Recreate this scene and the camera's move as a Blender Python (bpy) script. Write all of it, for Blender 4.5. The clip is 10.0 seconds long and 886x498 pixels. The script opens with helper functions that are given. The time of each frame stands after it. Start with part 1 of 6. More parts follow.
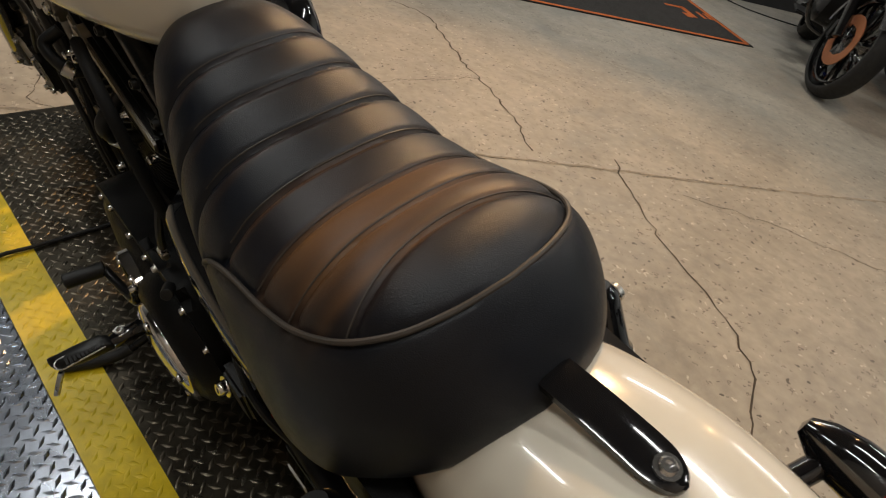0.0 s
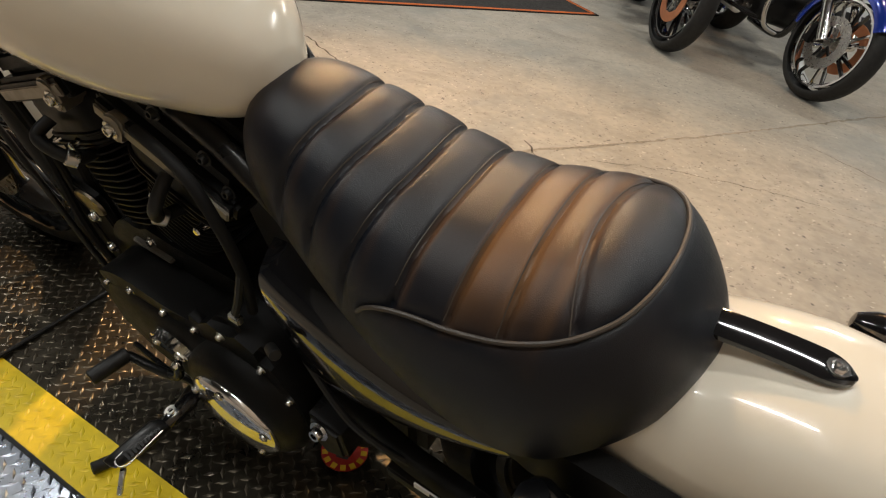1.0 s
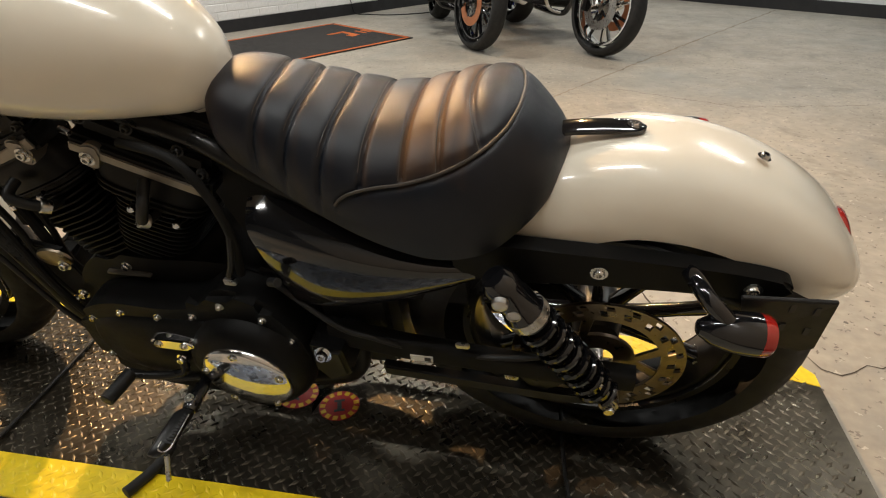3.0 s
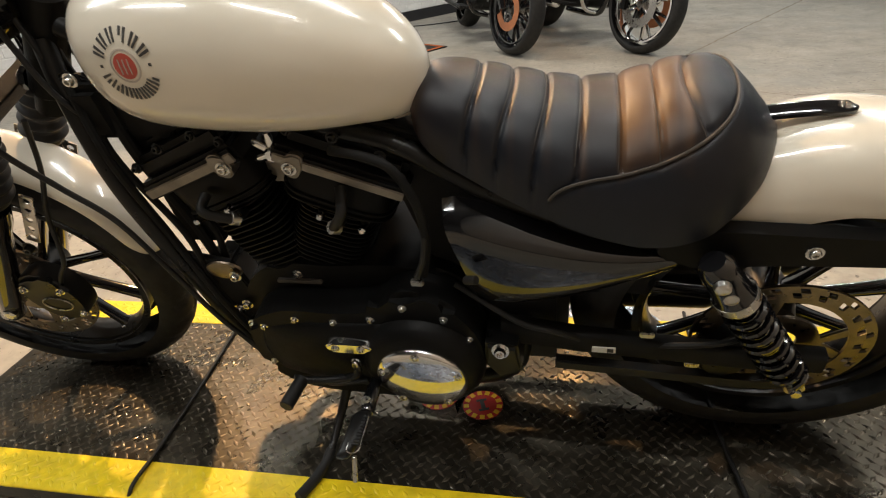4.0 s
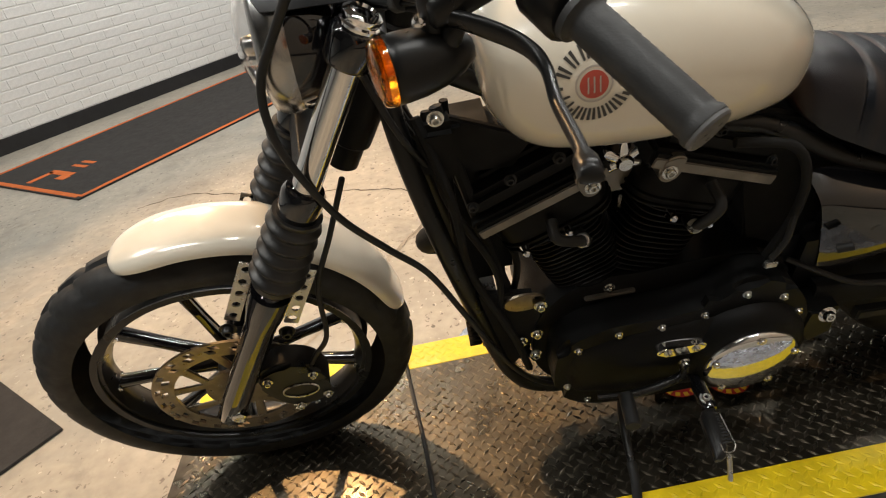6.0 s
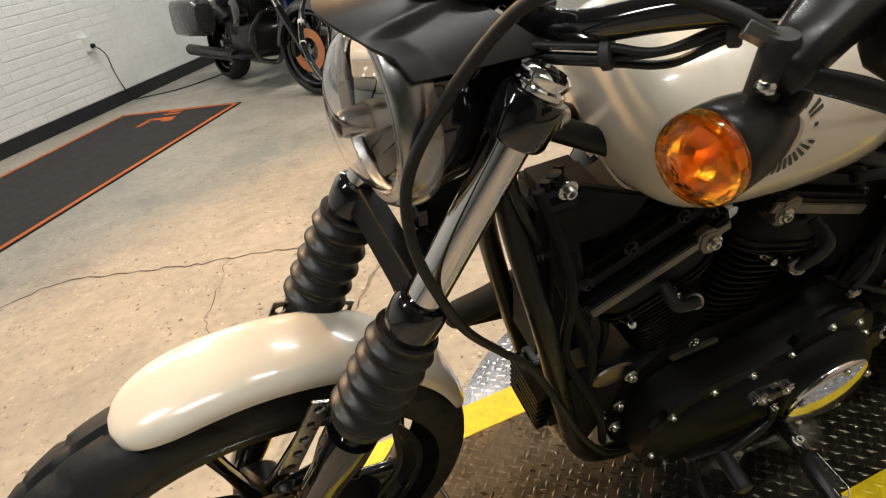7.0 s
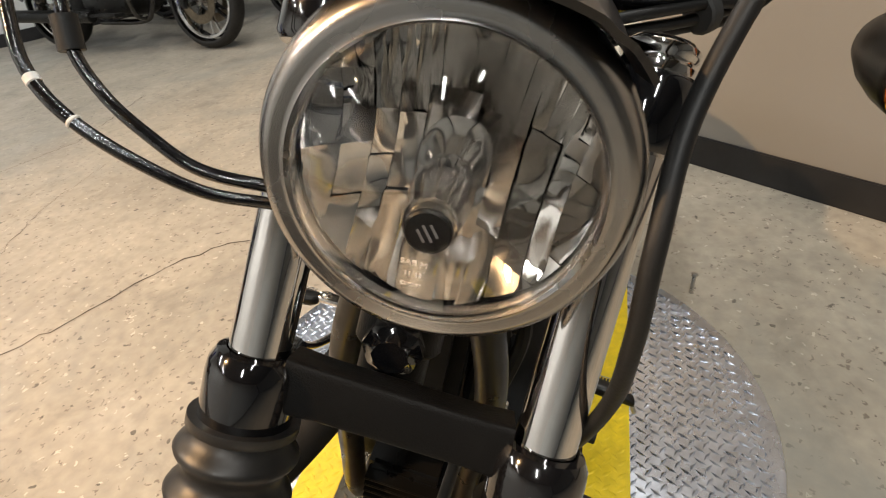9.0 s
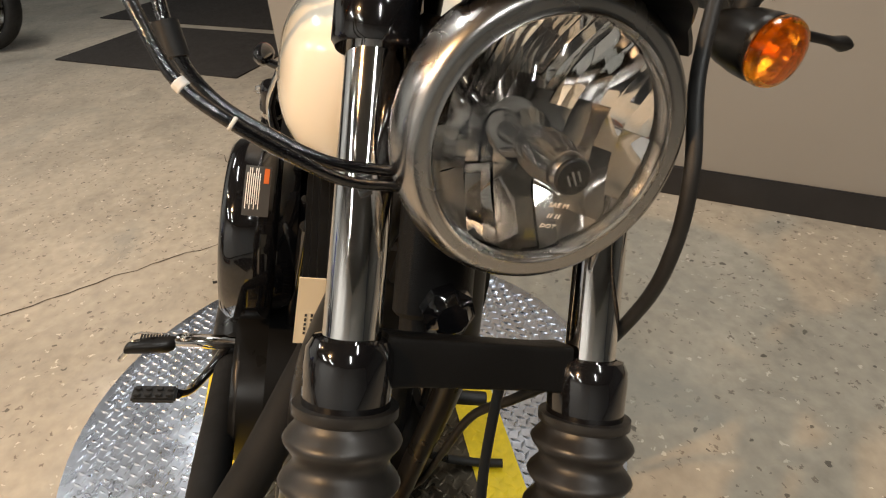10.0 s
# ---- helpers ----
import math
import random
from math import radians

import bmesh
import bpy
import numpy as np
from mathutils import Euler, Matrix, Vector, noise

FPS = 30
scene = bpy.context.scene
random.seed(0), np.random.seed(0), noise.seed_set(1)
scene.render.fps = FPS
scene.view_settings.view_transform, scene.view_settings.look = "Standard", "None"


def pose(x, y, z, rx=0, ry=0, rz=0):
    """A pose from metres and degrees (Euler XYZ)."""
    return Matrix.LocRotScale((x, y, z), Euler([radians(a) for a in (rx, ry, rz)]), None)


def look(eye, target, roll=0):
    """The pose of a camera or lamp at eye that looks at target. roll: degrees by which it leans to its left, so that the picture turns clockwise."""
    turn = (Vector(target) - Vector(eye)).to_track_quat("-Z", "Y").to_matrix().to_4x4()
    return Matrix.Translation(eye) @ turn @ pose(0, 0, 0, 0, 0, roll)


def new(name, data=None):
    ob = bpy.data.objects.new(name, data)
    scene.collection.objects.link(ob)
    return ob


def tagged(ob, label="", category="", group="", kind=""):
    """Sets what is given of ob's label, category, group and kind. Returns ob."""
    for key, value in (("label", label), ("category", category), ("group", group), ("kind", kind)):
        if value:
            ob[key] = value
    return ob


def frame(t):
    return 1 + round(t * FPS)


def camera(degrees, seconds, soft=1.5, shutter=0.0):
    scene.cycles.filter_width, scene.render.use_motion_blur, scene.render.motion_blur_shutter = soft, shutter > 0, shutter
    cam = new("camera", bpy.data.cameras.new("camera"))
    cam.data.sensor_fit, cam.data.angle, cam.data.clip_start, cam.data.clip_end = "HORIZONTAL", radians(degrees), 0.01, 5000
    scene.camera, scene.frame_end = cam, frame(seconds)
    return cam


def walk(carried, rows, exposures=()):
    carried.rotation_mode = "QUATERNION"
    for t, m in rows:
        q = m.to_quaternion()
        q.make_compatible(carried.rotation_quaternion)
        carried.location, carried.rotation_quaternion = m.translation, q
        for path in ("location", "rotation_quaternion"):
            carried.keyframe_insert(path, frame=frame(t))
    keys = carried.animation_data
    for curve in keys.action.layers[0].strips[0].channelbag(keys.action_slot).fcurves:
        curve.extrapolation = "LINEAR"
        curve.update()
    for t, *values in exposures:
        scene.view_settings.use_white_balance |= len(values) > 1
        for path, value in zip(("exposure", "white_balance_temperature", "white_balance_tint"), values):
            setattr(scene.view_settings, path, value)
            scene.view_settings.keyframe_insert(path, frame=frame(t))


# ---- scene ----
# ---- camera ----
LENS = 74.3
PATH = [
    (0, 0.7187, -0.4444, 0.9870, 51.12, -12.61, 48.21),
    (0.5, 0.5949, -0.5063, 0.9629, 52.81, -9.86, 36.23),
    (1, 0.5772, -0.6135, 0.9913, 54.31, -8.81, 31.33),
    (1.5, 0.6417, -0.7422, 0.9860, 56.27, -6.65, 25.63),
    (2, 0.6885, -0.8218, 0.9475, 57.89, -4.01, 19.38),
    (2.2, 0.6983, -0.8385, 0.9322, 58.42, -2.87, 17.13),
    (3.3, 0.5740, -0.9355, 0.9571, 60.28, 3.09, 11.55),
    (3.5, 0.5290, -0.9530, 0.9604, 60.57, 3.84, 11.89),
    (4, 0.3836, -0.9841, 0.9548, 60.73, 4.82, 11.64),
    (4.5, 0.2055, -0.9934, 0.9685, 59.66, 5.51, 8.77),
    (5, 0.0511, -1.0156, 0.9852, 59.72, 6.99, 6.85),
    (5.5, -0.1454, -1.0192, 1.0121, 59.77, 9.69, 2.32),
    (5.7, -0.2205, -1.0091, 1.0213, 59.50, 9.95, -0.43),
    (6.8, -0.5318, -0.8010, 1.0555, 59.15, 10.37, -16.22),
    (7, -0.5681, -0.7461, 1.0697, 59.24, 10.35, -19.82),
    (7.5, -0.6379, -0.6428, 1.0768, 59.55, 10.34, -31.05),
    (8, -0.7120, -0.5540, 1.0990, 58.02, 11.42, -46.93),
    (8.2, -0.7320, -0.5250, 1.0990, 58.12, 11.10, -51.38),
    (8.5, -0.7310, -0.4660, 1.0800, 57.23, 9.28, -58.08),
    (8.9, -0.7050, -0.3600, 1.0570, 55.55, 7.29, -71.31),
    (9, -0.7000, -0.3350, 1.0530, 55.14, 6.98, -74.89),
    (9.2, -0.6890, -0.2920, 1.0500, 53.81, 6.00, -80.12),
    (9.5, -0.6960, -0.2380, 1.0450, 53.58, 4.00, -88.68),
    (9.6, -0.7032, -0.2226, 1.0433, 54.27, 3.48, -91.81),
    (9.8, -0.7256, -0.1909, 1.0568, 54.36, 2.93, -96.33),
    (10, -0.7670, -0.1560, 1.0720, 54.80, 2.41, -100.41),
]
cam = camera(LENS, 10.0, soft=1.1, shutter=0.12)
walk(cam, [(t, pose(x, y, z, rx, ry, rz)) for t, x, y, z, rx, ry, rz in PATH],
     [(0.0, -1.05), (0.5, -0.85), (1.0, -0.52), (1.5, -0.45), (2.0, -0.28), (3.5, -0.2), (4.5, -0.12), (5.5, -0.15), (7.5, -0.25), (8.5, -0.15), (9.0, -0.1), (9.5, -0.2), (10.0, -0.3)])

# ---- world and lamps ----
world = bpy.data.worlds.new("room_air")
scene.world = world
world.use_nodes = True
world.node_tree.nodes["Background"].inputs[0].default_value = (0.75, 0.85, 1.0, 1)
world.node_tree.nodes["Background"].inputs[1].default_value = 0.05

CEILING = 3.4


def spot(name, energy, color, eye, target, degrees, blend):
    data = bpy.data.lights.new(name, "SPOT")
    data.energy, data.color, data.spot_size, data.spot_blend, data.shadow_soft_size = energy, color, radians(degrees), blend, 0.045
    new(name, data).matrix_world = look(eye, target)


def tube_lamp(energy, color, x, y, z):
    data = bpy.data.lights.new("tube_lamp", "AREA")
    data.energy, data.color, data.shape, data.size, data.size_y = energy, color, "RECTANGLE", 1.2, 0.09
    new("tube_lamp", data).matrix_world = look((x, y, z), (x, y, 0))


WARM, COOL = (1.0, 0.60, 0.28), (0.988, 0.98, 0.935)
# warm halogen spots over the far side of the display, and ceiling tubes, all out of view
SPOTS = [((-1.45, 2.0, 3.1), (0.0, 0.1, 0.3), 540, 95), ((0.4, 3.3, 3.1), (0.2, 2.2, 0.0), 90, 120)]
for eye, target, energy, wide in SPOTS:
    spot("halogen_lamp", energy, WARM, eye, target, wide, 0.5)
# tubes set by brightness; (-2.9, -0.5) and (-1.2, 3.9) are added fill
TUBES = [(0.9, 0.9, 36), (0.45, -0.95, 26), (-1.5, -1.4, 30), (-2.9, -0.5, 48), (3.0, 2.2, 42), (-2.5, 2.7, 28), (-1.2, 3.9, 62), (1.6, 4.8, 50)]
for tx, ty, watts in TUBES:
    tube_lamp(watts, COOL, tx, ty, CEILING - 0.14)

# ---- materials ----
def material(name, color, rough=0.5, metal=0.0, coat=0.0, spec=0.5, vary=0.12, scale=8.0, rough_vary=0.08, bump=0.0, bump_scale=200.0, fine=0.0, fine_scale=60.0):
    m = bpy.data.materials.new(name)
    m.use_nodes = True
    nt = m.node_tree
    b = nt.nodes["Principled BSDF"]
    b.inputs["Metallic"].default_value = metal
    b.inputs["Coat Weight"].default_value = coat
    b.inputs["Coat Roughness"].default_value = 0.04
    b.inputs["Specular IOR Level"].default_value = spec
    tc = nt.nodes.new("ShaderNodeTexCoord")
    n1 = nt.nodes.new("ShaderNodeTexNoise")
    n1.inputs["Scale"].default_value, n1.inputs["Detail"].default_value = scale, 6
    nt.links.new(tc.outputs["Object"], n1.inputs["Vector"])
    ramp = nt.nodes.new("ShaderNodeMapRange")
    ramp.inputs[1].default_value, ramp.inputs[2].default_value = 0.25, 0.75
    ramp.inputs[3].default_value, ramp.inputs[4].default_value = 1 - vary, 1 + vary
    nt.links.new(n1.outputs["Fac"], ramp.inputs[0])
    value = ramp.outputs[0]
    if fine:
        n2 = nt.nodes.new("ShaderNodeTexNoise")
        n2.inputs["Scale"].default_value, n2.inputs["Detail"].default_value = fine_scale, 4
        nt.links.new(tc.outputs["Object"], n2.inputs["Vector"])
        r2 = nt.nodes.new("ShaderNodeMapRange")
        r2.inputs[1].default_value, r2.inputs[2].default_value = 0.3, 0.7
        r2.inputs[3].default_value, r2.inputs[4].default_value = 1 - fine, 1 + fine
        nt.links.new(n2.outputs["Fac"], r2.inputs[0])
        mul = nt.nodes.new("ShaderNodeMath")
        mul.operation = "MULTIPLY"
        nt.links.new(value, mul.inputs[0])
        nt.links.new(r2.outputs[0], mul.inputs[1])
        value = mul.outputs[0]
    hue = nt.nodes.new("ShaderNodeHueSaturation")
    hue.inputs["Color"].default_value = (*color, 1)
    nt.links.new(value, hue.inputs["Value"])
    nt.links.new(hue.outputs[0], b.inputs["Base Color"])
    rr = nt.nodes.new("ShaderNodeMapRange")
    rr.inputs[1].default_value, rr.inputs[2].default_value = 0.3, 0.7
    rr.inputs[3].default_value, rr.inputs[4].default_value = max(0.02, rough - rough_vary), min(1, rough + rough_vary)
    nr = nt.nodes.new("ShaderNodeTexNoise")
    nr.inputs["Scale"].default_value, nr.inputs["Detail"].default_value = scale * 3.1, 5
    nt.links.new(tc.outputs["Object"], nr.inputs["Vector"])
    nt.links.new(nr.outputs["Fac"], rr.inputs[0])
    nt.links.new(rr.outputs[0], b.inputs["Roughness"])
    if bump:
        nb = nt.nodes.new("ShaderNodeTexNoise")
        nb.inputs["Scale"].default_value, nb.inputs["Detail"].default_value = bump_scale, 3
        nt.links.new(tc.outputs["Object"], nb.inputs["Vector"])
        bp = nt.nodes.new("ShaderNodeBump")
        bp.inputs["Strength"].default_value, bp.inputs["Distance"].default_value = bump, 0.002
        nt.links.new(nb.outputs["Fac"], bp.inputs["Height"])
        nt.links.new(bp.outputs[0], b.inputs["Normal"])
    return m


CREAM = material("cream_paint", (0.80, 0.738, 0.618), 0.22, coat=1.0, vary=0.02, rough_vary=0.03)
GLOSS = material("gloss_black_paint", (0.006, 0.006, 0.007), 0.09, coat=0.7, spec=0.5, vary=0.2, rough_vary=0.04)
SATIN = material("satin_black_metal", (0.008, 0.008, 0.008), 0.34, spec=0.30, vary=0.25, rough_vary=0.1, bump=0.04, bump_scale=600)
WRINKLE = material("wrinkle_black_powder", (0.0056, 0.0056, 0.0056), 0.42, spec=0.13, vary=0.25, bump=0.25, bump_scale=900)
DENIM = material("denim_black_paint", (0.011, 0.011, 0.012), 0.36, spec=0.42, vary=0.15, rough_vary=0.05)
DULL = material("dull_black_plastic", (0.010, 0.010, 0.010), 0.52, spec=0.38, vary=0.3, bump=0.1, bump_scale=500)
RUBBER = material("tyre_rubber", (0.010, 0.010, 0.010), 0.66, vary=0.3, scale=14, bump=0.12, bump_scale=400, fine=0.2)
GAITER = material("fork_boot_rubber", (0.013, 0.0125, 0.012), 0.42, vary=0.2, scale=20, bump=0.05, bump_scale=500)
LEATHER = material("black_leather", (0.017, 0.017, 0.019), 0.43, vary=0.2, scale=12, rough_vary=0.05, bump=0.22, bump_scale=1100, fine=0.1)
HOSE = material("matt_black_hose", (0.007, 0.007, 0.007), 0.75, spec=0.25, vary=0.3)
PIPING = material("seat_piping", (0.05, 0.04, 0.032), 0.45, vary=0.2)
CHROME = material("chrome", (0.78, 0.77, 0.76), 0.08, 1.0, vary=0.03, rough_vary=0.03)
TUBE_CHROME = material("fork_tube_chrome", (0.72, 0.70, 0.68), 0.07, 1.0, vary=0.04, rough_vary=0.04)
STEEL = material("brushed_steel", (0.55, 0.53, 0.50), 0.3, 1.0, vary=0.1, scale=30)
BRUSHED = material("satin_headlight_trim", (0.40, 0.39, 0.38), 0.26, 1.0, vary=0.06, rough_vary=0.04)
BULB_METAL = material("bulb_shield_metal", (0.50, 0.47, 0.44), 0.15, 1.0, vary=0.05)
ZINC = material("zinc_bolt", (0.66, 0.65, 0.62), 0.25, 1.0, vary=0.1)
ROTOR = material("brake_rotor_steel", (0.23, 0.19, 0.14), 0.33, 1.0, vary=0.15, scale=25, fine=0.15)
# orange puts the warm light's reflection into the rotor colour
WARM_LIT_ROTOR = material("warm_lit_rotor", (0.62, 0.25, 0.12), 0.4, 0.7, vary=0.15)
GREY_STRIP = material("machined_cover_edge", (0.23, 0.208, 0.178), 0.42, 0.9, vary=0.25, scale=26)
PAPER = material("paper_tag", (0.78, 0.68, 0.50), 0.8, vary=0.06)
CYLINDER = material("black_cylinder_paint", (0.0045, 0.0045, 0.0045), 0.42, spec=0.13, vary=0.3, bump=0.1, bump_scale=500)
GRIP = material("worn_grip_rubber", (0.026, 0.026, 0.026), 0.50, spec=0.40, vary=0.3, scale=25, bump=0.1, bump_scale=500)
CAP_GREY = material("dusty_grey_cap", (0.10, 0.10, 0.10), 0.5, vary=0.2, scale=60)
WHITE = material("white_label", (0.78, 0.77, 0.74), 0.6, vary=0.05)
INK = material("dark_print", (0.03, 0.03, 0.03), 0.6, vary=0.1)
LOGO_GREY = material("dark_grey_print", (0.055, 0.05, 0.045), 0.5, vary=0.1)
LOGO_RED = material("red_print", (0.50, 0.075, 0.05), 0.45, vary=0.1)
LOGO_RING = material("silver_print", (0.50, 0.44, 0.38), 0.5, vary=0.1)
YELLOW = material("yellow_floor_paint", (0.84, 0.62, 0.015), 0.38, vary=0.08, scale=6, rough_vary=0.1, bump=0.1, bump_scale=120, fine=0.12, fine_scale=45)
# the plate's own metal, lightened so the lozenges seem to catch light
TREAD = material("lightened_tread_metal", (0.105, 0.090, 0.066), 0.31, 0.85, vary=0.35, scale=6, rough_vary=0.1, fine=0.2)
PLATE = material("black_painted_plate", (0.066, 0.057, 0.042), 0.33, 0.85, vary=0.35, scale=5, rough_vary=0.10, bump=0.08, bump_scale=150, fine=0.25, fine_scale=40)
DISC = material("bare_aluminium_plate", (0.64, 0.70, 0.81), 0.28, 0.95, vary=0.06, scale=7, rough_vary=0.05, bump=0.06, bump_scale=150, fine=0.15, fine_scale=35)
MAT = material("black_carpet_mat", (0.022, 0.02, 0.019), 0.95, vary=0.25, scale=10, bump=0.4, bump_scale=700)
ORANGE = material("orange_mat_print", (0.52, 0.12, 0.02), 0.9, vary=0.2, bump=0.3, bump_scale=700)
BASEBOARD = material("black_rubber_base", (0.016, 0.016, 0.018), 0.5, vary=0.3)
WHITE_BRICK = material("white_painted_brick", (0.82, 0.81, 0.79), 0.5, vary=0.06, scale=3, bump=0.55, bump_scale=38, fine=0.05)
MORTAR = material("white_painted_mortar", (0.79, 0.78, 0.76), 0.6, vary=0.08, bump=0.4, bump_scale=120)
WALL_WHITE = material("white_wall_paint", (0.68, 0.70, 0.70), 0.6, vary=0.04, scale=1.2, bump=0.1, bump_scale=300)
WALL_GREY = material("grey_wall_paint", (0.27, 0.258, 0.238), 0.42, vary=0.05, scale=1.2, bump=0.1, bump_scale=300)
# tone of the unseen ceiling, dark so gloss parts mirror little light
CEIL = material("ceiling_paint", (0.10, 0.097, 0.092), 0.8, vary=0.06)
BLUE = material("deep_blue_paint", (0.01, 0.035, 0.30), 0.18, 0.3, coat=1.0, vary=0.05)
GREY_PAINT = material("gunmetal_paint", (0.030, 0.030, 0.032), 0.3, coat=0.4, vary=0.08)
CRACK = material("crack_dirt", (0.065, 0.050, 0.036), 0.9, vary=0.4, scale=30)
JOINT = material("joint_filler", (0.285, 0.25, 0.20), 0.8, vary=0.3, scale=18, fine=0.2)
STICKER_RED = material("red_sticker", (0.42, 0.022, 0.014), 0.5, spec=0.2, vary=0.1)
STICKER_YELLOW = material("yellow_sticker", (0.75, 0.45, 0.02), 0.5, spec=0.2, vary=0.1)


def concrete():
    m = material("ground_concrete", (0.36, 0.32, 0.255), 0.48, vary=0.20, scale=2.2, rough_vary=0.14, bump=0.16, bump_scale=60, fine=0.13, fine_scale=26)
    nt = m.node_tree
    b = nt.nodes["Principled BSDF"]
    b.inputs["Sheen Weight"].default_value, b.inputs["Sheen Roughness"].default_value = 0.20, 0.45
    b.inputs["Sheen Tint"].default_value = (0.72, 0.84, 1.0, 1)
    base = b.inputs["Base Color"].links[0].from_socket
    tc = next(n for n in nt.nodes if n.bl_idname == "ShaderNodeTexCoord")
    color = base
    # aggregate chips, pale and dark, and small pits
    for scale, size, tint, gate in ((46, 0.20, (0.58, 0.53, 0.44, 1), 0.72), (23, 0.14, (0.08, 0.065, 0.048, 1), 0.60), (60, 0.24, (0.16, 0.13, 0.098, 1), 0.58)):
        v = nt.nodes.new("ShaderNodeTexVoronoi")
        v.inputs["Scale"].default_value = scale
        warp = nt.nodes.new("ShaderNodeTexNoise")
        warp.inputs["Scale"].default_value = scale * 1.5
        add = nt.nodes.new("ShaderNodeVectorMath")
        add.operation = "MULTIPLY_ADD"
        add.inputs[1].default_value = (0.034, 0.034, 0.0)
        nt.links.new(tc.outputs["Object"], warp.inputs["Vector"])
        nt.links.new(warp.outputs["Color"], add.inputs[0])
        nt.links.new(tc.outputs["Object"], add.inputs[2])
        nt.links.new(add.outputs[0], v.inputs["Vector"])
        near = nt.nodes.new("ShaderNodeMath")
        near.operation = "LESS_THAN"
        near.inputs[1].default_value = size
        nt.links.new(v.outputs["Distance"], near.inputs[0])
        sep = nt.nodes.new("ShaderNodeSeparateColor")
        nt.links.new(v.outputs["Color"], sep.inputs[0])
        some = nt.nodes.new("ShaderNodeMath")
        some.operation = "GREATER_THAN"
        some.inputs[1].default_value = gate
        nt.links.new(sep.outputs[0], some.inputs[0])
        both = nt.nodes.new("ShaderNodeMath")
        both.operation = "MULTIPLY"
        nt.links.new(near.outputs[0], both.inputs[0])
        nt.links.new(some.outputs[0], both.inputs[1])
        soft = nt.nodes.new("ShaderNodeMath")
        soft.operation = "MULTIPLY"
        soft.inputs[1].default_value = 0.9
        nt.links.new(both.outputs[0], soft.inputs[0])
        mix = nt.nodes.new("ShaderNodeMix")
        mix.data_type = "RGBA"
        mix.inputs[7].default_value = tint
        nt.links.new(soft.outputs[0], mix.inputs[0])
        nt.links.new(color, mix.inputs[6])
        color = mix.outputs[2]
    # worn patches, scuffs and grey stains
    for scale, low, high, tint, amount in ((3.4, 0.54, 0.70, (0.20, 0.178, 0.142, 1), 0.7), (9.0, 0.58, 0.72, (0.45, 0.41, 0.345, 1), 0.45), (1.1, 0.52, 0.66, (0.255, 0.248, 0.216, 1), 0.75)):
        patch = nt.nodes.new("ShaderNodeTexNoise")
        patch.inputs["Scale"].default_value, patch.inputs["Detail"].default_value, patch.inputs["Roughness"].default_value, patch.inputs["Distortion"].default_value = scale, 8, 0.68, 0.6
        nt.links.new(tc.outputs["Object"], patch.inputs["Vector"])
        edge = nt.nodes.new("ShaderNodeMapRange")
        edge.inputs[1].default_value, edge.inputs[2].default_value, edge.inputs[4].default_value = low, high, amount
        nt.links.new(patch.outputs["Fac"], edge.inputs[0])
        mix = nt.nodes.new("ShaderNodeMix")
        mix.data_type = "RGBA"
        mix.inputs[7].default_value = tint
        nt.links.new(edge.outputs[0], mix.inputs[0])
        nt.links.new(color, mix.inputs[6])
        color = mix.outputs[2]
    nt.links.new(color, b.inputs["Base Color"])
    return m


CONCRETE = concrete()


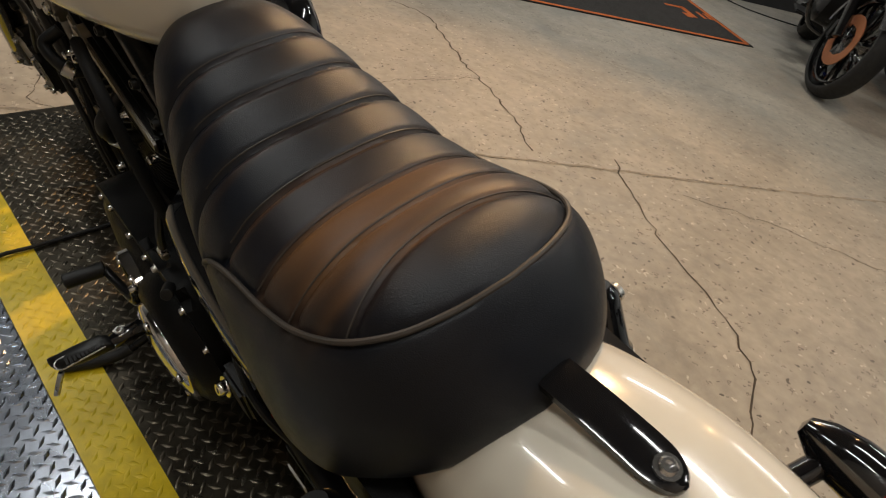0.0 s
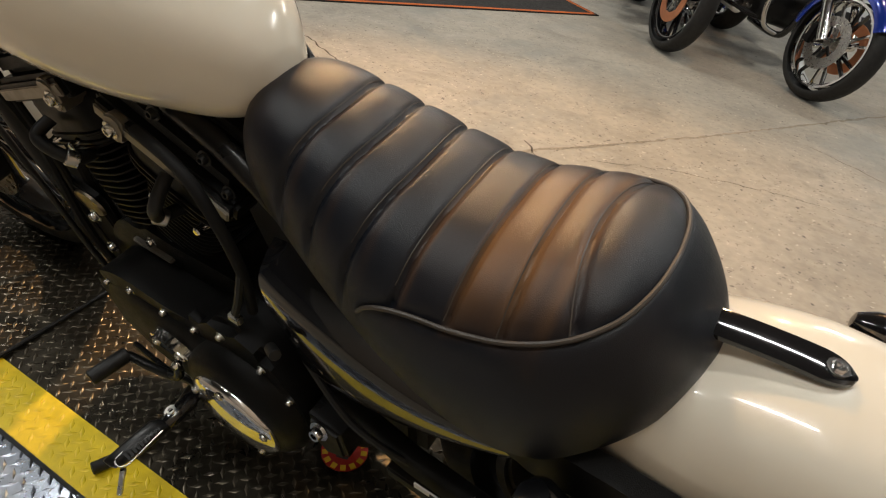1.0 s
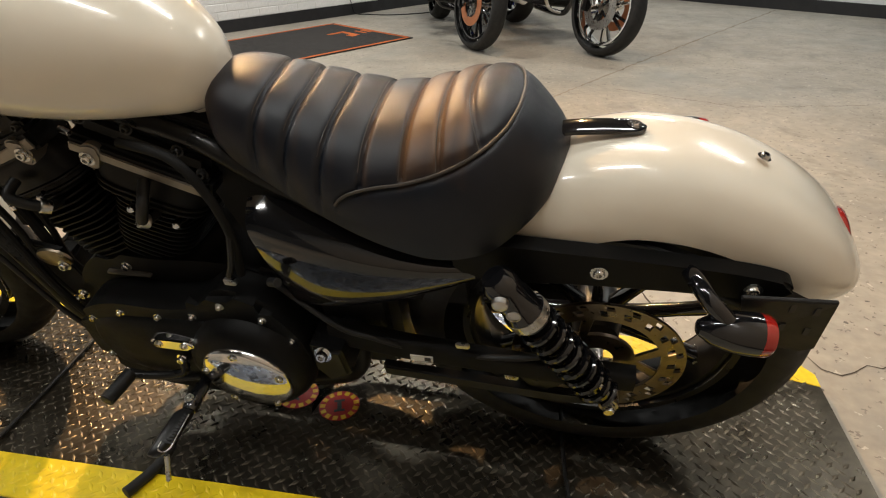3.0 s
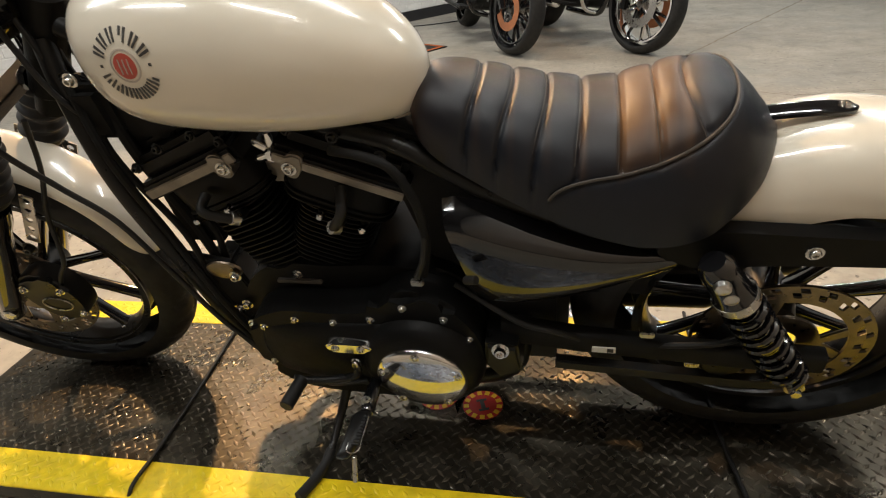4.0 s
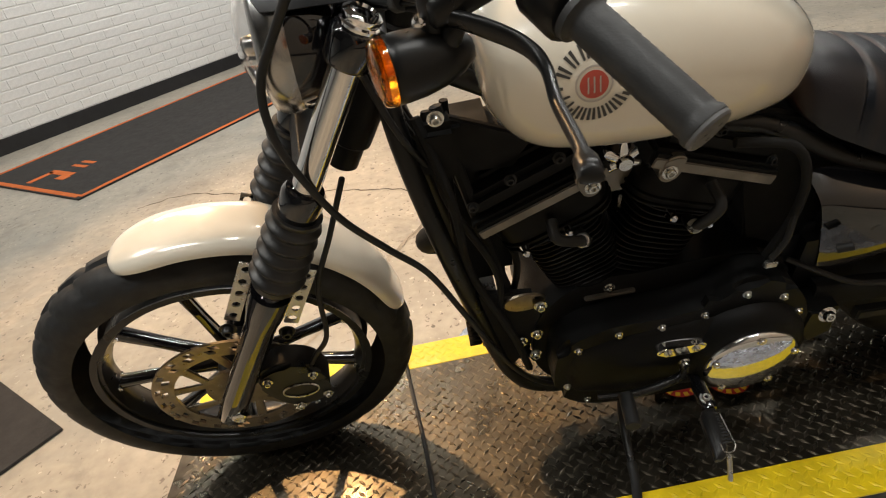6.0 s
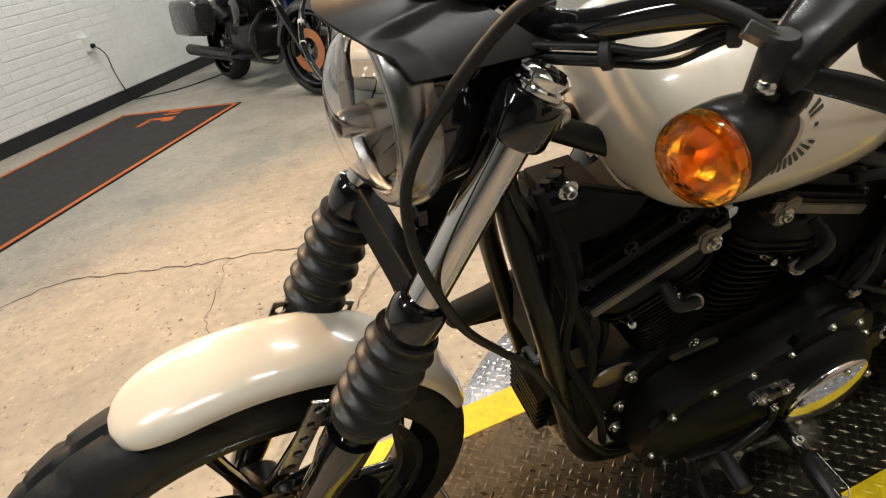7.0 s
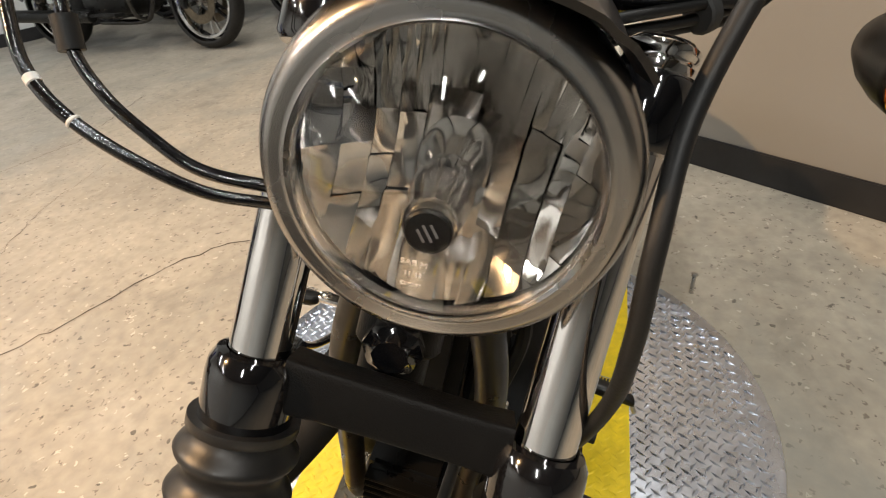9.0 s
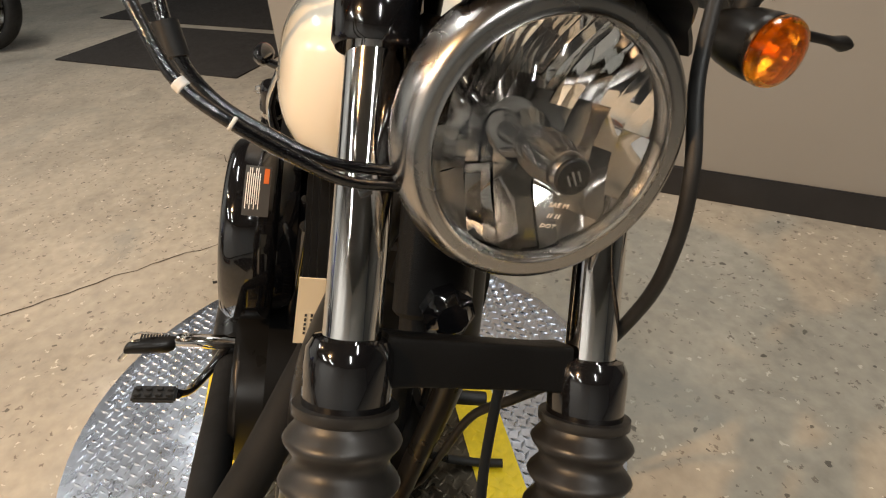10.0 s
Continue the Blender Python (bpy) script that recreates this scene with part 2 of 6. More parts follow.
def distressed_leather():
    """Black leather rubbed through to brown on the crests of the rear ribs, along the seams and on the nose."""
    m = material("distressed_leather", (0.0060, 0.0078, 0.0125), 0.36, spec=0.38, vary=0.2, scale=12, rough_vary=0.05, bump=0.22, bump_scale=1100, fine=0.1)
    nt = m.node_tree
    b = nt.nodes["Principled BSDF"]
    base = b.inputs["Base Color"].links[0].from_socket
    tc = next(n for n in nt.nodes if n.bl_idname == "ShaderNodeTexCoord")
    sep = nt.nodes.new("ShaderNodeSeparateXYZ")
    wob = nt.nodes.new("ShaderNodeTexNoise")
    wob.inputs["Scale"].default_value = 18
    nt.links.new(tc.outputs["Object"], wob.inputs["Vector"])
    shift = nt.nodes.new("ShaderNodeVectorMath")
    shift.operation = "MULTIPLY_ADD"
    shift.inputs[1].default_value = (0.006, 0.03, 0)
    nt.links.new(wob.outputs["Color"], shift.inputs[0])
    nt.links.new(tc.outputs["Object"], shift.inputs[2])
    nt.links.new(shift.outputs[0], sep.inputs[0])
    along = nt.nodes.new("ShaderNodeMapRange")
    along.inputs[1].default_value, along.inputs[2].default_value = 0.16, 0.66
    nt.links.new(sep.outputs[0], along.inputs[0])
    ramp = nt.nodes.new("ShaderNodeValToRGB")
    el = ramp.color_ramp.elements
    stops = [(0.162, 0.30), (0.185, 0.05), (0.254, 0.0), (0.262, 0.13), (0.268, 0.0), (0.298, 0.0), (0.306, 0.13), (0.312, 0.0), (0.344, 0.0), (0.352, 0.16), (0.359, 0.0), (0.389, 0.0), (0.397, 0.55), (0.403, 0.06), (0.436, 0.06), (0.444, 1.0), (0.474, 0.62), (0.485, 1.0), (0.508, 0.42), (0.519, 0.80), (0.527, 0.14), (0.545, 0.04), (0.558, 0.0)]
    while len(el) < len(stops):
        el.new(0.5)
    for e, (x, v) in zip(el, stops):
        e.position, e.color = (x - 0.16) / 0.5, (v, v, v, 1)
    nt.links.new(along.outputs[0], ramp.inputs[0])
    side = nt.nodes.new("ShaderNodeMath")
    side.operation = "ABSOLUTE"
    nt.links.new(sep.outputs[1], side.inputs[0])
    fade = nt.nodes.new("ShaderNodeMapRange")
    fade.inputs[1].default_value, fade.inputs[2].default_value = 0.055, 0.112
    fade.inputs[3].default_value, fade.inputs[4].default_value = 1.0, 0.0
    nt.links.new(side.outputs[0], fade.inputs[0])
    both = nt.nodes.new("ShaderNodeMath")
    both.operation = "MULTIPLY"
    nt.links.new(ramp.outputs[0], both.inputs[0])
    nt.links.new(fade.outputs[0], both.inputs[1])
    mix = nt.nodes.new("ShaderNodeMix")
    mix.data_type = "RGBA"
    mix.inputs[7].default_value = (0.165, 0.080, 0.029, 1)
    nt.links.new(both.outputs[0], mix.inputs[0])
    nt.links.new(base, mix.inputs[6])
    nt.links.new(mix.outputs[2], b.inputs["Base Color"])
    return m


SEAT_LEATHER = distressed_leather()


def glass(name, color, rough=0.0, ior=1.45):
    m = bpy.data.materials.new(name)
    m.use_nodes = True
    b = m.node_tree.nodes["Principled BSDF"]
    b.inputs["Base Color"].default_value = (*color, 1)
    b.inputs["Transmission Weight"].default_value = 1
    b.inputs["Roughness"].default_value = rough
    b.inputs["IOR"].default_value = ior
    return m


CLEAR = glass("clear_lens", (1, 1, 1), 0.0, 1.42)
AMBER = glass("amber_lens", (1.0, 0.41, 0.025), 0.03)
pebble, swell = AMBER.node_tree.nodes.new("ShaderNodeTexVoronoi"), AMBER.node_tree.nodes.new("ShaderNodeBump")
pebble.inputs["Scale"].default_value = 260
swell.inputs["Strength"].default_value, swell.inputs["Distance"].default_value = 0.16, 0.002
where = AMBER.node_tree.nodes.new("ShaderNodeTexCoord")
AMBER.node_tree.links.new(where.outputs["Object"], pebble.inputs["Vector"])
AMBER.node_tree.links.new(pebble.outputs["Distance"], swell.inputs["Height"])
AMBER.node_tree.links.new(swell.outputs["Normal"], AMBER.node_tree.nodes["Principled BSDF"].inputs["Normal"])
AMBER_CORE = material("amber_reflector", (0.90, 0.88, 0.84), 0.18, 1.0, vary=0.2, scale=60)
AMBER_BULB = material("amber_bulb", (0.55, 0.24, 0.06), 0.1, coat=1.0, vary=0.1)
RED_LENS = material("red_lens", (0.35, 0.012, 0.008), 0.1, coat=1.0, vary=0.1)
MIRROR = material("lamp_reflector", (0.85, 0.84, 0.82), 0.04, 1.0, vary=0.02, rough_vary=0.02)


def glow(name, color, strength):
    m = bpy.data.materials.new(name)
    m.use_nodes = True
    b = m.node_tree.nodes["Principled BSDF"]
    b.inputs["Emission Color"].default_value = (*color, 1)
    b.inputs["Emission Strength"].default_value = strength
    return m


TUBE_GLOW = glow("lit_tube", COOL, 12)

# ---- shapes ----
def V(x, y, z):
    return Vector((x, y, z))


def link(name, bm, mat, parent=None, label="", smooth=40):
    mesh = bpy.data.meshes.new(name)
    bmesh.ops.recalc_face_normals(bm, faces=bm.faces)
    bm.to_mesh(mesh)
    bm.free()
    mesh.materials.append(mat)
    if smooth:
        mesh.shade_smooth()
        mesh.set_sharp_from_angle(angle=radians(smooth))
    ob = new(name, mesh)
    if parent:
        ob.parent = parent
    if label:
        ob["label"] = label
    return ob


def part(name, bm, mat, parent, label="", smooth=40):
    return link(name, bm, mat, parent, label, smooth)


def thing(name, label, category, m=None, group="", kind=""):
    ob = new(name)
    if m:
        ob.matrix_world = m
    return tagged(ob, label, category, group, kind)


def loft(rings, caps=True, bm=None):
    bm = bm or bmesh.new()
    rows = [[bm.verts.new(p) for p in ring] for ring in rings]
    n = len(rows[0])
    for a, b in zip(rows, rows[1:]):
        for i in range(n):
            bm.faces.new((a[i], a[(i + 1) % n], b[(i + 1) % n], b[i]))
    if caps:
        bm.faces.new(rows[0][::-1])
        bm.faces.new(rows[-1])
    return bm


def sheet(rows, bm=None):
    """An open grid of points."""
    bm = bm or bmesh.new()
    vs = [[bm.verts.new(p) for p in row] for row in rows]
    for a, b in zip(vs, vs[1:]):
        for i in range(len(a) - 1):
            bm.faces.new((a[i], a[i + 1], b[i + 1], b[i]))
    return bm


def thicken(bm, t):
    bmesh.ops.recalc_face_normals(bm, faces=bm.faces)
    bmesh.ops.solidify(bm, geom=bm.faces[:], thickness=t)
    return bm


def lathe(profile, m=Matrix(), segs=32, bm=None, closed=False):
    """Turns (radius, height) pairs round the local z axis of m."""
    bm = bm or bmesh.new()
    rows = []
    for r, h in profile:
        if r < 1e-6:
            rows.append([bm.verts.new(m @ V(0, 0, h))])
        else:
            rows.append([bm.verts.new(m @ V(r * math.cos(2 * math.pi * i / segs), r * math.sin(2 * math.pi * i / segs), h)) for i in range(segs)])
    pairs = list(zip(rows, rows[1:])) + ([(rows[-1], rows[0])] if closed else [])
    for a, b in pairs:
        for i in range(segs):
            j = (i + 1) % segs
            if len(a) == 1 and len(b) == 1:
                continue
            if len(a) == 1:
                bm.faces.new((a[0], b[j], b[i]))
            elif len(b) == 1:
                bm.faces.new((a[i], a[j], b[0]))
            else:
                bm.faces.new((a[i], a[j], b[j], b[i]))
    return bm


def aim(p, d):
    """A pose at p whose z axis points along d."""
    return Matrix.Translation(p) @ Vector(d).to_track_quat("Z", "Y").to_matrix().to_4x4()


def rod(a, b, r, segs=16, bm=None, bevel=0.0, r2=None):
    a, b = Vector(a), Vector(b)
    L, r2 = (b - a).length, r2 or r
    e = bevel or min(r, r2) * 0.12
    return lathe([(0, 0), (r - e, 0), (r, e), (r2, L - e), (r2 - e, L), (0, L)], aim(a, b - a), segs, bm)


def smooth_path(pts, steps=8):
    pts = [Vector(p) for p in pts]
    out = []
    for i in range(len(pts) - 1):
        p0, p1, p2, p3 = pts[max(i - 1, 0)], pts[i], pts[i + 1], pts[min(i + 2, len(pts) - 1)]
        for k in range(steps):
            t = k / steps
            out.append(0.5 * (2 * p1 + (p2 - p0) * t + (2 * p0 - 5 * p1 + 4 * p2 - p3) * t * t + (3 * p1 - p0 - 3 * p2 + p3) * t * t * t))
    return out + [pts[-1]]


def tube(pts, r, segs=10, steps=8, bm=None, flat=1.0):
    """A round tube along a smooth curve; r may be a function of 0..1."""
    path = smooth_path(pts, steps)
    n = len(path)
    up, rings = None, []
    for i, p in enumerate(path):
        d = (path[min(i + 1, n - 1)] - path[max(i - 1, 0)]).normalized()
        if up is None:
            up = d.orthogonal().normalized()
        up = (up - d * up.dot(d)).normalized()
        side = d.cross(up)
        rr = r(i / (n - 1)) if callable(r) else r
        rings.append([p + (up * math.cos(a) * flat + side * math.sin(a)) * rr for a in (2 * math.pi * k / segs for k in range(segs))])
    return loft(rings, True, bm)


def oval(c, u, v, a, b, n=2.5, count=32):
    """A superellipse ring round c in the plane of u and v."""
    out = []
    for k in range(count):
        t = 2 * math.pi * k / count
        ct, st = math.cos(t), math.sin(t)
        out.append(c + u * (a * math.copysign(abs(ct) ** (2 / n), ct)) + v * (b * math.copysign(abs(st) ** (2 / n), st)))
    return out


def box(c, s, bevel=0.004, m=Matrix(), bm=None, segs=2):
    bm = bm or bmesh.new()
    made = bmesh.ops.create_cube(bm, size=1, matrix=m @ Matrix.Translation(c) @ Matrix.Diagonal((*s, 1)))
    if bevel:
        edges = {e for v in made["verts"] for e in v.link_edges}
        bmesh.ops.bevel(bm, geom=list(edges), offset=bevel, segments=segs, affect="EDGES")
    return bm


def prism(outline, y0, y1, bevel=0.006, segs=3, m=Matrix(), bm=None):
    """An outline in x and z carried from y0 to y1, its rim at y0 rounded."""
    bm = bm or bmesh.new()
    front = [bm.verts.new(m @ V(x, y0, z)) for x, z in outline]
    back = [bm.verts.new(m @ V(x, y1, z)) for x, z in outline]
    n = len(outline)
    face = bm.faces.new(front)
    bm.faces.new(back[::-1])
    for i in range(n):
        bm.faces.new((front[i], back[i], back[(i + 1) % n], front[(i + 1) % n]))
    if bevel:
        bmesh.ops.bevel(bm, geom=list(face.edges), offset=bevel, segments=segs, affect="EDGES")
    return bm


def round_outline(pts, steps=5):
    """A closed smooth outline through corner points."""
    pts = [Vector((*p, 0)) for p in pts]
    n, out = len(pts), []
    for i in range(n):
        p0, p1, p2, p3 = pts[i - 1], pts[i], pts[(i + 1) % n], pts[(i + 2) % n]
        for k in range(steps):
            t = k / steps
            q = 0.5 * (2 * p1 + (p2 - p0) * t + (2 * p0 - 5 * p1 + 4 * p2 - p3) * t * t + (3 * p1 - p0 - 3 * p2 + p3) * t * t * t)
            out.append((q.x, q.y))
    return out


def bolt(p, d, r=0.006, h=0.006, bm=None, washer=True):
    """A button-head cap screw with a socket."""
    prof = ([(r * 1.5, 0), (r * 1.5, 0.0015)] if washer else [(r, 0)]) + [(r, 0.0015), (r, h * 0.7), (r * 0.8, h), (r * 0.5, h), (r * 0.45, h * 0.4), (0, h * 0.4)]
    return lathe(prof, aim(Vector(p), d), 12, bm)


def interp(table, x):
    """Smooth values from rows of x and values."""
    xs = [r[0] for r in table]
    return [float(np.interp(x, xs, [r[k] for r in table])) for k in range(1, len(table[0]))]

# ---- the room ----
WALL_DIR = 52.0
PLATE_Z = 0.046


def floor_shape():
    bm = bmesh.new()
    corners = [(-9, -8), (9, -8), (9, 12), (-9, 12)]
    vs = [bm.verts.new((x, y, 0)) for x, y in corners]
    low = [bm.verts.new((x, y, -0.1)) for x, y in corners]
    bm.faces.new(vs)
    bm.faces.new(low[::-1])
    for i in range(4):
        bm.faces.new((vs[i], low[i], low[(i + 1) % 4], vs[(i + 1) % 4]))
    return bm


floor = tagged(link("floor", floor_shape(), CONCRETE, smooth=0), "worn beige concrete floor with aggregate chips and cracks", "floor", kind="structure")


def crack(points, width, name="crack", mat=CRACK, label="dirt-filled crack", stray=0.006):
    """A ragged dirt-filled crack or saw joint in the floor."""
    bm = bmesh.new()
    rng = random.Random(len(points) * 7 + int(points[0][0] * 100))
    pts = []
    for (ax, ay), (bx, by) in zip(points, points[1:]):
        n = max(2, int(math.hypot(bx - ax, by - ay) / 0.035))
        for k in range(n):
            t = k / n
            pts.append((ax + (bx - ax) * t + rng.gauss(0, stray), ay + (by - ay) * t + rng.gauss(0, stray)))
    left, right = [], []
    for i, (x, y) in enumerate(pts):
        x2, y2 = pts[min(i + 1, len(pts) - 1)]
        x1, y1 = pts[max(i - 1, 0)]
        d = math.hypot(x2 - x1, y2 - y1) or 1
        w = width * rng.uniform(0.35, 1.0)
        left.append((x - (y2 - y1) / d * w, y + (x2 - x1) / d * w, 0.0012))
        right.append((x + (y2 - y1) / d * w, y - (x2 - x1) / d * w, 0.0012))
    return part(name, sheet([left, right], bm), mat, floor, label, smooth=0)


crack([(-1.83, 1.73), (-1.68, 1.79), (-1.54, 1.79), (-1.27, 1.66), (-1.0, 1.545), (-0.84, 1.50), (-0.67, 1.44), (-0.50, 1.36), (-0.40, 1.28), (-0.30, 1.25)], 0.005)
crack([(-0.16, 1.56), (-0.09, 1.49), (0.04, 1.39), (0.21, 1.27), (0.41, 1.17), (0.57, 1.09), (0.68, 0.98), (0.72, 0.88), (0.78, 0.76), (0.836, 0.637), (0.90, 0.47), (0.947, 0.346), (1.0, 0.2)], 0.0036)
crack([(2.55, 5.79), (1.10, 3.44), (0.73, 2.81), (0.42, 2.30), (0.03, 1.69), (-0.07, 1.55), (-0.27, 1.245), (-0.40, 1.03), (-0.54, 0.81), (-0.70, 0.55), (-1.3, -0.5)], 0.012, "saw_joint", JOINT, "worn filled saw joint", 0.004)
crack([(0.30, 2.11), (0.03, 1.69), (-0.07, 1.55), (-0.27, 1.245), (-0.40, 1.03), (-0.54, 0.81)], 0.0018)
crack([(-0.90, 1.53), (-0.95, 1.25), (-0.99, 1.12), (-0.97, 0.9)], 0.0016)
crack([(0.12, 1.61), (0.39, 1.80), (0.66, 1.91), (0.86, 1.98), (1.3, 2.0)], 0.0016)
crack([(0.9, 2.7), (1.5, 2.4), (2.2, 2.5)], 0.0022)
crack([(1.20, 0.36), (1.29, 0.26), (1.36, 0.30), (1.7, 0.42)], 0.0022)
crack([(1.24, -0.20), (1.32, -0.38), (1.40, -0.55)], 0.0016)
crack([(-1.36, -0.04), (-1.19, -0.14), (-1.05, -0.05), (-0.9, -0.3)], 0.0018)


def wall(name, start, angle, length, height, mat, label, thick=0.12):
    """A wall whose inner face starts at start and runs along angle; its body lies to the left."""
    c, s = math.cos(radians(angle)), math.sin(radians(angle))
    m = Matrix.Translation((*start, 0)) @ pose(0, 0, 0, 0, 0, angle)
    bm = box((length / 2, thick / 2, height / 2), (length, thick, height), 0.0)
    ob = link(name, bm, mat, smooth=0)
    ob.matrix_world = m
    tagged(ob, label, "wall", kind="structure")
    base = box((length / 2, -0.006, 0.055), (length, 0.012, 0.11), 0.003)
    b = link("baseboard", base, BASEBOARD)
    b.matrix_world = m
    tagged(b, "black rubber baseboard along the wall", "baseboard", kind="structure")
    return ob


BRICK_START = (-5.2, 1.05)
wall_brick = wall("wall_north", BRICK_START, WALL_DIR, 8.6, CEILING, MORTAR, "white painted brick wall")
CORNER = (BRICK_START[0] + 8.6 * math.cos(radians(WALL_DIR)), BRICK_START[1] + 8.6 * math.sin(radians(WALL_DIR)))
wall("wall_east", CORNER, WALL_DIR - 90, 7.5, CEILING, WALL_WHITE, "plain white painted wall")
wall("wall_south", (1.840, 0.110), 234.7, 3.9, CEILING, WALL_GREY, "satin grey painted wall panel")
# the next three walls are unseen, added to close the room round the lamps
wall("wall_west", (BRICK_START[0] - 7.5 * math.cos(radians(70)), BRICK_START[1] - 7.5 * math.sin(radians(70))), 70.0, 7.5, CEILING, WALL_WHITE, "unseen white wall closing the room behind the display")
wall("wall_back", (8.0, 11.0), 270.0, 18.0, CEILING, WALL_GREY, "unseen grey wall closing the far end of the showroom")
wall("wall_front", (8.0, -6.5), 180.0, 16.0, CEILING, WALL_GREY, "unseen grey wall closing the room behind the camera")
# out of view; its dark tone deepens reflections and shadows
ceiling = tagged(link("ceiling", box((0, 2, CEILING + 0.05), (18, 20, 0.1), 0), CEIL, smooth=0), "unseen ceiling, kept dark to cut bounce light", "ceiling", kind="structure")

# unseen fixtures, one at each tube lamp
for tx, ty, watts in TUBES:
    fixture = thing("tube_light", "unseen ceiling fixture with a lit tube, placed for brightness", "ceiling light", Matrix.Translation((tx, ty, CEILING)), "ceiling tube lights")
    part("housing", box((0, 0, -0.035), (1.26, 0.16, 0.07), 0.008), WHITE, fixture)
    part("tube", rod((-0.6, 0, -0.095), (0.6, 0, -0.095), 0.013), TUBE_GLOW, fixture, "lit fluorescent tube")
for eye, target, energy, wide in SPOTS:
    d = (Vector(target) - Vector(eye)).normalized()
    can = thing("spot_fixture", "black track spotlight hung from the ceiling", "spotlight", Matrix.Translation(eye), "track spotlights")
    part("housing", lathe([(0.0, -0.16), (0.05, -0.16), (0.055, -0.03), (0.06, 0.02), (0.054, 0.02), (0.05, -0.05)], aim(V(0, 0, 0), d), 24), DULL, can)
    part("stem", rod((0, 0, 0.05), (0, 0, CEILING - eye[2]), 0.012), DULL, can)


# ---- display stand: round tread-plate disc with a long plate on it ----
def tread(inside, angle, pitch=0.0195, length=0.0136, width=0.0043, height=0.0020):
    """Raised lozenges, alternately turned, wherever inside(x, y) holds."""
    verts, faces = [], []
    for i in range(-100, 101):
        for j in range(-100, 101):
            x, y = (i - j) * pitch * 0.7071, (i + j) * pitch * 0.7071
            if not inside(x, y):
                continue
            a = radians(angle + (45 if (i + j) % 2 else -45))
            c, s = math.cos(a), math.sin(a)
            n = len(verts)
            for u, v, h in ((-length, 0, 0), (0, -width, 0), (length, 0, 0), (0, width, 0), (-length * 0.45, 0, height), (length * 0.45, 0, height)):
                verts.append((x + c * u - s * v, y + s * u + c * v, h))
            faces += [(n, n + 1, n + 5, n + 4), (n + 1, n + 2, n + 5), (n + 2, n + 3, n + 5), (n + 3, n, n + 4, n + 5)]
    return verts, faces


def tread_part(inside, z, mat, parent, angle=0.0, height=0.0022):
    verts, faces = tread(inside, angle, height=height)
    mesh = bpy.data.meshes.new("tread")
    mesh.from_pydata([(x, y, z + h) for x, y, h in verts], [], faces)
    mesh.materials.append(mat)
    mesh.shade_smooth()
    ob = new("tread", mesh)
    ob.parent = parent
    tagged(ob, "raised lozenge tread pattern", kind="stuff")
    return ob


STAND = Matrix.Translation((0.09, -0.064, 0)) @ pose(0, 0, 0, 0, 0, 1.4)
STAND_X0, STAND_X1, STAND_W, BAND = -1.12, 1.09, 0.318, 0.088

disc = thing("turntable_disc", "round bare aluminium tread-plate disc on the concrete floor", "turntable", Matrix.Translation((0.14, -0.062, 0)))
part("plate", lathe([(0, 0), (0.608, 0), (0.608, 0.008), (0.605, 0.010), (0, 0.010)], segs=96), DISC, disc)
tread_part(lambda x, y: x * x + y * y < 0.588**2 and abs(y - 0.03) > 0.27, 0.0099, DISC, disc, 12, 0.0025).data.shade_flat()
part("rivet", bolt((0.25, -0.47, 0.010), (0, 0, 1), 0.005, 0.003), ZINC, disc)

stand = thing("display_plate", "long black tread-plate runway with yellow painted edges under the motorcycle", "display stand", STAND)
T = PLATE_Z
outline = [(STAND_X0, -STAND_W), (STAND_X1 - 0.02, -STAND_W), (STAND_X1 + 0.03, -0.1), (STAND_X1 + 0.03, STAND_W - 0.08), (STAND_X1 - 0.03, STAND_W), (STAND_X0, STAND_W)]


def slab(points, z0, z1, bevel=0.002):
    bm = bmesh.new()
    low = [bm.verts.new((x, y, z0)) for x, y in points]
    top = [bm.verts.new((x, y, z1)) for x, y in points]
    bm.faces.new(low[::-1])
    f = bm.faces.new(top)
    for i in range(len(points)):
        j = (i + 1) % len(points)
        bm.faces.new((low[i], low[j], top[j], top[i]))
    if bevel:
        bmesh.ops.bevel(bm, geom=list(f.edges), offset=bevel, segments=2, affect="EDGES")
    return bm


part("plate", slab(outline, 0.0102, T - 0.0012), PLATE, stand)
for side in (-1, 1):
    ya, yb = sorted((side * (STAND_W + 0.001), side * (STAND_W - BAND)))
    x1 = STAND_X1 - 0.02 if side < 0 else STAND_X1 - 0.1
    band = part("yellow_edge", slab([(STAND_X0 - 0.001, ya), (x1, ya), (x1, yb), (STAND_X0 - 0.001, yb)], T - 0.004, T, 0.001), YELLOW, stand, "bright yellow painted edge band")
    tread_part(lambda x, y: STAND_X0 + 0.02 < x < x1 - 0.015 and ya + 0.008 < y < yb - 0.008, T - 0.0001, YELLOW, stand)
tread_part(lambda x, y: STAND_X0 + 0.02 < x < STAND_X1 and abs(y) < STAND_W - BAND - 0.006, T - 0.0013, TREAD, stand)
corner = part("yellow_edge", slab([(STAND_X1 - 0.098, STAND_W - 0.088), (STAND_X1 + 0.029, 0.20), (STAND_X1 + 0.030, STAND_W - 0.08), (STAND_X1 - 0.03, STAND_W + 0.001), (STAND_X1 - 0.098, STAND_W + 0.001)], T - 0.004, T + 0.0003, 0.001), YELLOW, stand)

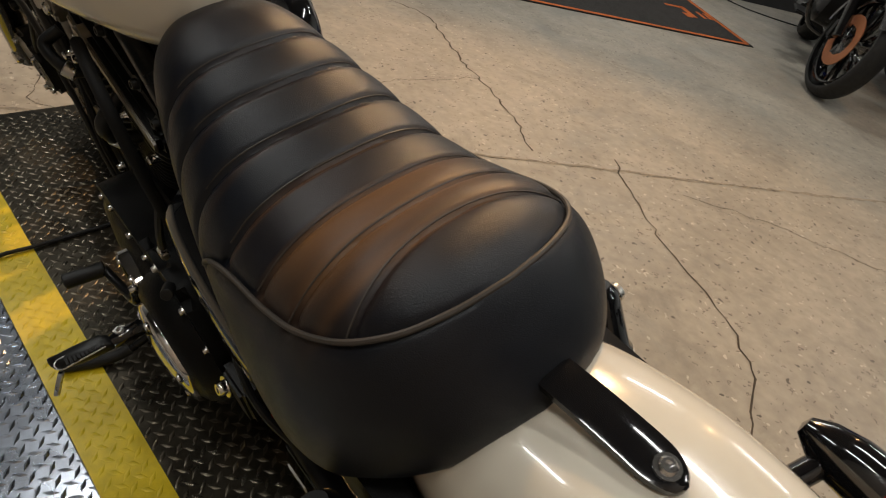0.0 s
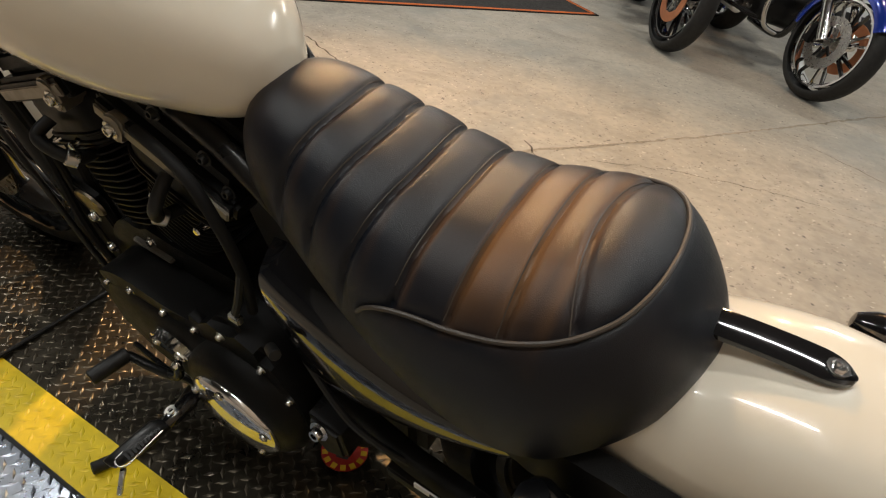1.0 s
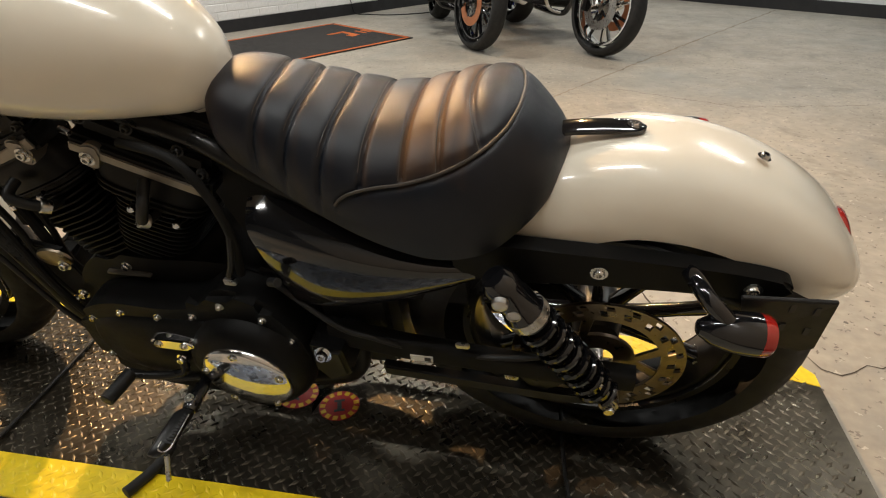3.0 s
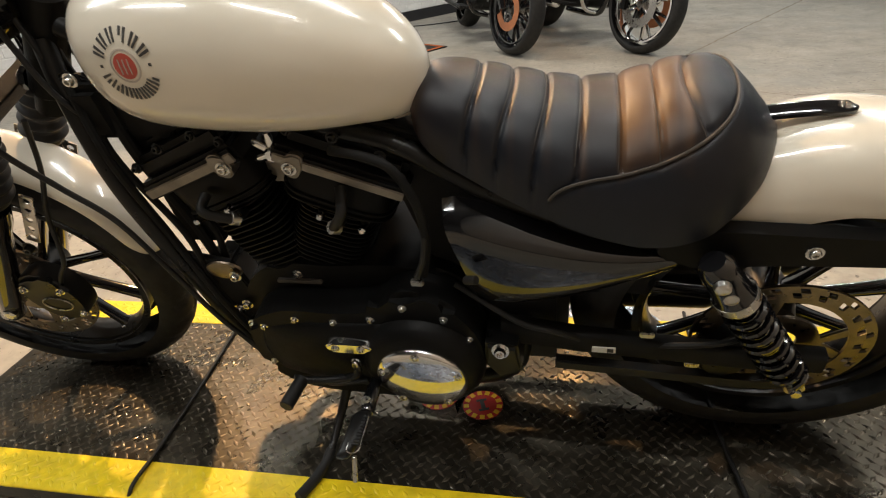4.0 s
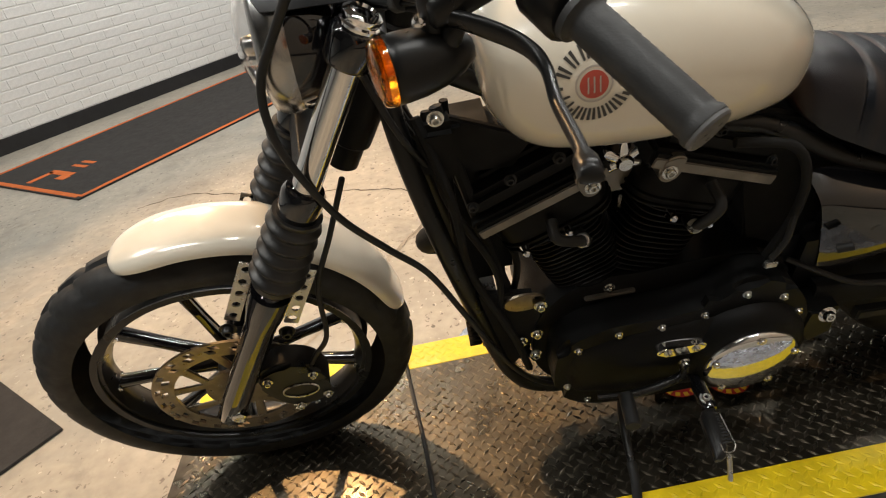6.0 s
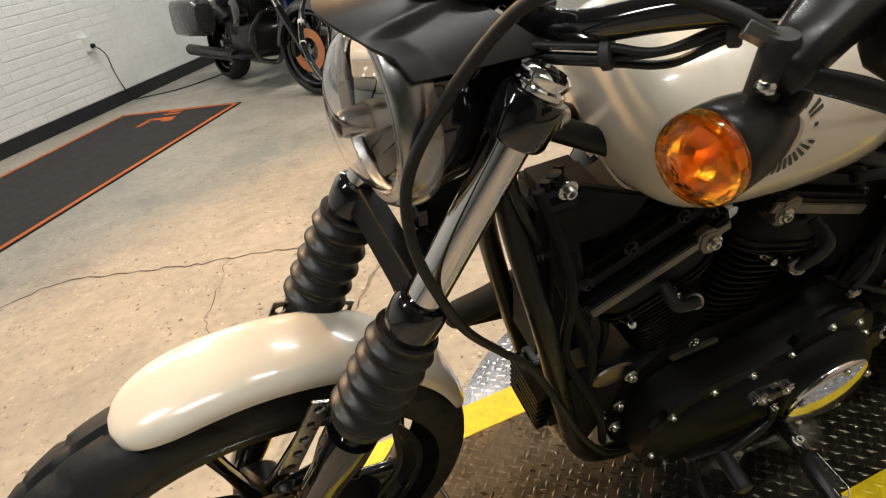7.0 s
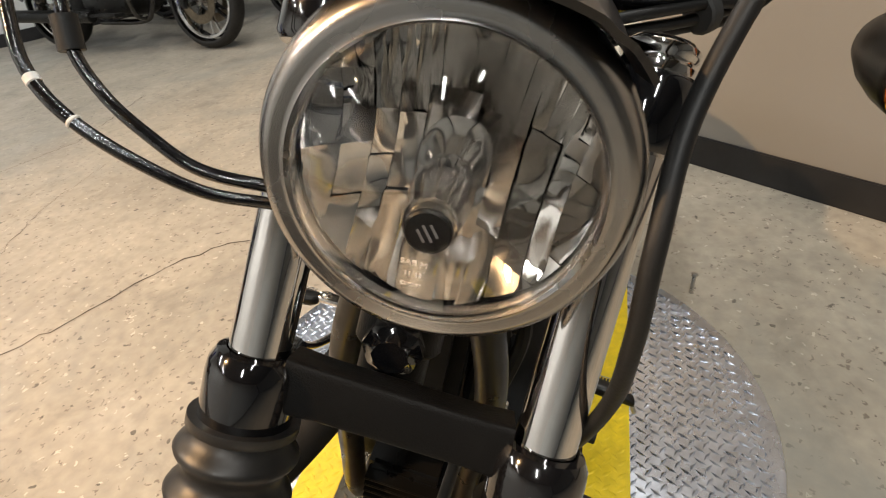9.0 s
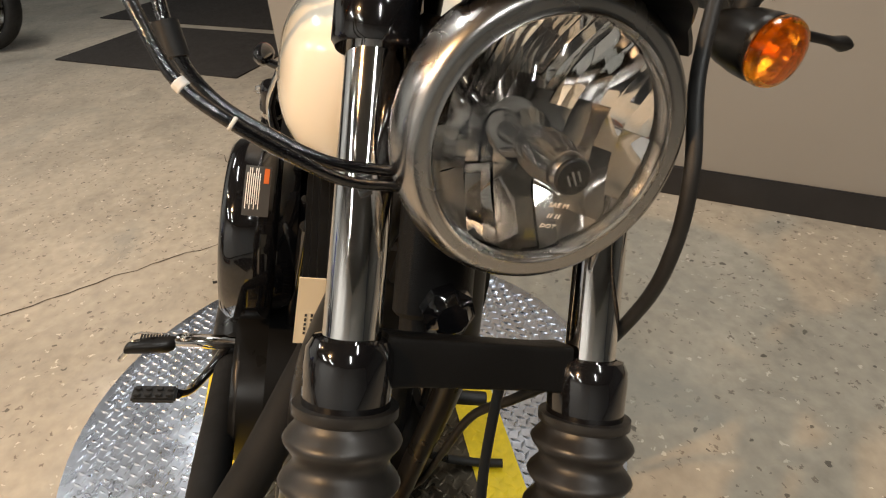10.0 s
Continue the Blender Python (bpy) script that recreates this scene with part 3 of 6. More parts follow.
# two thin cables lying across the plate
for name, pts in (("floor_cable", [(-0.425, -0.50, 0.013), (-0.432, -0.41, 0.014), (-0.438, -0.376, T + 0.006), (-0.445, -0.28, T + 0.005), (-0.462, -0.1, T + 0.005), (-0.49, 0.12, T + 0.005), (-0.497, 0.2, T + 0.005)]),
                  ("floor_cable", [(0.694, -0.388, 0.020), (0.694, -0.379, T + 0.003), (0.694, -0.366, T + 0.005), (0.69, -0.27, T + 0.005), (0.67, -0.1, T + 0.005), (0.66, 0.1, T + 0.005), (0.66, 0.3, T + 0.005)])):
    tagged(link(name, tube(pts, 0.0042, 8), DULL), "thin black cable lying across the display plate", "cable", "cables on the plate")


def round_sticker(x, y, turn):
    m = Matrix.Translation((x, y, T + 0.0006)) @ pose(0, 0, 0, 0, 0, turn)
    s = thing("warning_sticker", "round red sticker with yellow rim lettering bars on clear film", "sticker", m, "stickers on the plate")
    part("film", box((0, 0, 0), (0.115, 0.115, 0.0004), 0), glass("sticker_film", (0.95, 0.95, 0.95), 0.05, 1.12), s)
    part("disc", lathe([(0, 0.0004), (0.043, 0.0004), (0.043, 0.0009), (0, 0.0009)], segs=40), STICKER_RED, s)
    for k in range(13):
        part("print_bar", box((0, 0.0355, 0.0012), (0.010, 0.011, 0.0005), 0, pose(0, 0, 0, 0, 0, k * 360 / 13)), STICKER_YELLOW, s)
    part("print_mark", box((0, 0, 0.0012), (0.009, 0.024, 0.0005), 0), INK, s)
    for y in (-0.014, 0.014):
        part("print_mark", box((0, y, 0.0012), (0.022, 0.006, 0.0005), 0), INK, s)


round_sticker(0.205, -0.072, 20)
round_sticker(0.105, -0.055, -10)


def floor_mat(name, corner, angle, lx, ly, border, label):
    m = Matrix.Translation((*corner, 0)) @ pose(0, 0, 0, 0, 0, angle)
    ob = thing(name, label, "floor mat", m, "floor mats")
    part("carpet", box((lx / 2, ly / 2, 0.004), (lx, ly, 0.008), 0.003), MAT, ob)
    if border:
        w, e = 0.035, 0.03
        for cx, cy, sx, sy in ((lx / 2, e, lx - 2 * e, w), (lx / 2, ly - e, lx - 2 * e, w), (e, ly / 2, w, ly - 2 * e - w - 0.004), (lx - e, ly / 2, w, ly - 2 * e - w - 0.004)):
            part("border_stripe", box((cx, cy, 0.0085), (sx, sy, 0.0025), 0.0008), ORANGE, ob, "woven orange border stripe")
        for sx in (0.24, lx - 0.24):
            for k, (px, py, a, b) in enumerate(((0, 0, 0.05, 0.26), (-0.08, 0.10, 0.16, 0.05), (0.11, -0.02, 0.03, 0.16), (0.17, -0.02, 0.03, 0.14), (-0.05, -0.1, 0.05, 0.1))):
                part("print_shape", box((sx + px, ly / 2 + py, 0.0085), (a, b, 0.002), 0.0006), ORANGE, ob)
    return ob


floor_mat("floor_mat", (-2.25, 2.02), 55.0, 2.66, 1.22, True, "black carpet mat with an orange border and print on the floor")
floor_mat("floor_mat", (-1.44, 0.22), 141.0, 2.2, 1.2, False, "plain dark brown floor mat on concrete")
floor_mat("floor_mat", (2.66, 0.45), -31.6, 0.84, 1.43, False, "plain dark floor mat in front of the far stand")
floor_mat("floor_mat", (3.46, -0.04), -31.6, 0.9, 2.05, False, "plain dark floor mat beside the far wall")

# ---- the motorcycle: x to its rear, y to its right, z up from the plate; it leans on its side stand ----
LEAN = 15.0
bike = thing("motorcycle", "cream and black cruiser motorcycle leaning on its side stand", "motorcycle", Matrix.Translation((0, 0, PLATE_Z)) @ pose(0, 0, 0, LEAN, 0, 0))
X, Y, Z = V(1, 0, 0), V(0, 1, 0), V(0, 0, 1)
STEER = 5.5
RAKE = V(math.sin(radians(31.5)), 0, math.cos(radians(31.5)))
HEAD = V(-0.440, 0, 0.745)
TURN_FORK = Matrix.Translation(HEAD) @ Matrix.Rotation(radians(STEER), 4, RAKE) @ Matrix.Translation(-HEAD)


def steered(bm):
    bm.transform(TURN_FORK)
    return bm


def unsteer(x, y, z):
    return TURN_FORK.inverted() @ V(x, y, z)


def mirror(p):
    return V(p[0], -p[1], p[2])


# ---- seat ----
# x, half width, underside, top
SEAT = [(0.160, 0.030, 0.728, 0.738), (0.166, 0.052, 0.708, 0.750), (0.180, 0.072, 0.690, 0.761), (0.205, 0.086, 0.672, 0.765), (0.24, 0.098, 0.655, 0.759), (0.29, 0.113, 0.632, 0.744),
        (0.34, 0.126, 0.611, 0.729), (0.39, 0.136, 0.593, 0.719), (0.43, 0.142, 0.583, 0.720), (0.47, 0.146, 0.577, 0.731), (0.51, 0.146, 0.580, 0.743), (0.55, 0.137, 0.590, 0.747),
        (0.578, 0.119, 0.605, 0.736), (0.602, 0.097, 0.622, 0.713), (0.620, 0.071, 0.637, 0.692), (0.631, 0.042, 0.648, 0.679), (0.636, 0.020, 0.655, 0.671)]
GROOVES = [0.257, 0.301, 0.347, 0.392, 0.440, 0.481, 0.515]
BOWS = [-0.018, -0.016, -0.012, -0.004, 0.000, 0.005, 0.022]


def smooth_table(table, x):
    """Values of a table along x, rounded off between its rows."""
    xs = [r[0] for r in table]
    i = max(0, min(len(xs) - 2, int(np.searchsorted(xs, x)) - 1))
    x0, x1 = xs[i], xs[i + 1]
    t = (x - x0) / (x1 - x0)
    out = []
    for k in range(1, len(table[0])):
        y0, y1 = table[i][k], table[i + 1][k]
        d0 = (table[i + 1][k] - table[max(i - 1, 0)][k]) / (xs[i + 1] - xs[max(i - 1, 0)]) * (x1 - x0)
        d1 = (table[min(i + 2, len(xs) - 1)][k] - table[i][k]) / (xs[min(i + 2, len(xs) - 1)] - xs[i]) * (x1 - x0)
        out.append((2 * t**3 - 3 * t**2 + 1) * y0 + (t**3 - 2 * t**2 + t) * d0 + (-2 * t**3 + 3 * t**2) * y1 + (t**3 - t**2) * d1)
    return out


def seat_point(x, phi):
    """A point of the seat's skin; phi runs from 0 on the left edge over the top to pi."""
    w, b, t = smooth_table(SEAT, x)
    c, s = math.cos(phi), math.sin(phi)
    n = 2.45
    return V(x, -w * math.copysign(abs(c) ** (2 / n), c), b + (t - b) * abs(s) ** (2 / n))


# plan of the piping: x and half width
PIPING_PLAN = [(0.352, 0.1265), (0.375, 0.1235), (0.41, 0.1205), (0.45, 0.1195), (0.49, 0.1165), (0.515, 0.1105), (0.535, 0.1015), (0.550, 0.0895), (0.562, 0.0735), (0.570, 0.0535), (0.5750, 0.0300), (0.577, 0.0)]


def skin_phi(x, y):
    """The turn at which the seat's skin at x is y from its middle."""
    return math.acos(min(1.0, abs(y) / smooth_table(SEAT, x)[0]) ** (2.45 / 2))


def piping_phi(x):
    """Where the piping runs on the skin: along the flank, then round behind."""
    return skin_phi(x, float(np.interp(x, [p[0] for p in PIPING_PLAN], [p[1] for p in PIPING_PLAN])))


def seat_mesh():
    rings = []
    xs = sorted(set([round(v, 4) for v in np.linspace(0.160, 0.636, 195)] + [0.161, 0.163, 0.635, 0.6335]))
    count = 60
    for x in xs:
        w, b, t = smooth_table(SEAT, x)
        ring = []
        for k in range(count + 1):
            phi = math.pi * k / count
            p = seat_point(x, phi)
            side = min(phi, math.pi - phi)
            panel = x < 0.352 or side > piping_phi(min(x, 0.577))
            if x > 0.577:
                panel = False
            dip = 0.0
            if panel and x < 0.575:
                for i, g in enumerate(GROOVES):
                    d = x - (g + BOWS[i] * (abs(p.y) / 0.1) ** 2)
                    dip += 0.0050 * math.exp(-((d / 0.0036) ** 2)) + 0.0018 * math.exp(-((d / 0.012) ** 2))
            dip *= min(1.0, side / 0.25)
            if 0.352 <= x <= 0.577:
                dip += 0.0035 * math.exp(-(((side - piping_phi(x)) / 0.05) ** 2))
            mid = V(x, 0, b + (t - b) * 0.25)
            ring.append(p + (mid - p).normalized() * dip)
        ring += [V(x, w * 0.8, b - 0.004), V(x, 0, b - 0.006), V(x, -w * 0.8, b - 0.004)]
        rings.append(ring)
    return loft(rings)


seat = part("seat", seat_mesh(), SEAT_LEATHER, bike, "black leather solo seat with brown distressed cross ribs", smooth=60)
left = [seat_point(p.x, skin_phi(p.x, p.y)) for p in smooth_path([(x, y, 0) for x, y in PIPING_PLAN], 3)[:-1]]
part("piping", tube(left + [seat_point(0.577, math.pi / 2)] + [mirror(p) for p in left[::-1]], 0.0023, 8, 2), PIPING, seat, "raised leather piping")
# stitched thread beads in the rear grooves
for i, g in enumerate(GROOVES):
    pts = []
    for k in range(9):
        phi = radians(38 + 104 * k / 8)
        p = seat_point(g, phi)
        q = seat_point(g + BOWS[i] * (abs(p.y) / 0.1) ** 2 - 0.0040, phi)
        pts.append(q + (V(g, 0, 0.65) - q).normalized() * 0.0036)
    part("seam_thread", tube(pts, 0.0008, 5, 4), PIPING, seat)
strap = [V(0.598, 0, 0.680), V(0.64, 0, 0.686), V(0.68, 0, 0.689), V(0.712, 0, 0.689), V(0.726, 0, 0.687)]
rows = []
for p in smooth_path(strap, 6):
    e = max(0.0, (p.x - 0.700) / 0.026)
    w = 0.0155 * math.sqrt(max(0.02, 1 - e * e))
    rows.append([p + V(0, -w, -0.003), p + V(0, -w * 0.97, 0.0015), p + V(0, -w * 0.6, 0.003), p + V(0, w * 0.6, 0.003), p + V(0, w * 0.97, 0.0015), p + V(0, w, -0.003)])
part("seat_strap", loft(rows), GLOSS, bike, "gloss black seat mounting tab")
part("strap_bolt", bolt((0.711, 0, 0.692), (0.04, 0, 1), 0.0058, 0.004), CHROME, bike, "chrome seat bolt")

# ---- fuel tank ----
# x, half width, underside, top
TANK = [(-0.257, 0.040, 0.835, 0.888), (-0.254, 0.070, 0.810, 0.905), (-0.245, 0.100, 0.786, 0.918), (-0.228, 0.124, 0.762, 0.928), (-0.20, 0.138, 0.740, 0.936), (-0.16, 0.146, 0.728, 0.941), (-0.11, 0.148, 0.721, 0.941),
        (-0.05, 0.146, 0.715, 0.934), (0.01, 0.138, 0.712, 0.918), (0.06, 0.124, 0.711, 0.898), (0.105, 0.103, 0.711, 0.872), (0.140, 0.080, 0.710, 0.846), (0.166, 0.056, 0.716, 0.820), (0.180, 0.036, 0.728, 0.800), (0.187, 0.016, 0.745, 0.782)]
TANK_N = 2.5


def tank_ring(x, count=64):
    w, b, t = smooth_table(TANK, x)
    w2 = w - 0.008 * min(1.0, w / 0.10)
    return [V(x, p.y, p.z) for p in oval(V(x, w2 - w, (b + t) / 2), Y, Z, w2, (t - b) / 2, TANK_N, count)]


def tank_side(x, z, lift=0.0):
    """The left skin of the tank at x and z."""
    w, b, t = smooth_table(TANK, x)
    e = min(0.999, abs(z - (b + t) / 2) / ((t - b) / 2))
    return V(x, -w * (1 - e**TANK_N) ** (1 / TANK_N) - lift, z)


tank = part("fuel_tank", loft([tank_ring(x) for x in [-0.257, -0.256, -0.2545, -0.252] + list(np.linspace(-0.248, 0.183, 60)) + [0.185, 0.1865]]), CREAM, bike, "glossy cream painted fuel tank with a round side emblem", smooth=70)
rows = []
for k in range(61):
    x = -0.252 + 0.434 * k / 60
    w, b, t = smooth_table(TANK, x)
    rows.append([V(x, -0.30 * w, b - 0.001), V(x, -0.30 * w, b - 0.006), V(x, -0.34 * w, b - 0.006), V(x, -0.34 * w, b - 0.001)])
part("tank_seam", loft(rows), CREAM, tank)
part("filler_cap", lathe([(0, 0.024), (0.028, 0.024), (0.034, 0.019), (0.035, -0.01), (0, -0.01)], Matrix.Translation((-0.13, 0.035, 0.936)) @ pose(0, 0, 0, -8, 0, 0), 32), GLOSS, tank, "gloss black filler cap")
EMBLEM = (-0.143, 0.857)


def emblem_patch(r0, r1, a0, a1, lift, rings=2, steps=8):
    rows = []
    for i in range(rings + 1):
        r = r0 + (r1 - r0) * i / rings
        rows.append([tank_side(EMBLEM[0] + r * math.cos(a0 + (a1 - a0) * k / steps), EMBLEM[1] + r * math.sin(a0 + (a1 - a0) * k / steps), lift) for k in range(steps + 1)])
    return thicken(sheet(rows), 0.0004)


part("emblem_disc", emblem_patch(0.0003, 0.0155, 0, 2 * math.pi - 0.001, 0.0008, 3, 40), LOGO_RED, tank, "red emblem centre")
part("emblem_ring", emblem_patch(0.0185, 0.0205, 0, 2 * math.pi - 0.001, 0.0008, 1, 48), LOGO_RING, tank, "thin silver emblem ring")
for k in range(3):
    x0 = -0.0065 + 0.0065 * k
    part("emblem_mark", thicken(sheet([[tank_side(EMBLEM[0] + x0 + dx, EMBLEM[1] + dz, 0.0016) for dx in (-0.0008, 0.0008)] for dz in (-0.009, 0, 0.009)]), 0.0003), LOGO_RING, tank)
# lettering bars round the emblem: six above, eight below, a dot between
for a in [152, 128, 104, 78, 53, 29] + [204, 222, 239, 257, 275, 293, 311, 330]:
    for off, r0 in ((-4.6, 0.0275), (4.6, 0.0275 if a % 3 else 0.034)):
        part("letter_bar", emblem_patch(r0, 0.0430, radians(a + off - 2.5), radians(a + off + 2.5), 0.0013, 4, 4), LOGO_GREY, tank)
for a in (180, 2):
    part("letter_bar", emblem_patch(0.033, 0.037, radians(a - 3), radians(a + 3), 0.0008, 1, 2), LOGO_GREY, tank)

# ---- wheels ----
def wheel(name, c, r_tyre, w_tyre, r_rim, spokes, m, label, tread_n):
    """Tyre, rim with spokes and hub; the axle lies along y. m turns the finished meshes."""
    place = Matrix.Translation(c) @ pose(0, 0, 0, 90, 0, 0)
    bm = bmesh.new()
    half = w_tyre / 2
    prof = []
    for k in range(33):
        a = -0.62 * math.pi + 1.24 * math.pi * k / 32
        rr = r_tyre - (r_tyre - r_rim) * 0.5 + (r_tyre - r_rim) * 0.5 * math.cos(a)
        prof.append((rr, half * math.sin(a) * (1.0 if abs(a) < 1.6 else 1.0)))
    segs = 180
    rings = []
    for i in range(segs):
        th = 2 * math.pi * i / segs
        ring = []
        for k, (rr, h) in enumerate(prof):
            u = abs(k - 16) / 16
            g = (i * tread_n / segs * 1.0 + (0.9 * u if k > 16 else -0.9 * u + 0.5)) % 1.0
            cut = 0.006 if (g < 0.17 and 0.06 < u < 0.62) or u < 0.02 else 0.0
            q = rr - cut
            ring.append(place @ V(q * math.cos(th), q * math.sin(th), h))
        rings.append(ring)
    bm = sheet(rings + [rings[0]])
    bmesh.ops.remove_doubles(bm, verts=bm.verts, dist=1e-5)
    bm.transform(m)
    tyre = part(name + "_tyre", bm, RUBBER, bike, "black road tyre with cut tread", smooth=50)
    rw = half * 0.70
    bm = lathe([(r_rim + 0.006, -rw), (r_rim + 0.004, -rw * 0.86), (r_rim - 0.012, -rw * 0.8), (r_rim - 0.020, -rw * 0.4), (r_rim - 0.024, 0), (r_rim - 0.020, rw * 0.4), (r_rim - 0.012, rw * 0.8), (r_rim + 0.004, rw * 0.86), (r_rim + 0.006, rw), (r_rim - 0.006, rw), (r_rim - 0.006, -rw)], place, 72, closed=True)
    bm.transform(m)
    rim = part(name + "_rim", bm, SATIN, bike, "black cast wheel")
    bm = lathe([(0.0, -0.05), (0.034, -0.05), (0.04, -0.02), (0.04, 0.02), (0.034, 0.05), (0, 0.05)], place, 32)
    bm.transform(m)
    part("hub", bm, SATIN, rim)
    for s in range(spokes):
        a = 2 * math.pi * (s + 0.35) / spokes
        d, t = V(math.cos(a), math.sin(a), 0), V(-math.sin(a), math.cos(a), 0)
        rings = []
        for r, w, h in ((0.034, 0.0105, 0.016), (0.08, 0.008, 0.013), (r_rim * 0.6, 0.0075, 0.012), (r_rim - 0.03, 0.010, 0.013), (r_rim - 0.014, 0.014, 0.015)):
            rings.append(oval(d * r, t, V(0, 0, 1), w, h, 3, 12))
        bm = loft(rings)
        bm.transform(m @ place)
        part("spoke", bm, GLOSS, rim)
        for side in (-1, 1):
            bm = box((0, 0, 0), (0.014, 0.012, 0.004), 0.001, Matrix.Translation(d * (r_rim - 0.016) + V(0, 0, side * 0.0165)) @ Matrix.Rotation(a, 4, "Z"))
            bm.transform(m @ place)
            part("machined_spoke_end", bm, ZINC, rim)
    return rim


def rotor(c, r, y, m, spokes=5, mat=ROTOR):
    """A drilled brake disc with carrier arms."""
    place = Matrix.Translation(c + V(0, y, 0)) @ pose(0, 0, 0, 90, 0, 0)
    bm = bmesh.new()
    n = 60
    radii = [r - 0.036, r - 0.026, r - 0.014, r - 0.004, r]
    vs = [[bm.verts.new((q * math.cos(2 * math.pi * (i + 0.35 * j) / n), q * math.sin(2 * math.pi * (i + 0.35 * j) / n), 0)) for i in range(n)] for j, q in enumerate(radii)]
    drill = []
    for j in range(4):
        for i in range(n):
            f = bm.faces.new((vs[j][i], vs[j][(i + 1) % n], vs[j + 1][(i + 1) % n], vs[j + 1][i]))
            if j in (1, 2) and (i + j) % 3 == 0:
                drill.append(f)
    bmesh.ops.inset_individual(bm, faces=drill, thickness=0.0050)
    bmesh.ops.delete(bm, geom=drill, context="FACES")
    bmesh.ops.solidify(bm, geom=bm.faces[:], thickness=0.005)
    bm.transform(m @ place)
    ob = part("brake_rotor", bm, mat, bike, "drilled steel brake rotor")
    for s in range(spokes):
        a = 2 * math.pi * s / spokes
        bm = bmesh.new()
        for da in (-0.32, 0.32):
            d0, d1 = V(math.cos(a), math.sin(a), 0), V(math.cos(a + da), math.sin(a + da), 0)
            loft([oval(d0 * 0.05, d0.cross(Z), Z, 0.008, 0.003, 4, 8), oval(d1 * (r - 0.034), d1.cross(Z), Z, 0.010, 0.003, 4, 8)], True, bm)
        bm.transform(m @ place)
        part("carrier_arm", bm, mat, ob)
    bm = lathe([(0.026, -0.003), (0.058, -0.003), (0.058, 0.003), (0.026, 0.003)], place, 32, closed=True)
    bm.transform(m)
    part("carrier", bm, mat, ob)
    return ob


AXLE_F, AXLE_R = V(-0.757, 0, 0.328), V(0.703, 0, 0.322)
FENDER_C = V(0.745, 0, 0.322)
wheel("front", AXLE_F, 0.330, 0.104, 0.238, 9, TURN_FORK, "front wheel", 28)
wheel("rear", AXLE_R, 0.322, 0.150, 0.212, 9, Matrix(), "rear wheel", 26)
rotor(AXLE_F, 0.146, -0.062, TURN_FORK)
rotor(AXLE_R, 0.132, -0.086, Matrix(), 3)

# ---- fork ----
FORK = lambda z, y: V(-0.494 + (z - 0.775) * math.tan(radians(31.5)), y, z)
for side in (-1, 1):
    y = 0.088 * side - 0.014
    part("fork_tube", steered(rod(FORK(0.60, y), FORK(0.955, y), 0.0182, 32)), TUBE_CHROME, bike, "chromed fork tube")
    part("fork_cap", steered(lathe([(0.0205, 0), (0.0216, 0.003), (0.0216, 0.007), (0.0196, 0.009), (0.0196, 0.011), (0.0212, 0.013), (0.0212, 0.017), (0.0180, 0.020), (0.015, 0.021), (0.013, 0.018), (0, 0.018)], aim(FORK(0.954, y), RAKE), 24)), CHROME, bike, "chrome fork cap")
    part("fork_lower", steered(lathe([(0.0, -0.028), (0.018, -0.028), (0.024, -0.016), (0.0245, 0.05), (0.0245, 0.25), (0.030, 0.290), (0.030, 0.325), (0, 0.325)], aim(FORK(0.325, y), RAKE), 28)), GLOSS, bike, "black fork slider")
    prof = [(0.0300, 0.0), (0.0325, 0.004), (0.0325, 0.012)]
    rise = 0.005 * side  # the clamp sits slightly askew on the stem
    L = (0.742 + rise - 0.617) / RAKE.z
    n = 5
    for k in range(n * 10 + 1):
        u = k / (n * 10)
        r = 0.0295 + 0.0025 * (1 - u) + (0.0072 + 0.0014 * (1 - u)) * (1 - abs(math.cos(math.pi * u * n)) ** 1.6)
        prof.append((r, 0.012 + (L - 0.020) * u))
    prof += [(0.033, L - 0.006), (0.033, L), (0.022, L)]
    part("fork_boot", steered(lathe(prof, aim(FORK(0.617, y), RAKE), 36)), GAITER, bike, "ribbed black rubber fork boot", smooth=70)
    part("lower_clamp_collar", steered(lathe([(0.019, -0.001), (0.0258, -0.001), (0.0276, 0.003), (0.0282, 0.036), (0.0274, 0.044), (0.0240, 0.050), (0.019, 0.051)], aim(FORK(0.734 + rise, y), RAKE), 32)), GLOSS, bike, "gloss black fork clamp")
    part("upper_clamp_collar", steered(lathe([(0.0, 0.0), (0.0250, 0.0), (0.0275, 0.004), (0.0275, 0.036), (0.0248, 0.040), (0, 0.040)], aim(FORK(0.921 + (0.010 if side > 0 else 0), y), RAKE), 32)), GLOSS, bike, "gloss black fork clamp")
    part("clamp_bolt", steered(bolt(FORK(0.936, y) + V(0.0265, 0.006 * side, -0.004), (1, 0.2 * side, -0.1), 0.008, 0.010)), ZINC, bike)
bm = bmesh.new()
u = RAKE
f = V(-RAKE.z, 0, RAKE.x)
loft([oval(FORK(0.768, 0) + V(0, y - 0.014, 0.057 * y) - f * 0.004, u, f, 0.016 * k, 0.014 * k, 9, 28) for y, k in ((-0.068, 1.08), (-0.045, 1.0), (0, 1.0), (0.045, 1.0), (0.068, 1.08))], True, bm)
part("lower_triple_clamp", steered(bm), WRINKLE, bike, "flat satin black lower triple clamp")
bm = bmesh.new()
loft([oval(FORK(0.938, 0) + V(0.012, y - 0.014, 0), u, f, 0.013, 0.026 * k, 4, 20) for y, k in ((-0.075, 1.0), (0, 1.3), (0.075, 1.0))], True, bm)
part("upper_triple_clamp", steered(bm), SATIN, bike)
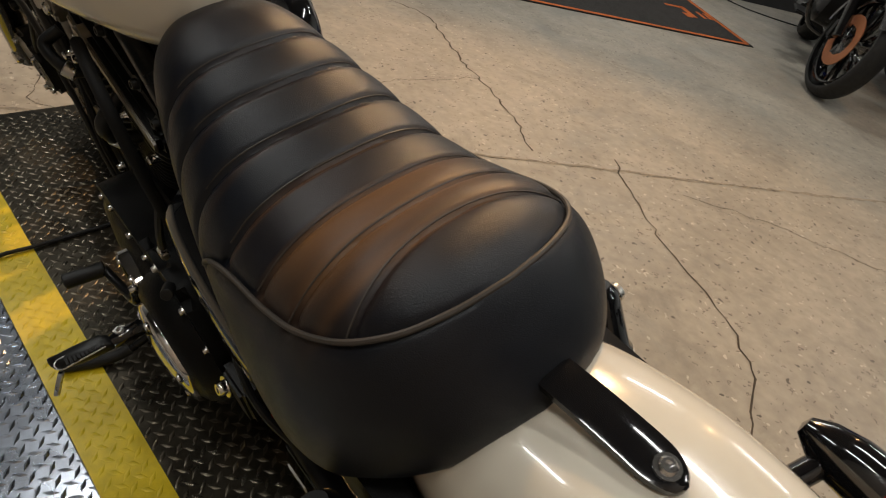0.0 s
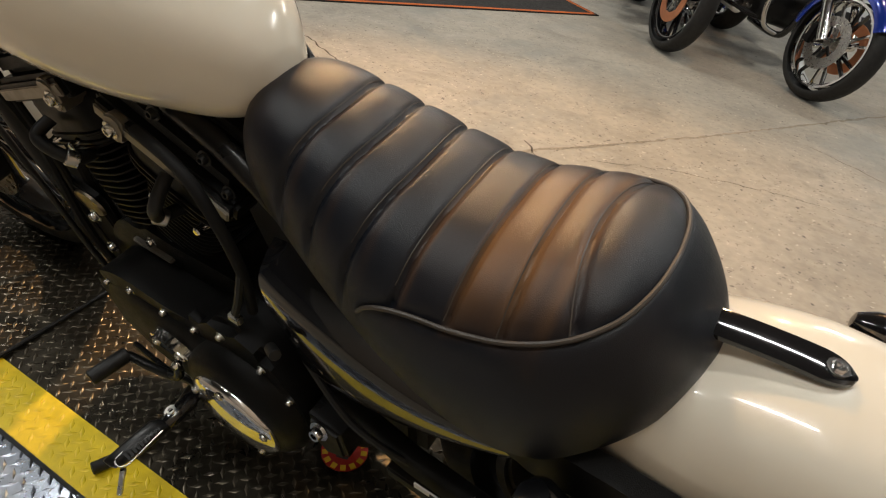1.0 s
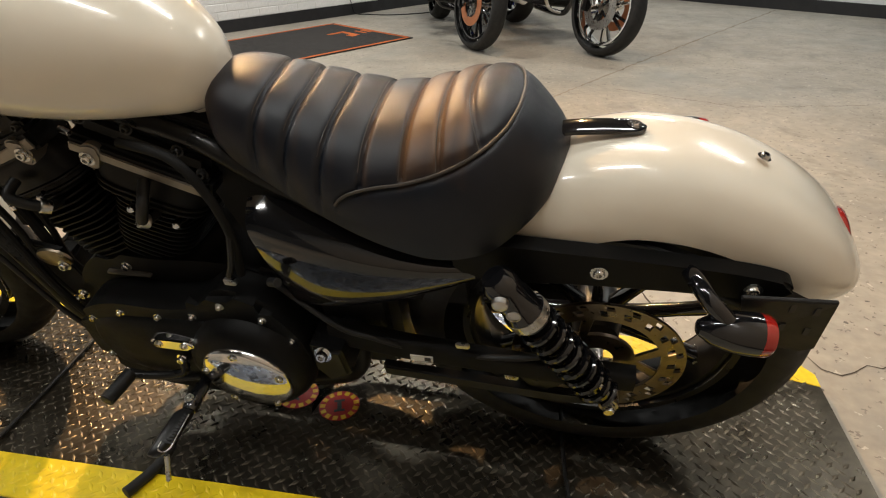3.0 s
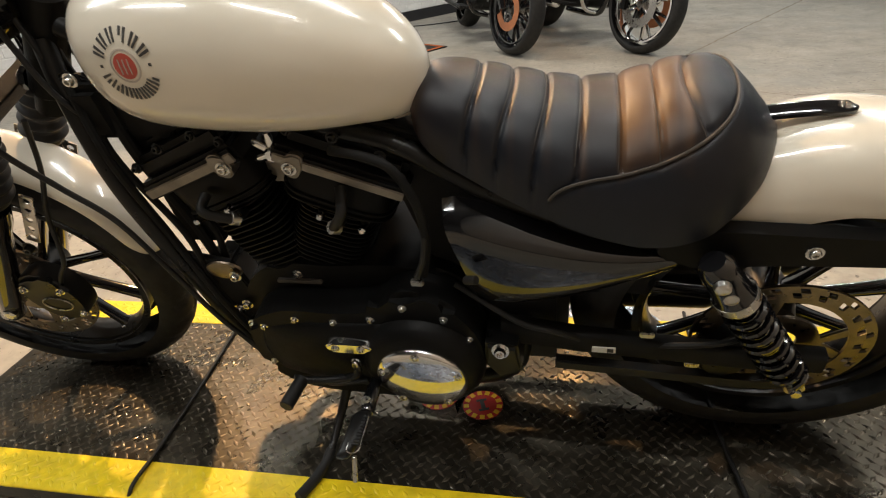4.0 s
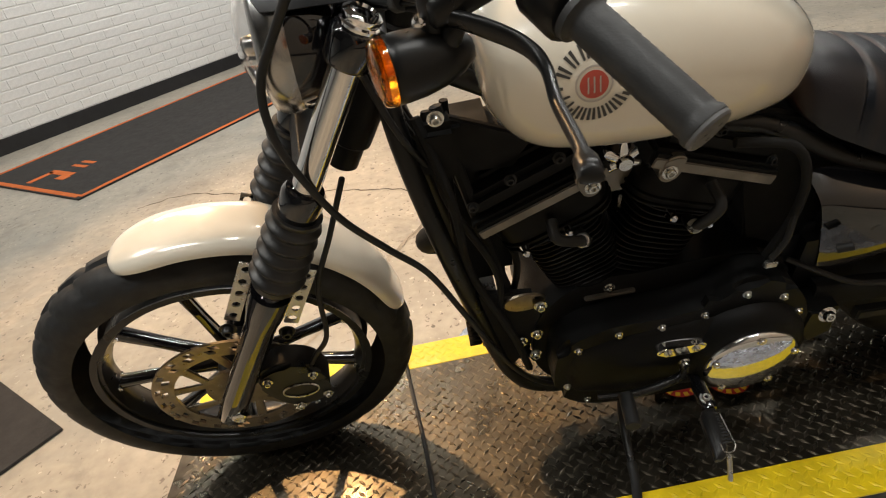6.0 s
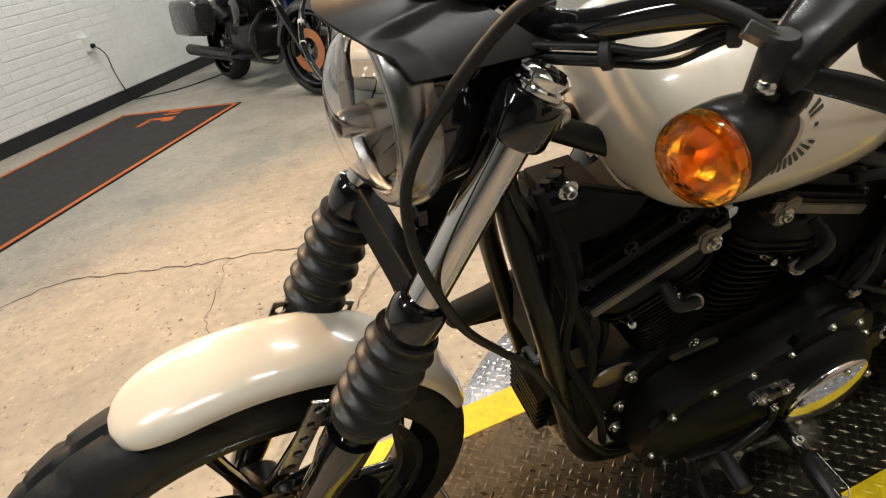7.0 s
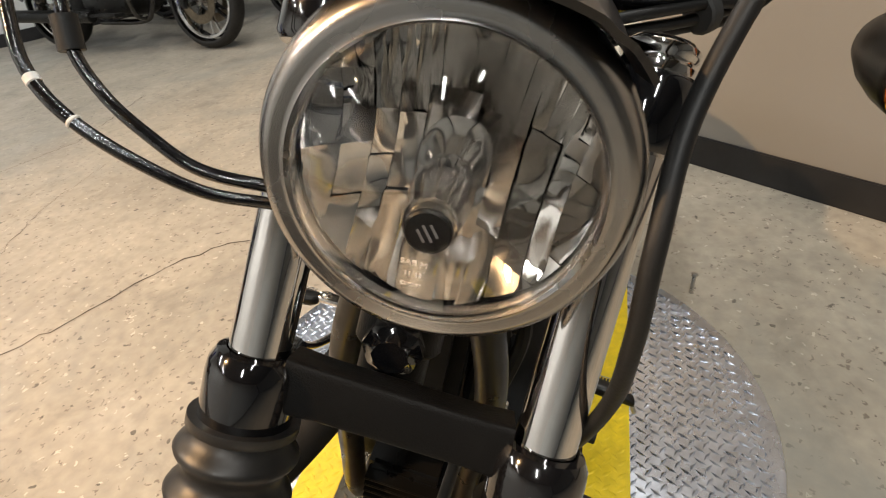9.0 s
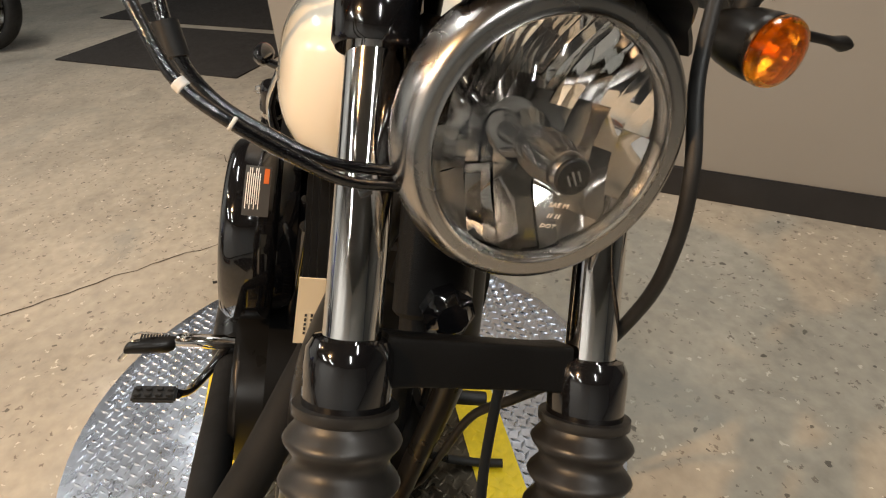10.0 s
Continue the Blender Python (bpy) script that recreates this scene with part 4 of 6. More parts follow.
part("steering_stem", steered(rod(HEAD - u * 0.03, HEAD + u * 0.22, 0.024, 24)), WRINKLE, bike)
part("stem_nut", steered(lathe([(0, 0.018), (0.012, 0.018), (0.016, 0.012), (0.02, 0.01), (0.02, 0), (0, 0)], aim(HEAD + V(-0.012, 0, 0.032), (-1, 0, 0.2)), 8)), GLOSS, bike)
part("front_axle", steered(rod(AXLE_F + V(0, -0.125, 0), AXLE_F + V(0, 0.125, 0), 0.010, 16)), STEEL, bike)
part("axle_nut", steered(lathe([(0, 0.012), (0.010, 0.012), (0.014, 0.009), (0.014, 0), (0, 0)], aim(AXLE_F + V(0, -0.118, 0), (0, -1, 0)), 6)), ZINC, bike)

# front brake caliper behind the left slider
cal = part("front_caliper", steered(prism(round_outline([(-0.70, 0.40), (-0.655, 0.425), (-0.605, 0.40), (-0.590, 0.345), (-0.605, 0.30), (-0.645, 0.29), (-0.685, 0.33)]), -0.112, -0.066, 0.008)), SATIN, bike, "black brake caliper with chrome bolts")
for x, z in ((-0.682, 0.395), (-0.607, 0.385), (-0.60, 0.315), (-0.655, 0.298)):
    part("caliper_bolt", steered(bolt((x, -0.113, z), (0, -1, 0), 0.006, 0.008)), ZINC, cal)
ring = [V(-0.640 + 0.030 * math.cos(a) - 0.004 * math.sin(a), -0.1135, 0.345 + 0.020 * math.sin(a)) for a in np.linspace(0, 2 * math.pi, 25)]
part("caliper_badge", steered(tube(ring, 0.0016, 6, 2)), STEEL, cal, "oval silver badge outline")

# ---- front fender ----
def fender(c, a0, a1, radius, half, skirt, name, m, end_width=0.30, end_skirt=0.35, end_len=0.16, n=2.6, steps=60):
    rows = []
    for i in range(steps + 1):
        t = i / steps
        a = radians(a0 + (a1 - a0) * t)
        end = min(t, 1 - t) * (abs(a1 - a0) / 90)
        close = min(1.0, math.sqrt(max(0.0, 1 - (1 - min(1, end / end_len)) ** 2)))
        d = V(math.cos(a), 0, math.sin(a))
        r = radius(t)
        row = []
        for k in range(25):
            q = math.pi * k / 24
            cc, ss = math.cos(q), math.sin(q)
            row.append(c + d * (r - skirt(t) * (1 - abs(ss) ** (2 / n)) * (end_skirt + (1 - end_skirt) * close) - 0.010 * (1 - close)) + V(0, half(t) * (end_width + (1 - end_width) * close) * math.copysign(abs(cc) ** (2 / n), cc), 0))
        rows.append(row)
    bm = thicken(sheet(rows), 0.003)
    bm.transform(m)
    return part(name, bm, CREAM, bike, "glossy cream painted " + name.replace("_", " "), smooth=60)


fender(AXLE_F, 102, 11, lambda t: 0.344 + 0.020 * math.sin(math.pi * min(1, t * 1.1)), lambda t: 0.054, lambda t: 0.025, "front_fender", TURN_FORK)
def drilled_strip(a, b, width, holes, thick=0.003):
    """A flat bar from a to b, facing sideways, with round holes along it."""
    a, b = Vector(a), Vector(b)
    d = (b - a).normalized()
    w = d.cross(Y).normalized()
    step = (b - a).length / holes
    bm = bmesh.new()
    for k in range(holes):
        c = a + d * step * (k + 0.5)
        rim = [bm.verts.new(c + d * (u * step / 2) + w * (v * width / 2)) for u, v in ((1, 0), (1, 1), (0, 1), (-1, 1), (-1, 0), (-1, -1), (0, -1), (1, -1))]
        hole = [bm.verts.new(c + (d * math.cos(q * math.pi / 4) + w * math.sin(q * math.pi / 4)) * min(width, step) * 0.29) for q in range(8)]
        for q in range(8):
            bm.faces.new((rim[q], rim[(q + 1) % 8], hole[(q + 1) % 8], hole[q]))
    bmesh.ops.remove_doubles(bm, verts=bm.verts, dist=1e-5)
    return thicken(bm, thick)


for side in (-1, 1):
    y = 0.077 * side - 0.004
    for (ax, az), (bx, bz) in (((-0.622, 0.648), (-0.690, 0.537)), ((-0.548, 0.603), (-0.611, 0.495))):
        arm = part("fender_bracket", drilled_strip((ax + 0.004, y, az), (bx + 0.004, y, bz), 0.023, 5), STEEL, bike, "drilled steel fender bracket")
        arm.data.transform(TURN_FORK)
        part("bracket_bolt", steered(bolt((bx - 0.006, y + 0.006 * side, bz - 0.010), (0, side, 0), 0.009, 0.012)), SATIN, arm)

# ---- headlight ----
HL = unsteer(-0.478, -0.0233, 0.9214)
HLM = Matrix.Translation(HL) @ Matrix.Rotation(radians(-90 + 5), 4, "Y") @ Matrix.Scale(0.955, 4)  # local z points ahead
lamp_root = part("headlight", steered(lathe([(0.0, -0.115), (0.035, -0.112), (0.062, -0.09), (0.080, -0.05), (0.086, -0.01), (0.086, 0.0), (0.078, 0.0), (0.074, -0.04), (0.0, -0.10)], HLM, 48)), GLOSS, bike, "round headlight with a satin trim ring")
part("trim_ring", steered(lathe([(0.0715, 0.012), (0.0735, 0.016), (0.0765, 0.0145), (0.080, 0.0165), (0.085, 0.014), (0.089, 0.007), (0.0912, -0.003), (0.0910, -0.012), (0.088, -0.020), (0.084, -0.018), (0.084, 0.0), (0.0715, 0.006)], HLM, 96, closed=True)), BRUSHED, lamp_root, "satin metal headlight trim ring", smooth=60)
dome = [(0.0725 * math.sin(q), 0.0095 + 0.036 * (math.cos(q * 1.08) - math.cos(math.pi / 2 * 1.08)) / (1 - math.cos(math.pi / 2 * 1.08))) for q in np.linspace(0, math.pi / 2, 14)]
part("lens", steered(lathe(dome + [(r * 0.98, h - 0.002) for r, h in dome[::-1]], HLM, 64)), CLEAR, lamp_root, "clear domed glass headlight lens", smooth=80).visible_shadow = False
# multi-reflector bowl: narrow flutes above, tall stepped facets below and at the sides
rng = random.Random(11)
bowl = bmesh.new()
u0 = -0.072
while u0 < 0.072:
    wide = rng.choice((0.0105, 0.0130, 0.0160))
    v0 = -0.072
    while v0 < 0.072:
        tall = rng.choice((0.026, 0.034, 0.042)) if v0 < 0.012 else 0.062
        pieces = 1 if v0 < 0.012 else 2
        for piece in range(pieces):
            tilt_u, tilt_v, sink = rng.uniform(-0.20, 0.20) / pieces, rng.uniform(-0.16, 0.16) / pieces, rng.uniform(-0.0012, 0.0012) / pieces
            round_u, round_v = rng.uniform(0.03, 0.13) / wide * pieces, rng.uniform(-0.04, 0.06) / tall
            uu = u0 + wide * piece / pieces
            rows = []
            for i in range(7):
                row = []
                for k in range(7):
                    du, dv = wide / pieces * (i / 6 - 0.5), tall * (k / 6 - 0.5)
                    u, v = uu + wide / pieces * i / 6, v0 + tall * k / 6
                    r = math.hypot(u, v)
                    if r > 0.0716:
                        u, v, r = u * 0.0716 / r, v * 0.0716 / r, 0.0716
                    depth = -0.050 + 0.052 * (r / 0.0716) ** 1.9
                    row.append(HLM @ V(v, u, depth + sink + tilt_u * du + tilt_v * dv * 0.5 - round_u * du * du - round_v * dv * dv))
                rows.append(row)
            sheet(rows, bowl)
        v0 += tall
    u0 += wide
bmesh.ops.dissolve_degenerate(bowl, dist=1e-6, edges=bowl.edges)
part("reflector", steered(bowl), MIRROR, lamp_root, "faceted chrome reflector bowl", smooth=20)
HLB = HLM @ Matrix.Translation((-0.006, 0, 0))
part("bulb_shade", steered(lathe([(0.0, 0.0385), (0.0106, 0.0385), (0.0122, 0.036), (0.0126, 0.031), (0.0132, 0.024), (0.0152, 0.014), (0.0156, 0.002), (0.0128, -0.010), (0.0130, -0.014), (0.0180, -0.024), (0.0195, -0.05)], HLB, 32)), BULB_METAL, lamp_root, "bright metal bulb shield")
part("bulb_cap", steered(lathe([(0.0, 0.0412), (0.0096, 0.0412), (0.0105, 0.0402), (0.0105, 0.0386), (0, 0.0386)], HLB, 28)), CYLINDER, lamp_root, "black bulb cap")
for k in (-1, 0, 1):
    part("cap_mark", steered(box((0, 0.0032 * k, 0.0416), (0.0085 - abs(k) * 0.002, 0.0010, 0.0004), 0, HLB @ pose(0, 0, 0, 0, 0, 35))), CAP_GREY, lamp_root)


def text_part(text, size, m, mat, parent, label, depth=0.0004):
    curve = bpy.data.curves.new("print", "FONT")
    curve.body, curve.size, curve.align_x, curve.align_y, curve.extrude = text, size, "CENTER", "CENTER", depth
    ob = bpy.data.objects.new("print", curve)
    mesh = bpy.data.meshes.new_from_object(ob)
    bpy.data.objects.remove(ob)
    mesh.transform(m)
    mesh.materials.clear()
    mesh.materials.append(mat)
    made = new("embossed_print", mesh)
    made.parent = parent
    made["label"] = label
    return made


for k, line in enumerate(("SAE M", "", "DOT")):
    at = HLM @ Matrix.Translation((-0.0225 - 0.0072 * k, 0.003, 0.0408 - 0.0019 * k)) @ pose(0, 0, 0, 0, -16 - 5 * k, 0) @ pose(0, 0, 0, 0, 0, -90)
    if line:
        text_part(line, 0.0046, TURN_FORK @ at, LOGO_RING, lamp_root, "small moulded lens print", 0.0002)
    else:
        for x in (-0.0030, -0.0012, 0.0018, 0.0036):
            part("print_bar", steered(box((x, 0, 0), (0.0008, 0.0034, 0.0003), 0, at)), LOGO_RING, lamp_root)
# headlight eyebrow: a domed middle that narrows to the rear, stepped down to two swept wings
rows = []
for i in range(29):
    s = i / 28
    row = []
    for k in range(61):
        a = radians(41 + 98 * k / 60)
        side = abs(math.degrees(a) - 90) / 49
        r = 0.0965 + 0.003 * s
        step = min(1.0, max(0.0, (side - (0.50 - 0.30 * s)) / 0.13))
        step = step * step * (3 - 2 * step)
        r -= 0.0065 * step * min(1.0, 0.25 + s * 3)
        peak = 0.024 * (1 - s) ** 1.5 * (1 - min(1.0, side / 0.75) ** 2)
        wing = max(0.0, side - 0.45) / 0.55
        x = -0.012 - peak + 0.018 * side**2 + s * (0.092 + 0.026 * wing)
        row.append(HL + V(x, r * math.cos(a) * (1.02 - 0.02 * s), r * math.sin(a) * (1.0 - 0.06 * s) - 0.008 * s * wing))
    rows.append(row)
brow = part("headlight_eyebrow", steered(thicken(sheet(rows), 0.003)), DENIM, bike, "denim black headlight eyebrow cowl", smooth=50)
ring = [HL + V(0.045 + 0.020 * math.cos(a), 0.026 * math.sin(a), 0.0955 - 0.003 * math.sin(a) ** 2) for a in np.linspace(0, 2 * math.pi, 29)]
part("badge_recess", steered(tube(ring, 0.0010, 6, 2)), GLOSS, brow, "oval badge outline")

# ---- handlebar, grips, levers, lamps ----
G_END, G_IN = unsteer(-0.143, -0.381, 0.956), unsteer(-0.195, -0.285, 0.998)
grip_dir = (G_END - G_IN).normalized()
BAR_IN = G_IN - grip_dir * 0.06
CENTRE = V(-0.350, 0, 0.982)
left_bar = [CENTRE, V(-0.350, -0.055, 0.983), unsteer(-0.337, -0.105, 0.990), unsteer(-0.305, -0.151, 1.009), unsteer(-0.266, -0.200, 1.024), BAR_IN]
part("handlebar", steered(tube([mirror(p) for p in left_bar[::-1]] + left_bar[1:] + [G_IN + grip_dir * 0.02], 0.0125, 16)), GLOSS, bike, "gloss black handlebar")
for side in (-1, 1):
    flip = (lambda p: mirror(p)) if side > 0 else (lambda p: Vector(p))
    a, b = flip(G_IN - grip_dir * 0.012), flip(G_END)
    prof = [(0, 0), (0.022, 0.0), (0.022, 0.006), (0.0175, 0.009)]
    L = (b - a).length
    for k in range(30):
        prof.append((0.0168 - 0.0003 * (k % 2), 0.011 + (L - 0.02) * k / 29))
    prof += [(0.0182, L - 0.006), (0.0182, L - 0.002), (0.0165, L), (0, L)]
    grip = part("grip", steered(lathe(prof, aim(a, b - a), 28)), GRIP, bike, "worn dark grey rubber grip")
    cap = aim(b, b - a)
    lid = part("end_cap", steered(lathe([(0.0178, -0.002), (0.0178, 0.001), (0.0164, 0.0025), (0.006, 0.0030), (0, 0.0030)], cap, 28)), CAP_GREY, grip, "dusty grey grip end cap")
    for k in range(3):
        turn = radians(40 + 120 * k)
        lid_dot = cap @ Matrix.Translation((0.0075 * math.cos(turn), 0.0075 * math.sin(turn), 0.0026))
        part("dimple", steered(lathe([(0.0017, 0), (0.0017, 0.0005), (0, 0.0004)], lid_dot, 12)), GRIP, lid)
    part("switch_housing", steered(loft([oval(flip(G_IN - grip_dir * s), Z, X, 0.026 * k, 0.024 * k, 3, 20) for s, k in ((0.012, 0.85), (0.018, 1.0), (0.050, 1.0), (0.058, 0.8))])), SATIN, bike, "black switch housing")
    perch = flip(unsteer(-0.286, -0.240, 1.018))
    blade = [flip(unsteer(*p)) for p in ((-0.306, -0.246, 1.009), (-0.290, -0.256, 1.007), (-0.268, -0.270, 1.001), (-0.244, -0.287, 0.991), (-0.234, -0.310, 0.984), (-0.236, -0.350, 0.979), (-0.235, -0.400, 0.978), (-0.237, -0.432, 0.978))]
    path = smooth_path(blade, 6)
    rings = []
    for k, p in enumerate(path):
        t = k / (len(path) - 1)
        d = (path[min(k + 1, len(path) - 1)] - path[max(k - 1, 0)]).normalized()
        across = d.cross(Z).normalized()
        h = float(np.interp(t, [0, 0.06, 0.3, 0.5, 0.62, 0.9, 0.96, 1.0], [0.004, 0.0065, 0.0080, 0.0070, 0.0052, 0.0050, 0.0088, 0.004]))
        rings.append(oval(p, across.cross(d).normalized(), across, h, 0.0042 if t < 0.5 else (0.0045 if t < 0.9 else 0.0078), 2.6, 16))
    part("lever", steered(loft(rings)), SATIN, bike, "black hand lever", smooth=60)
    bar_p = flip(unsteer(-0.238, -0.222, 1.030))
    body = part("lever_perch", steered(loft([oval(perch.lerp(bar_p, s) + V(0, 0, 0), Z, (bar_p - perch).cross(Z).normalized(), h, w, 3, 18) for s, h, w in ((-0.50, 0.008, 0.010), (-0.44, 0.0125, 0.014), (0.05, 0.0155, 0.018), (0.5, 0.016, 0.020), (0.95, 0.020, 0.024))])), SATIN, bike, "black lever perch clamped to the handlebar", smooth=50)
    part("pivot_knob", steered(lathe([(0, 0.010), (0.008, 0.010), (0.010, 0.006), (0.010, -0.028), (0.008, -0.030), (0, -0.030)], aim(flip(unsteer(-0.306, -0.243, 1.022)), (0, 0, 1)), 16)), DULL, body)
    ferrule = V(-0.3128, -0.2361, 1.0299)
    axis = V(-0.012, 0.014, 0.007)
    ends = (ferrule - axis * 0.5, ferrule + axis * 0.5)
    part("cable_ferrule", rod(*[p if side < 0 else TURN_FORK @ mirror(TURN_FORK.inverted() @ p) for p in ends], 0.0060, 6), ZINC, body, "bare metal cable ferrule")
    lens_c = flip(unsteer(-0.346, -0.252, 0.973))
    sm = aim(lens_c, (-1, 0.13 * side, 0.02)) @ Matrix.Scale(0.835, 4)
    sig = part("turn_signal", steered(lathe([(0.0320, 0.000), (0.0338, -0.002), (0.0338, -0.010), (0.0328, -0.028), (0.0288, -0.050), (0.0215, -0.070), (0.012, -0.084), (0.0, -0.088), (0.0, -0.05), (0.029, -0.01), (0.0310, 0.000)], sm, 40)), SATIN, bike, "black turn signal with an amber lens", smooth=60)
    ribs = [(0.0315 - 0.0009 * q + 0.0005 * (q % 2), 0.0135 + 0.00035 * q) for q in range(7)]
    part("lens", steered(lathe([(0.0, 0.0188), (0.010, 0.0185), (0.018, 0.0175), (0.0235, 0.0165)] + ribs[::-1] + [(0.0335, 0.0100), (0.0345, 0.005), (0.0342, 0.001), (0.0318, 0.001), (0.0315, 0.008), (0.028, 0.0120), (0.020, 0.0145), (0, 0.0160)], sm, 48)), AMBER, sig, "ribbed amber lens", smooth=30).visible_shadow = False
    part("reflector", steered(lathe([(0.0308, 0.001), (0.0285, -0.008), (0.022, -0.016), (0.012, -0.021), (0.008, -0.022), (0.0, -0.022)], sm, 40)), AMBER_CORE, sig)
    part("bulb", steered(lathe([(0.0, 0.008), (0.004, 0.0068), (0.0062, 0.003), (0.0062, -0.006), (0.0045, -0.012), (0.0045, -0.022)], sm, 20)), AMBER_BULB, sig, "amber bulb")
    part("stalk", steered(tube([lens_c + V(0.050, 0, 0.010), lens_c + V(0.056, 0, 0.024), perch + V(0.004, 0, -0.008)], 0.0095, 10)), SATIN, sig)
    part("stalk_nut", steered(lathe([(0.0058, 0), (0.0058, 0.004), (0.004, 0.006), (0, 0.006)], aim(lens_c + V(0.030, 0, 0.033), (0, 0, 1)), 8)), CHROME, sig, "chrome stalk nut")
    part("mirror_stem", steered(tube([bar_p + V(0, 0, 0.015), bar_p + V(0.02, side * 0.02, 0.07), bar_p + V(0.03, side * 0.09, 0.14)], 0.006, 8)), GLOSS, bike)
    part("riser", steered(rod(V(-0.362, side * 0.045, 0.945), V(-0.350, side * 0.045, 0.998), 0.017, 20)), SATIN, bike, "black handlebar riser")
part("mirror", steered(loft([oval(bar_p + V(0.03 + d, 0.11, 0.155), Y, Z, 0.055 * k, 0.032 * k, 2.6, 28) for d, k in ((-0.02, 0.5), (-0.012, 0.9), (0, 1), (0.006, 0.98))])), GLOSS, bike, "black rear-view mirror")
part("speedometer", steered(lathe([(0, 0.02), (0.045, 0.02), (0.05, 0.012), (0.05, -0.02), (0.03, -0.045), (0, -0.05)], aim(V(-0.385, 0, 1.030), (0.35, 0, 1)), 40)), GLOSS, bike, "black speedometer housing")

# ---- engine, frame and the rear of the motorcycle ----
BASE = V(-0.069, 0, 0.355)
part("crankcase", prism(round_outline([(-0.19, 0.40), (-0.12, 0.455), (-0.02, 0.455), (0.10, 0.46), (0.20, 0.43), (0.24, 0.33), (0.21, 0.20), (0.08, 0.145), (-0.12, 0.15), (-0.20, 0.22), (-0.215, 0.32)]), -0.085, 0.12, 0.012), WRINKLE, bike, "wrinkle black crankcase")
cover = part("primary_cover", prism(round_outline([(-0.172, 0.365), (-0.10, 0.402), (0.00, 0.402), (0.065, 0.415), (0.122, 0.452), (0.192, 0.428), (0.236, 0.355), (0.238, 0.275), (0.205, 0.205), (0.135, 0.165), (0.0, 0.160), (-0.12, 0.172), (-0.182, 0.225), (-0.190, 0.300)]), -0.145, -0.060, 0.014, 4), WRINKLE, bike, "wrinkle black primary cover with chrome screws", smooth=50)
part("derby_housing", lathe([(0.112, 0.0), (0.108, 0.018), (0.098, 0.034), (0.084, 0.042), (0, 0.042)], aim(V(0.132, -0.138, 0.288), (0, -1, 0)), 56), WRINKLE, cover, smooth=60)
part("cover_bulge", loft([oval(V(x, -0.134, z), Z, Y, h, d, 2.4, 24) for x, z, h, d in ((-0.175, 0.290, 0.03, 0.008), (-0.15, 0.290, 0.07, 0.022), (-0.08, 0.288, 0.088, 0.030), (0.0, 0.287, 0.094, 0.034), (0.07, 0.287, 0.098, 0.038), (0.13, 0.288, 0.10, 0.04))]), WRINKLE, cover, smooth=60)
derby = part("derby_cover", lathe([(0.0795, 0.0), (0.0795, 0.004), (0.077, 0.0075), (0.070, 0.0105), (0.05, 0.0160), (0.025, 0.0195), (0, 0.0205)], aim(V(0.137, -0.180, 0.286), (0, -1, 0)), 64), CHROME, bike, "polished chrome derby cover", smooth=70)
for k in range(5):
    a = radians(90 + 72 * k)
    part("derby_screw", bolt(V(0.137 + 0.069 * math.cos(a), -0.1905, 0.286 + 0.069 * math.sin(a)), (0, -1, 0), 0.0052, 0.004), ZINC, derby)
slot = part("inspection_cover", prism(round_outline([(-0.012, 0.357), (0.042, 0.357), (0.056, 0.348), (0.042, 0.337), (-0.012, 0.337), (-0.026, 0.347)]), -0.176, -0.15, 0.003), CHROME, bike, "chrome inspection cover")
for x in (-0.008, 0.038):
    part("slot_screw", bolt((x, -0.176, 0.347), (0, -1, 0), 0.005, 0.004), ZINC, slot)
for x, z in ((-0.150, 0.357), (-0.083, 0.382), (-0.012, 0.381), (0.057, 0.393), (0.119, 0.427), (0.184, 0.403), (0.221, 0.355), (0.226, 0.285), (-0.168, 0.250), (-0.13, 0.192), (0.19, 0.212)):
    part("cover_screw", bolt((x, -0.1445, z), (0, -1, 0), 0.0048, 0.007), ZINC, cover)
part("cover_screw", bolt((-0.083, -0.084, 0.432), (0, -1, 0), 0.0065, 0.008), ZINC, bike)
part("top_plate_edge", box((-0.082, -0.088, 0.418), (0.085, 0.010, 0.007), 0.002), GREY_STRIP, bike, "bare metal timing plate")
part("shift_pivot_bolt", bolt((0.022, -0.176, 0.314), (0, -1, 0), 0.0065, 0.010), CHROME, bike)

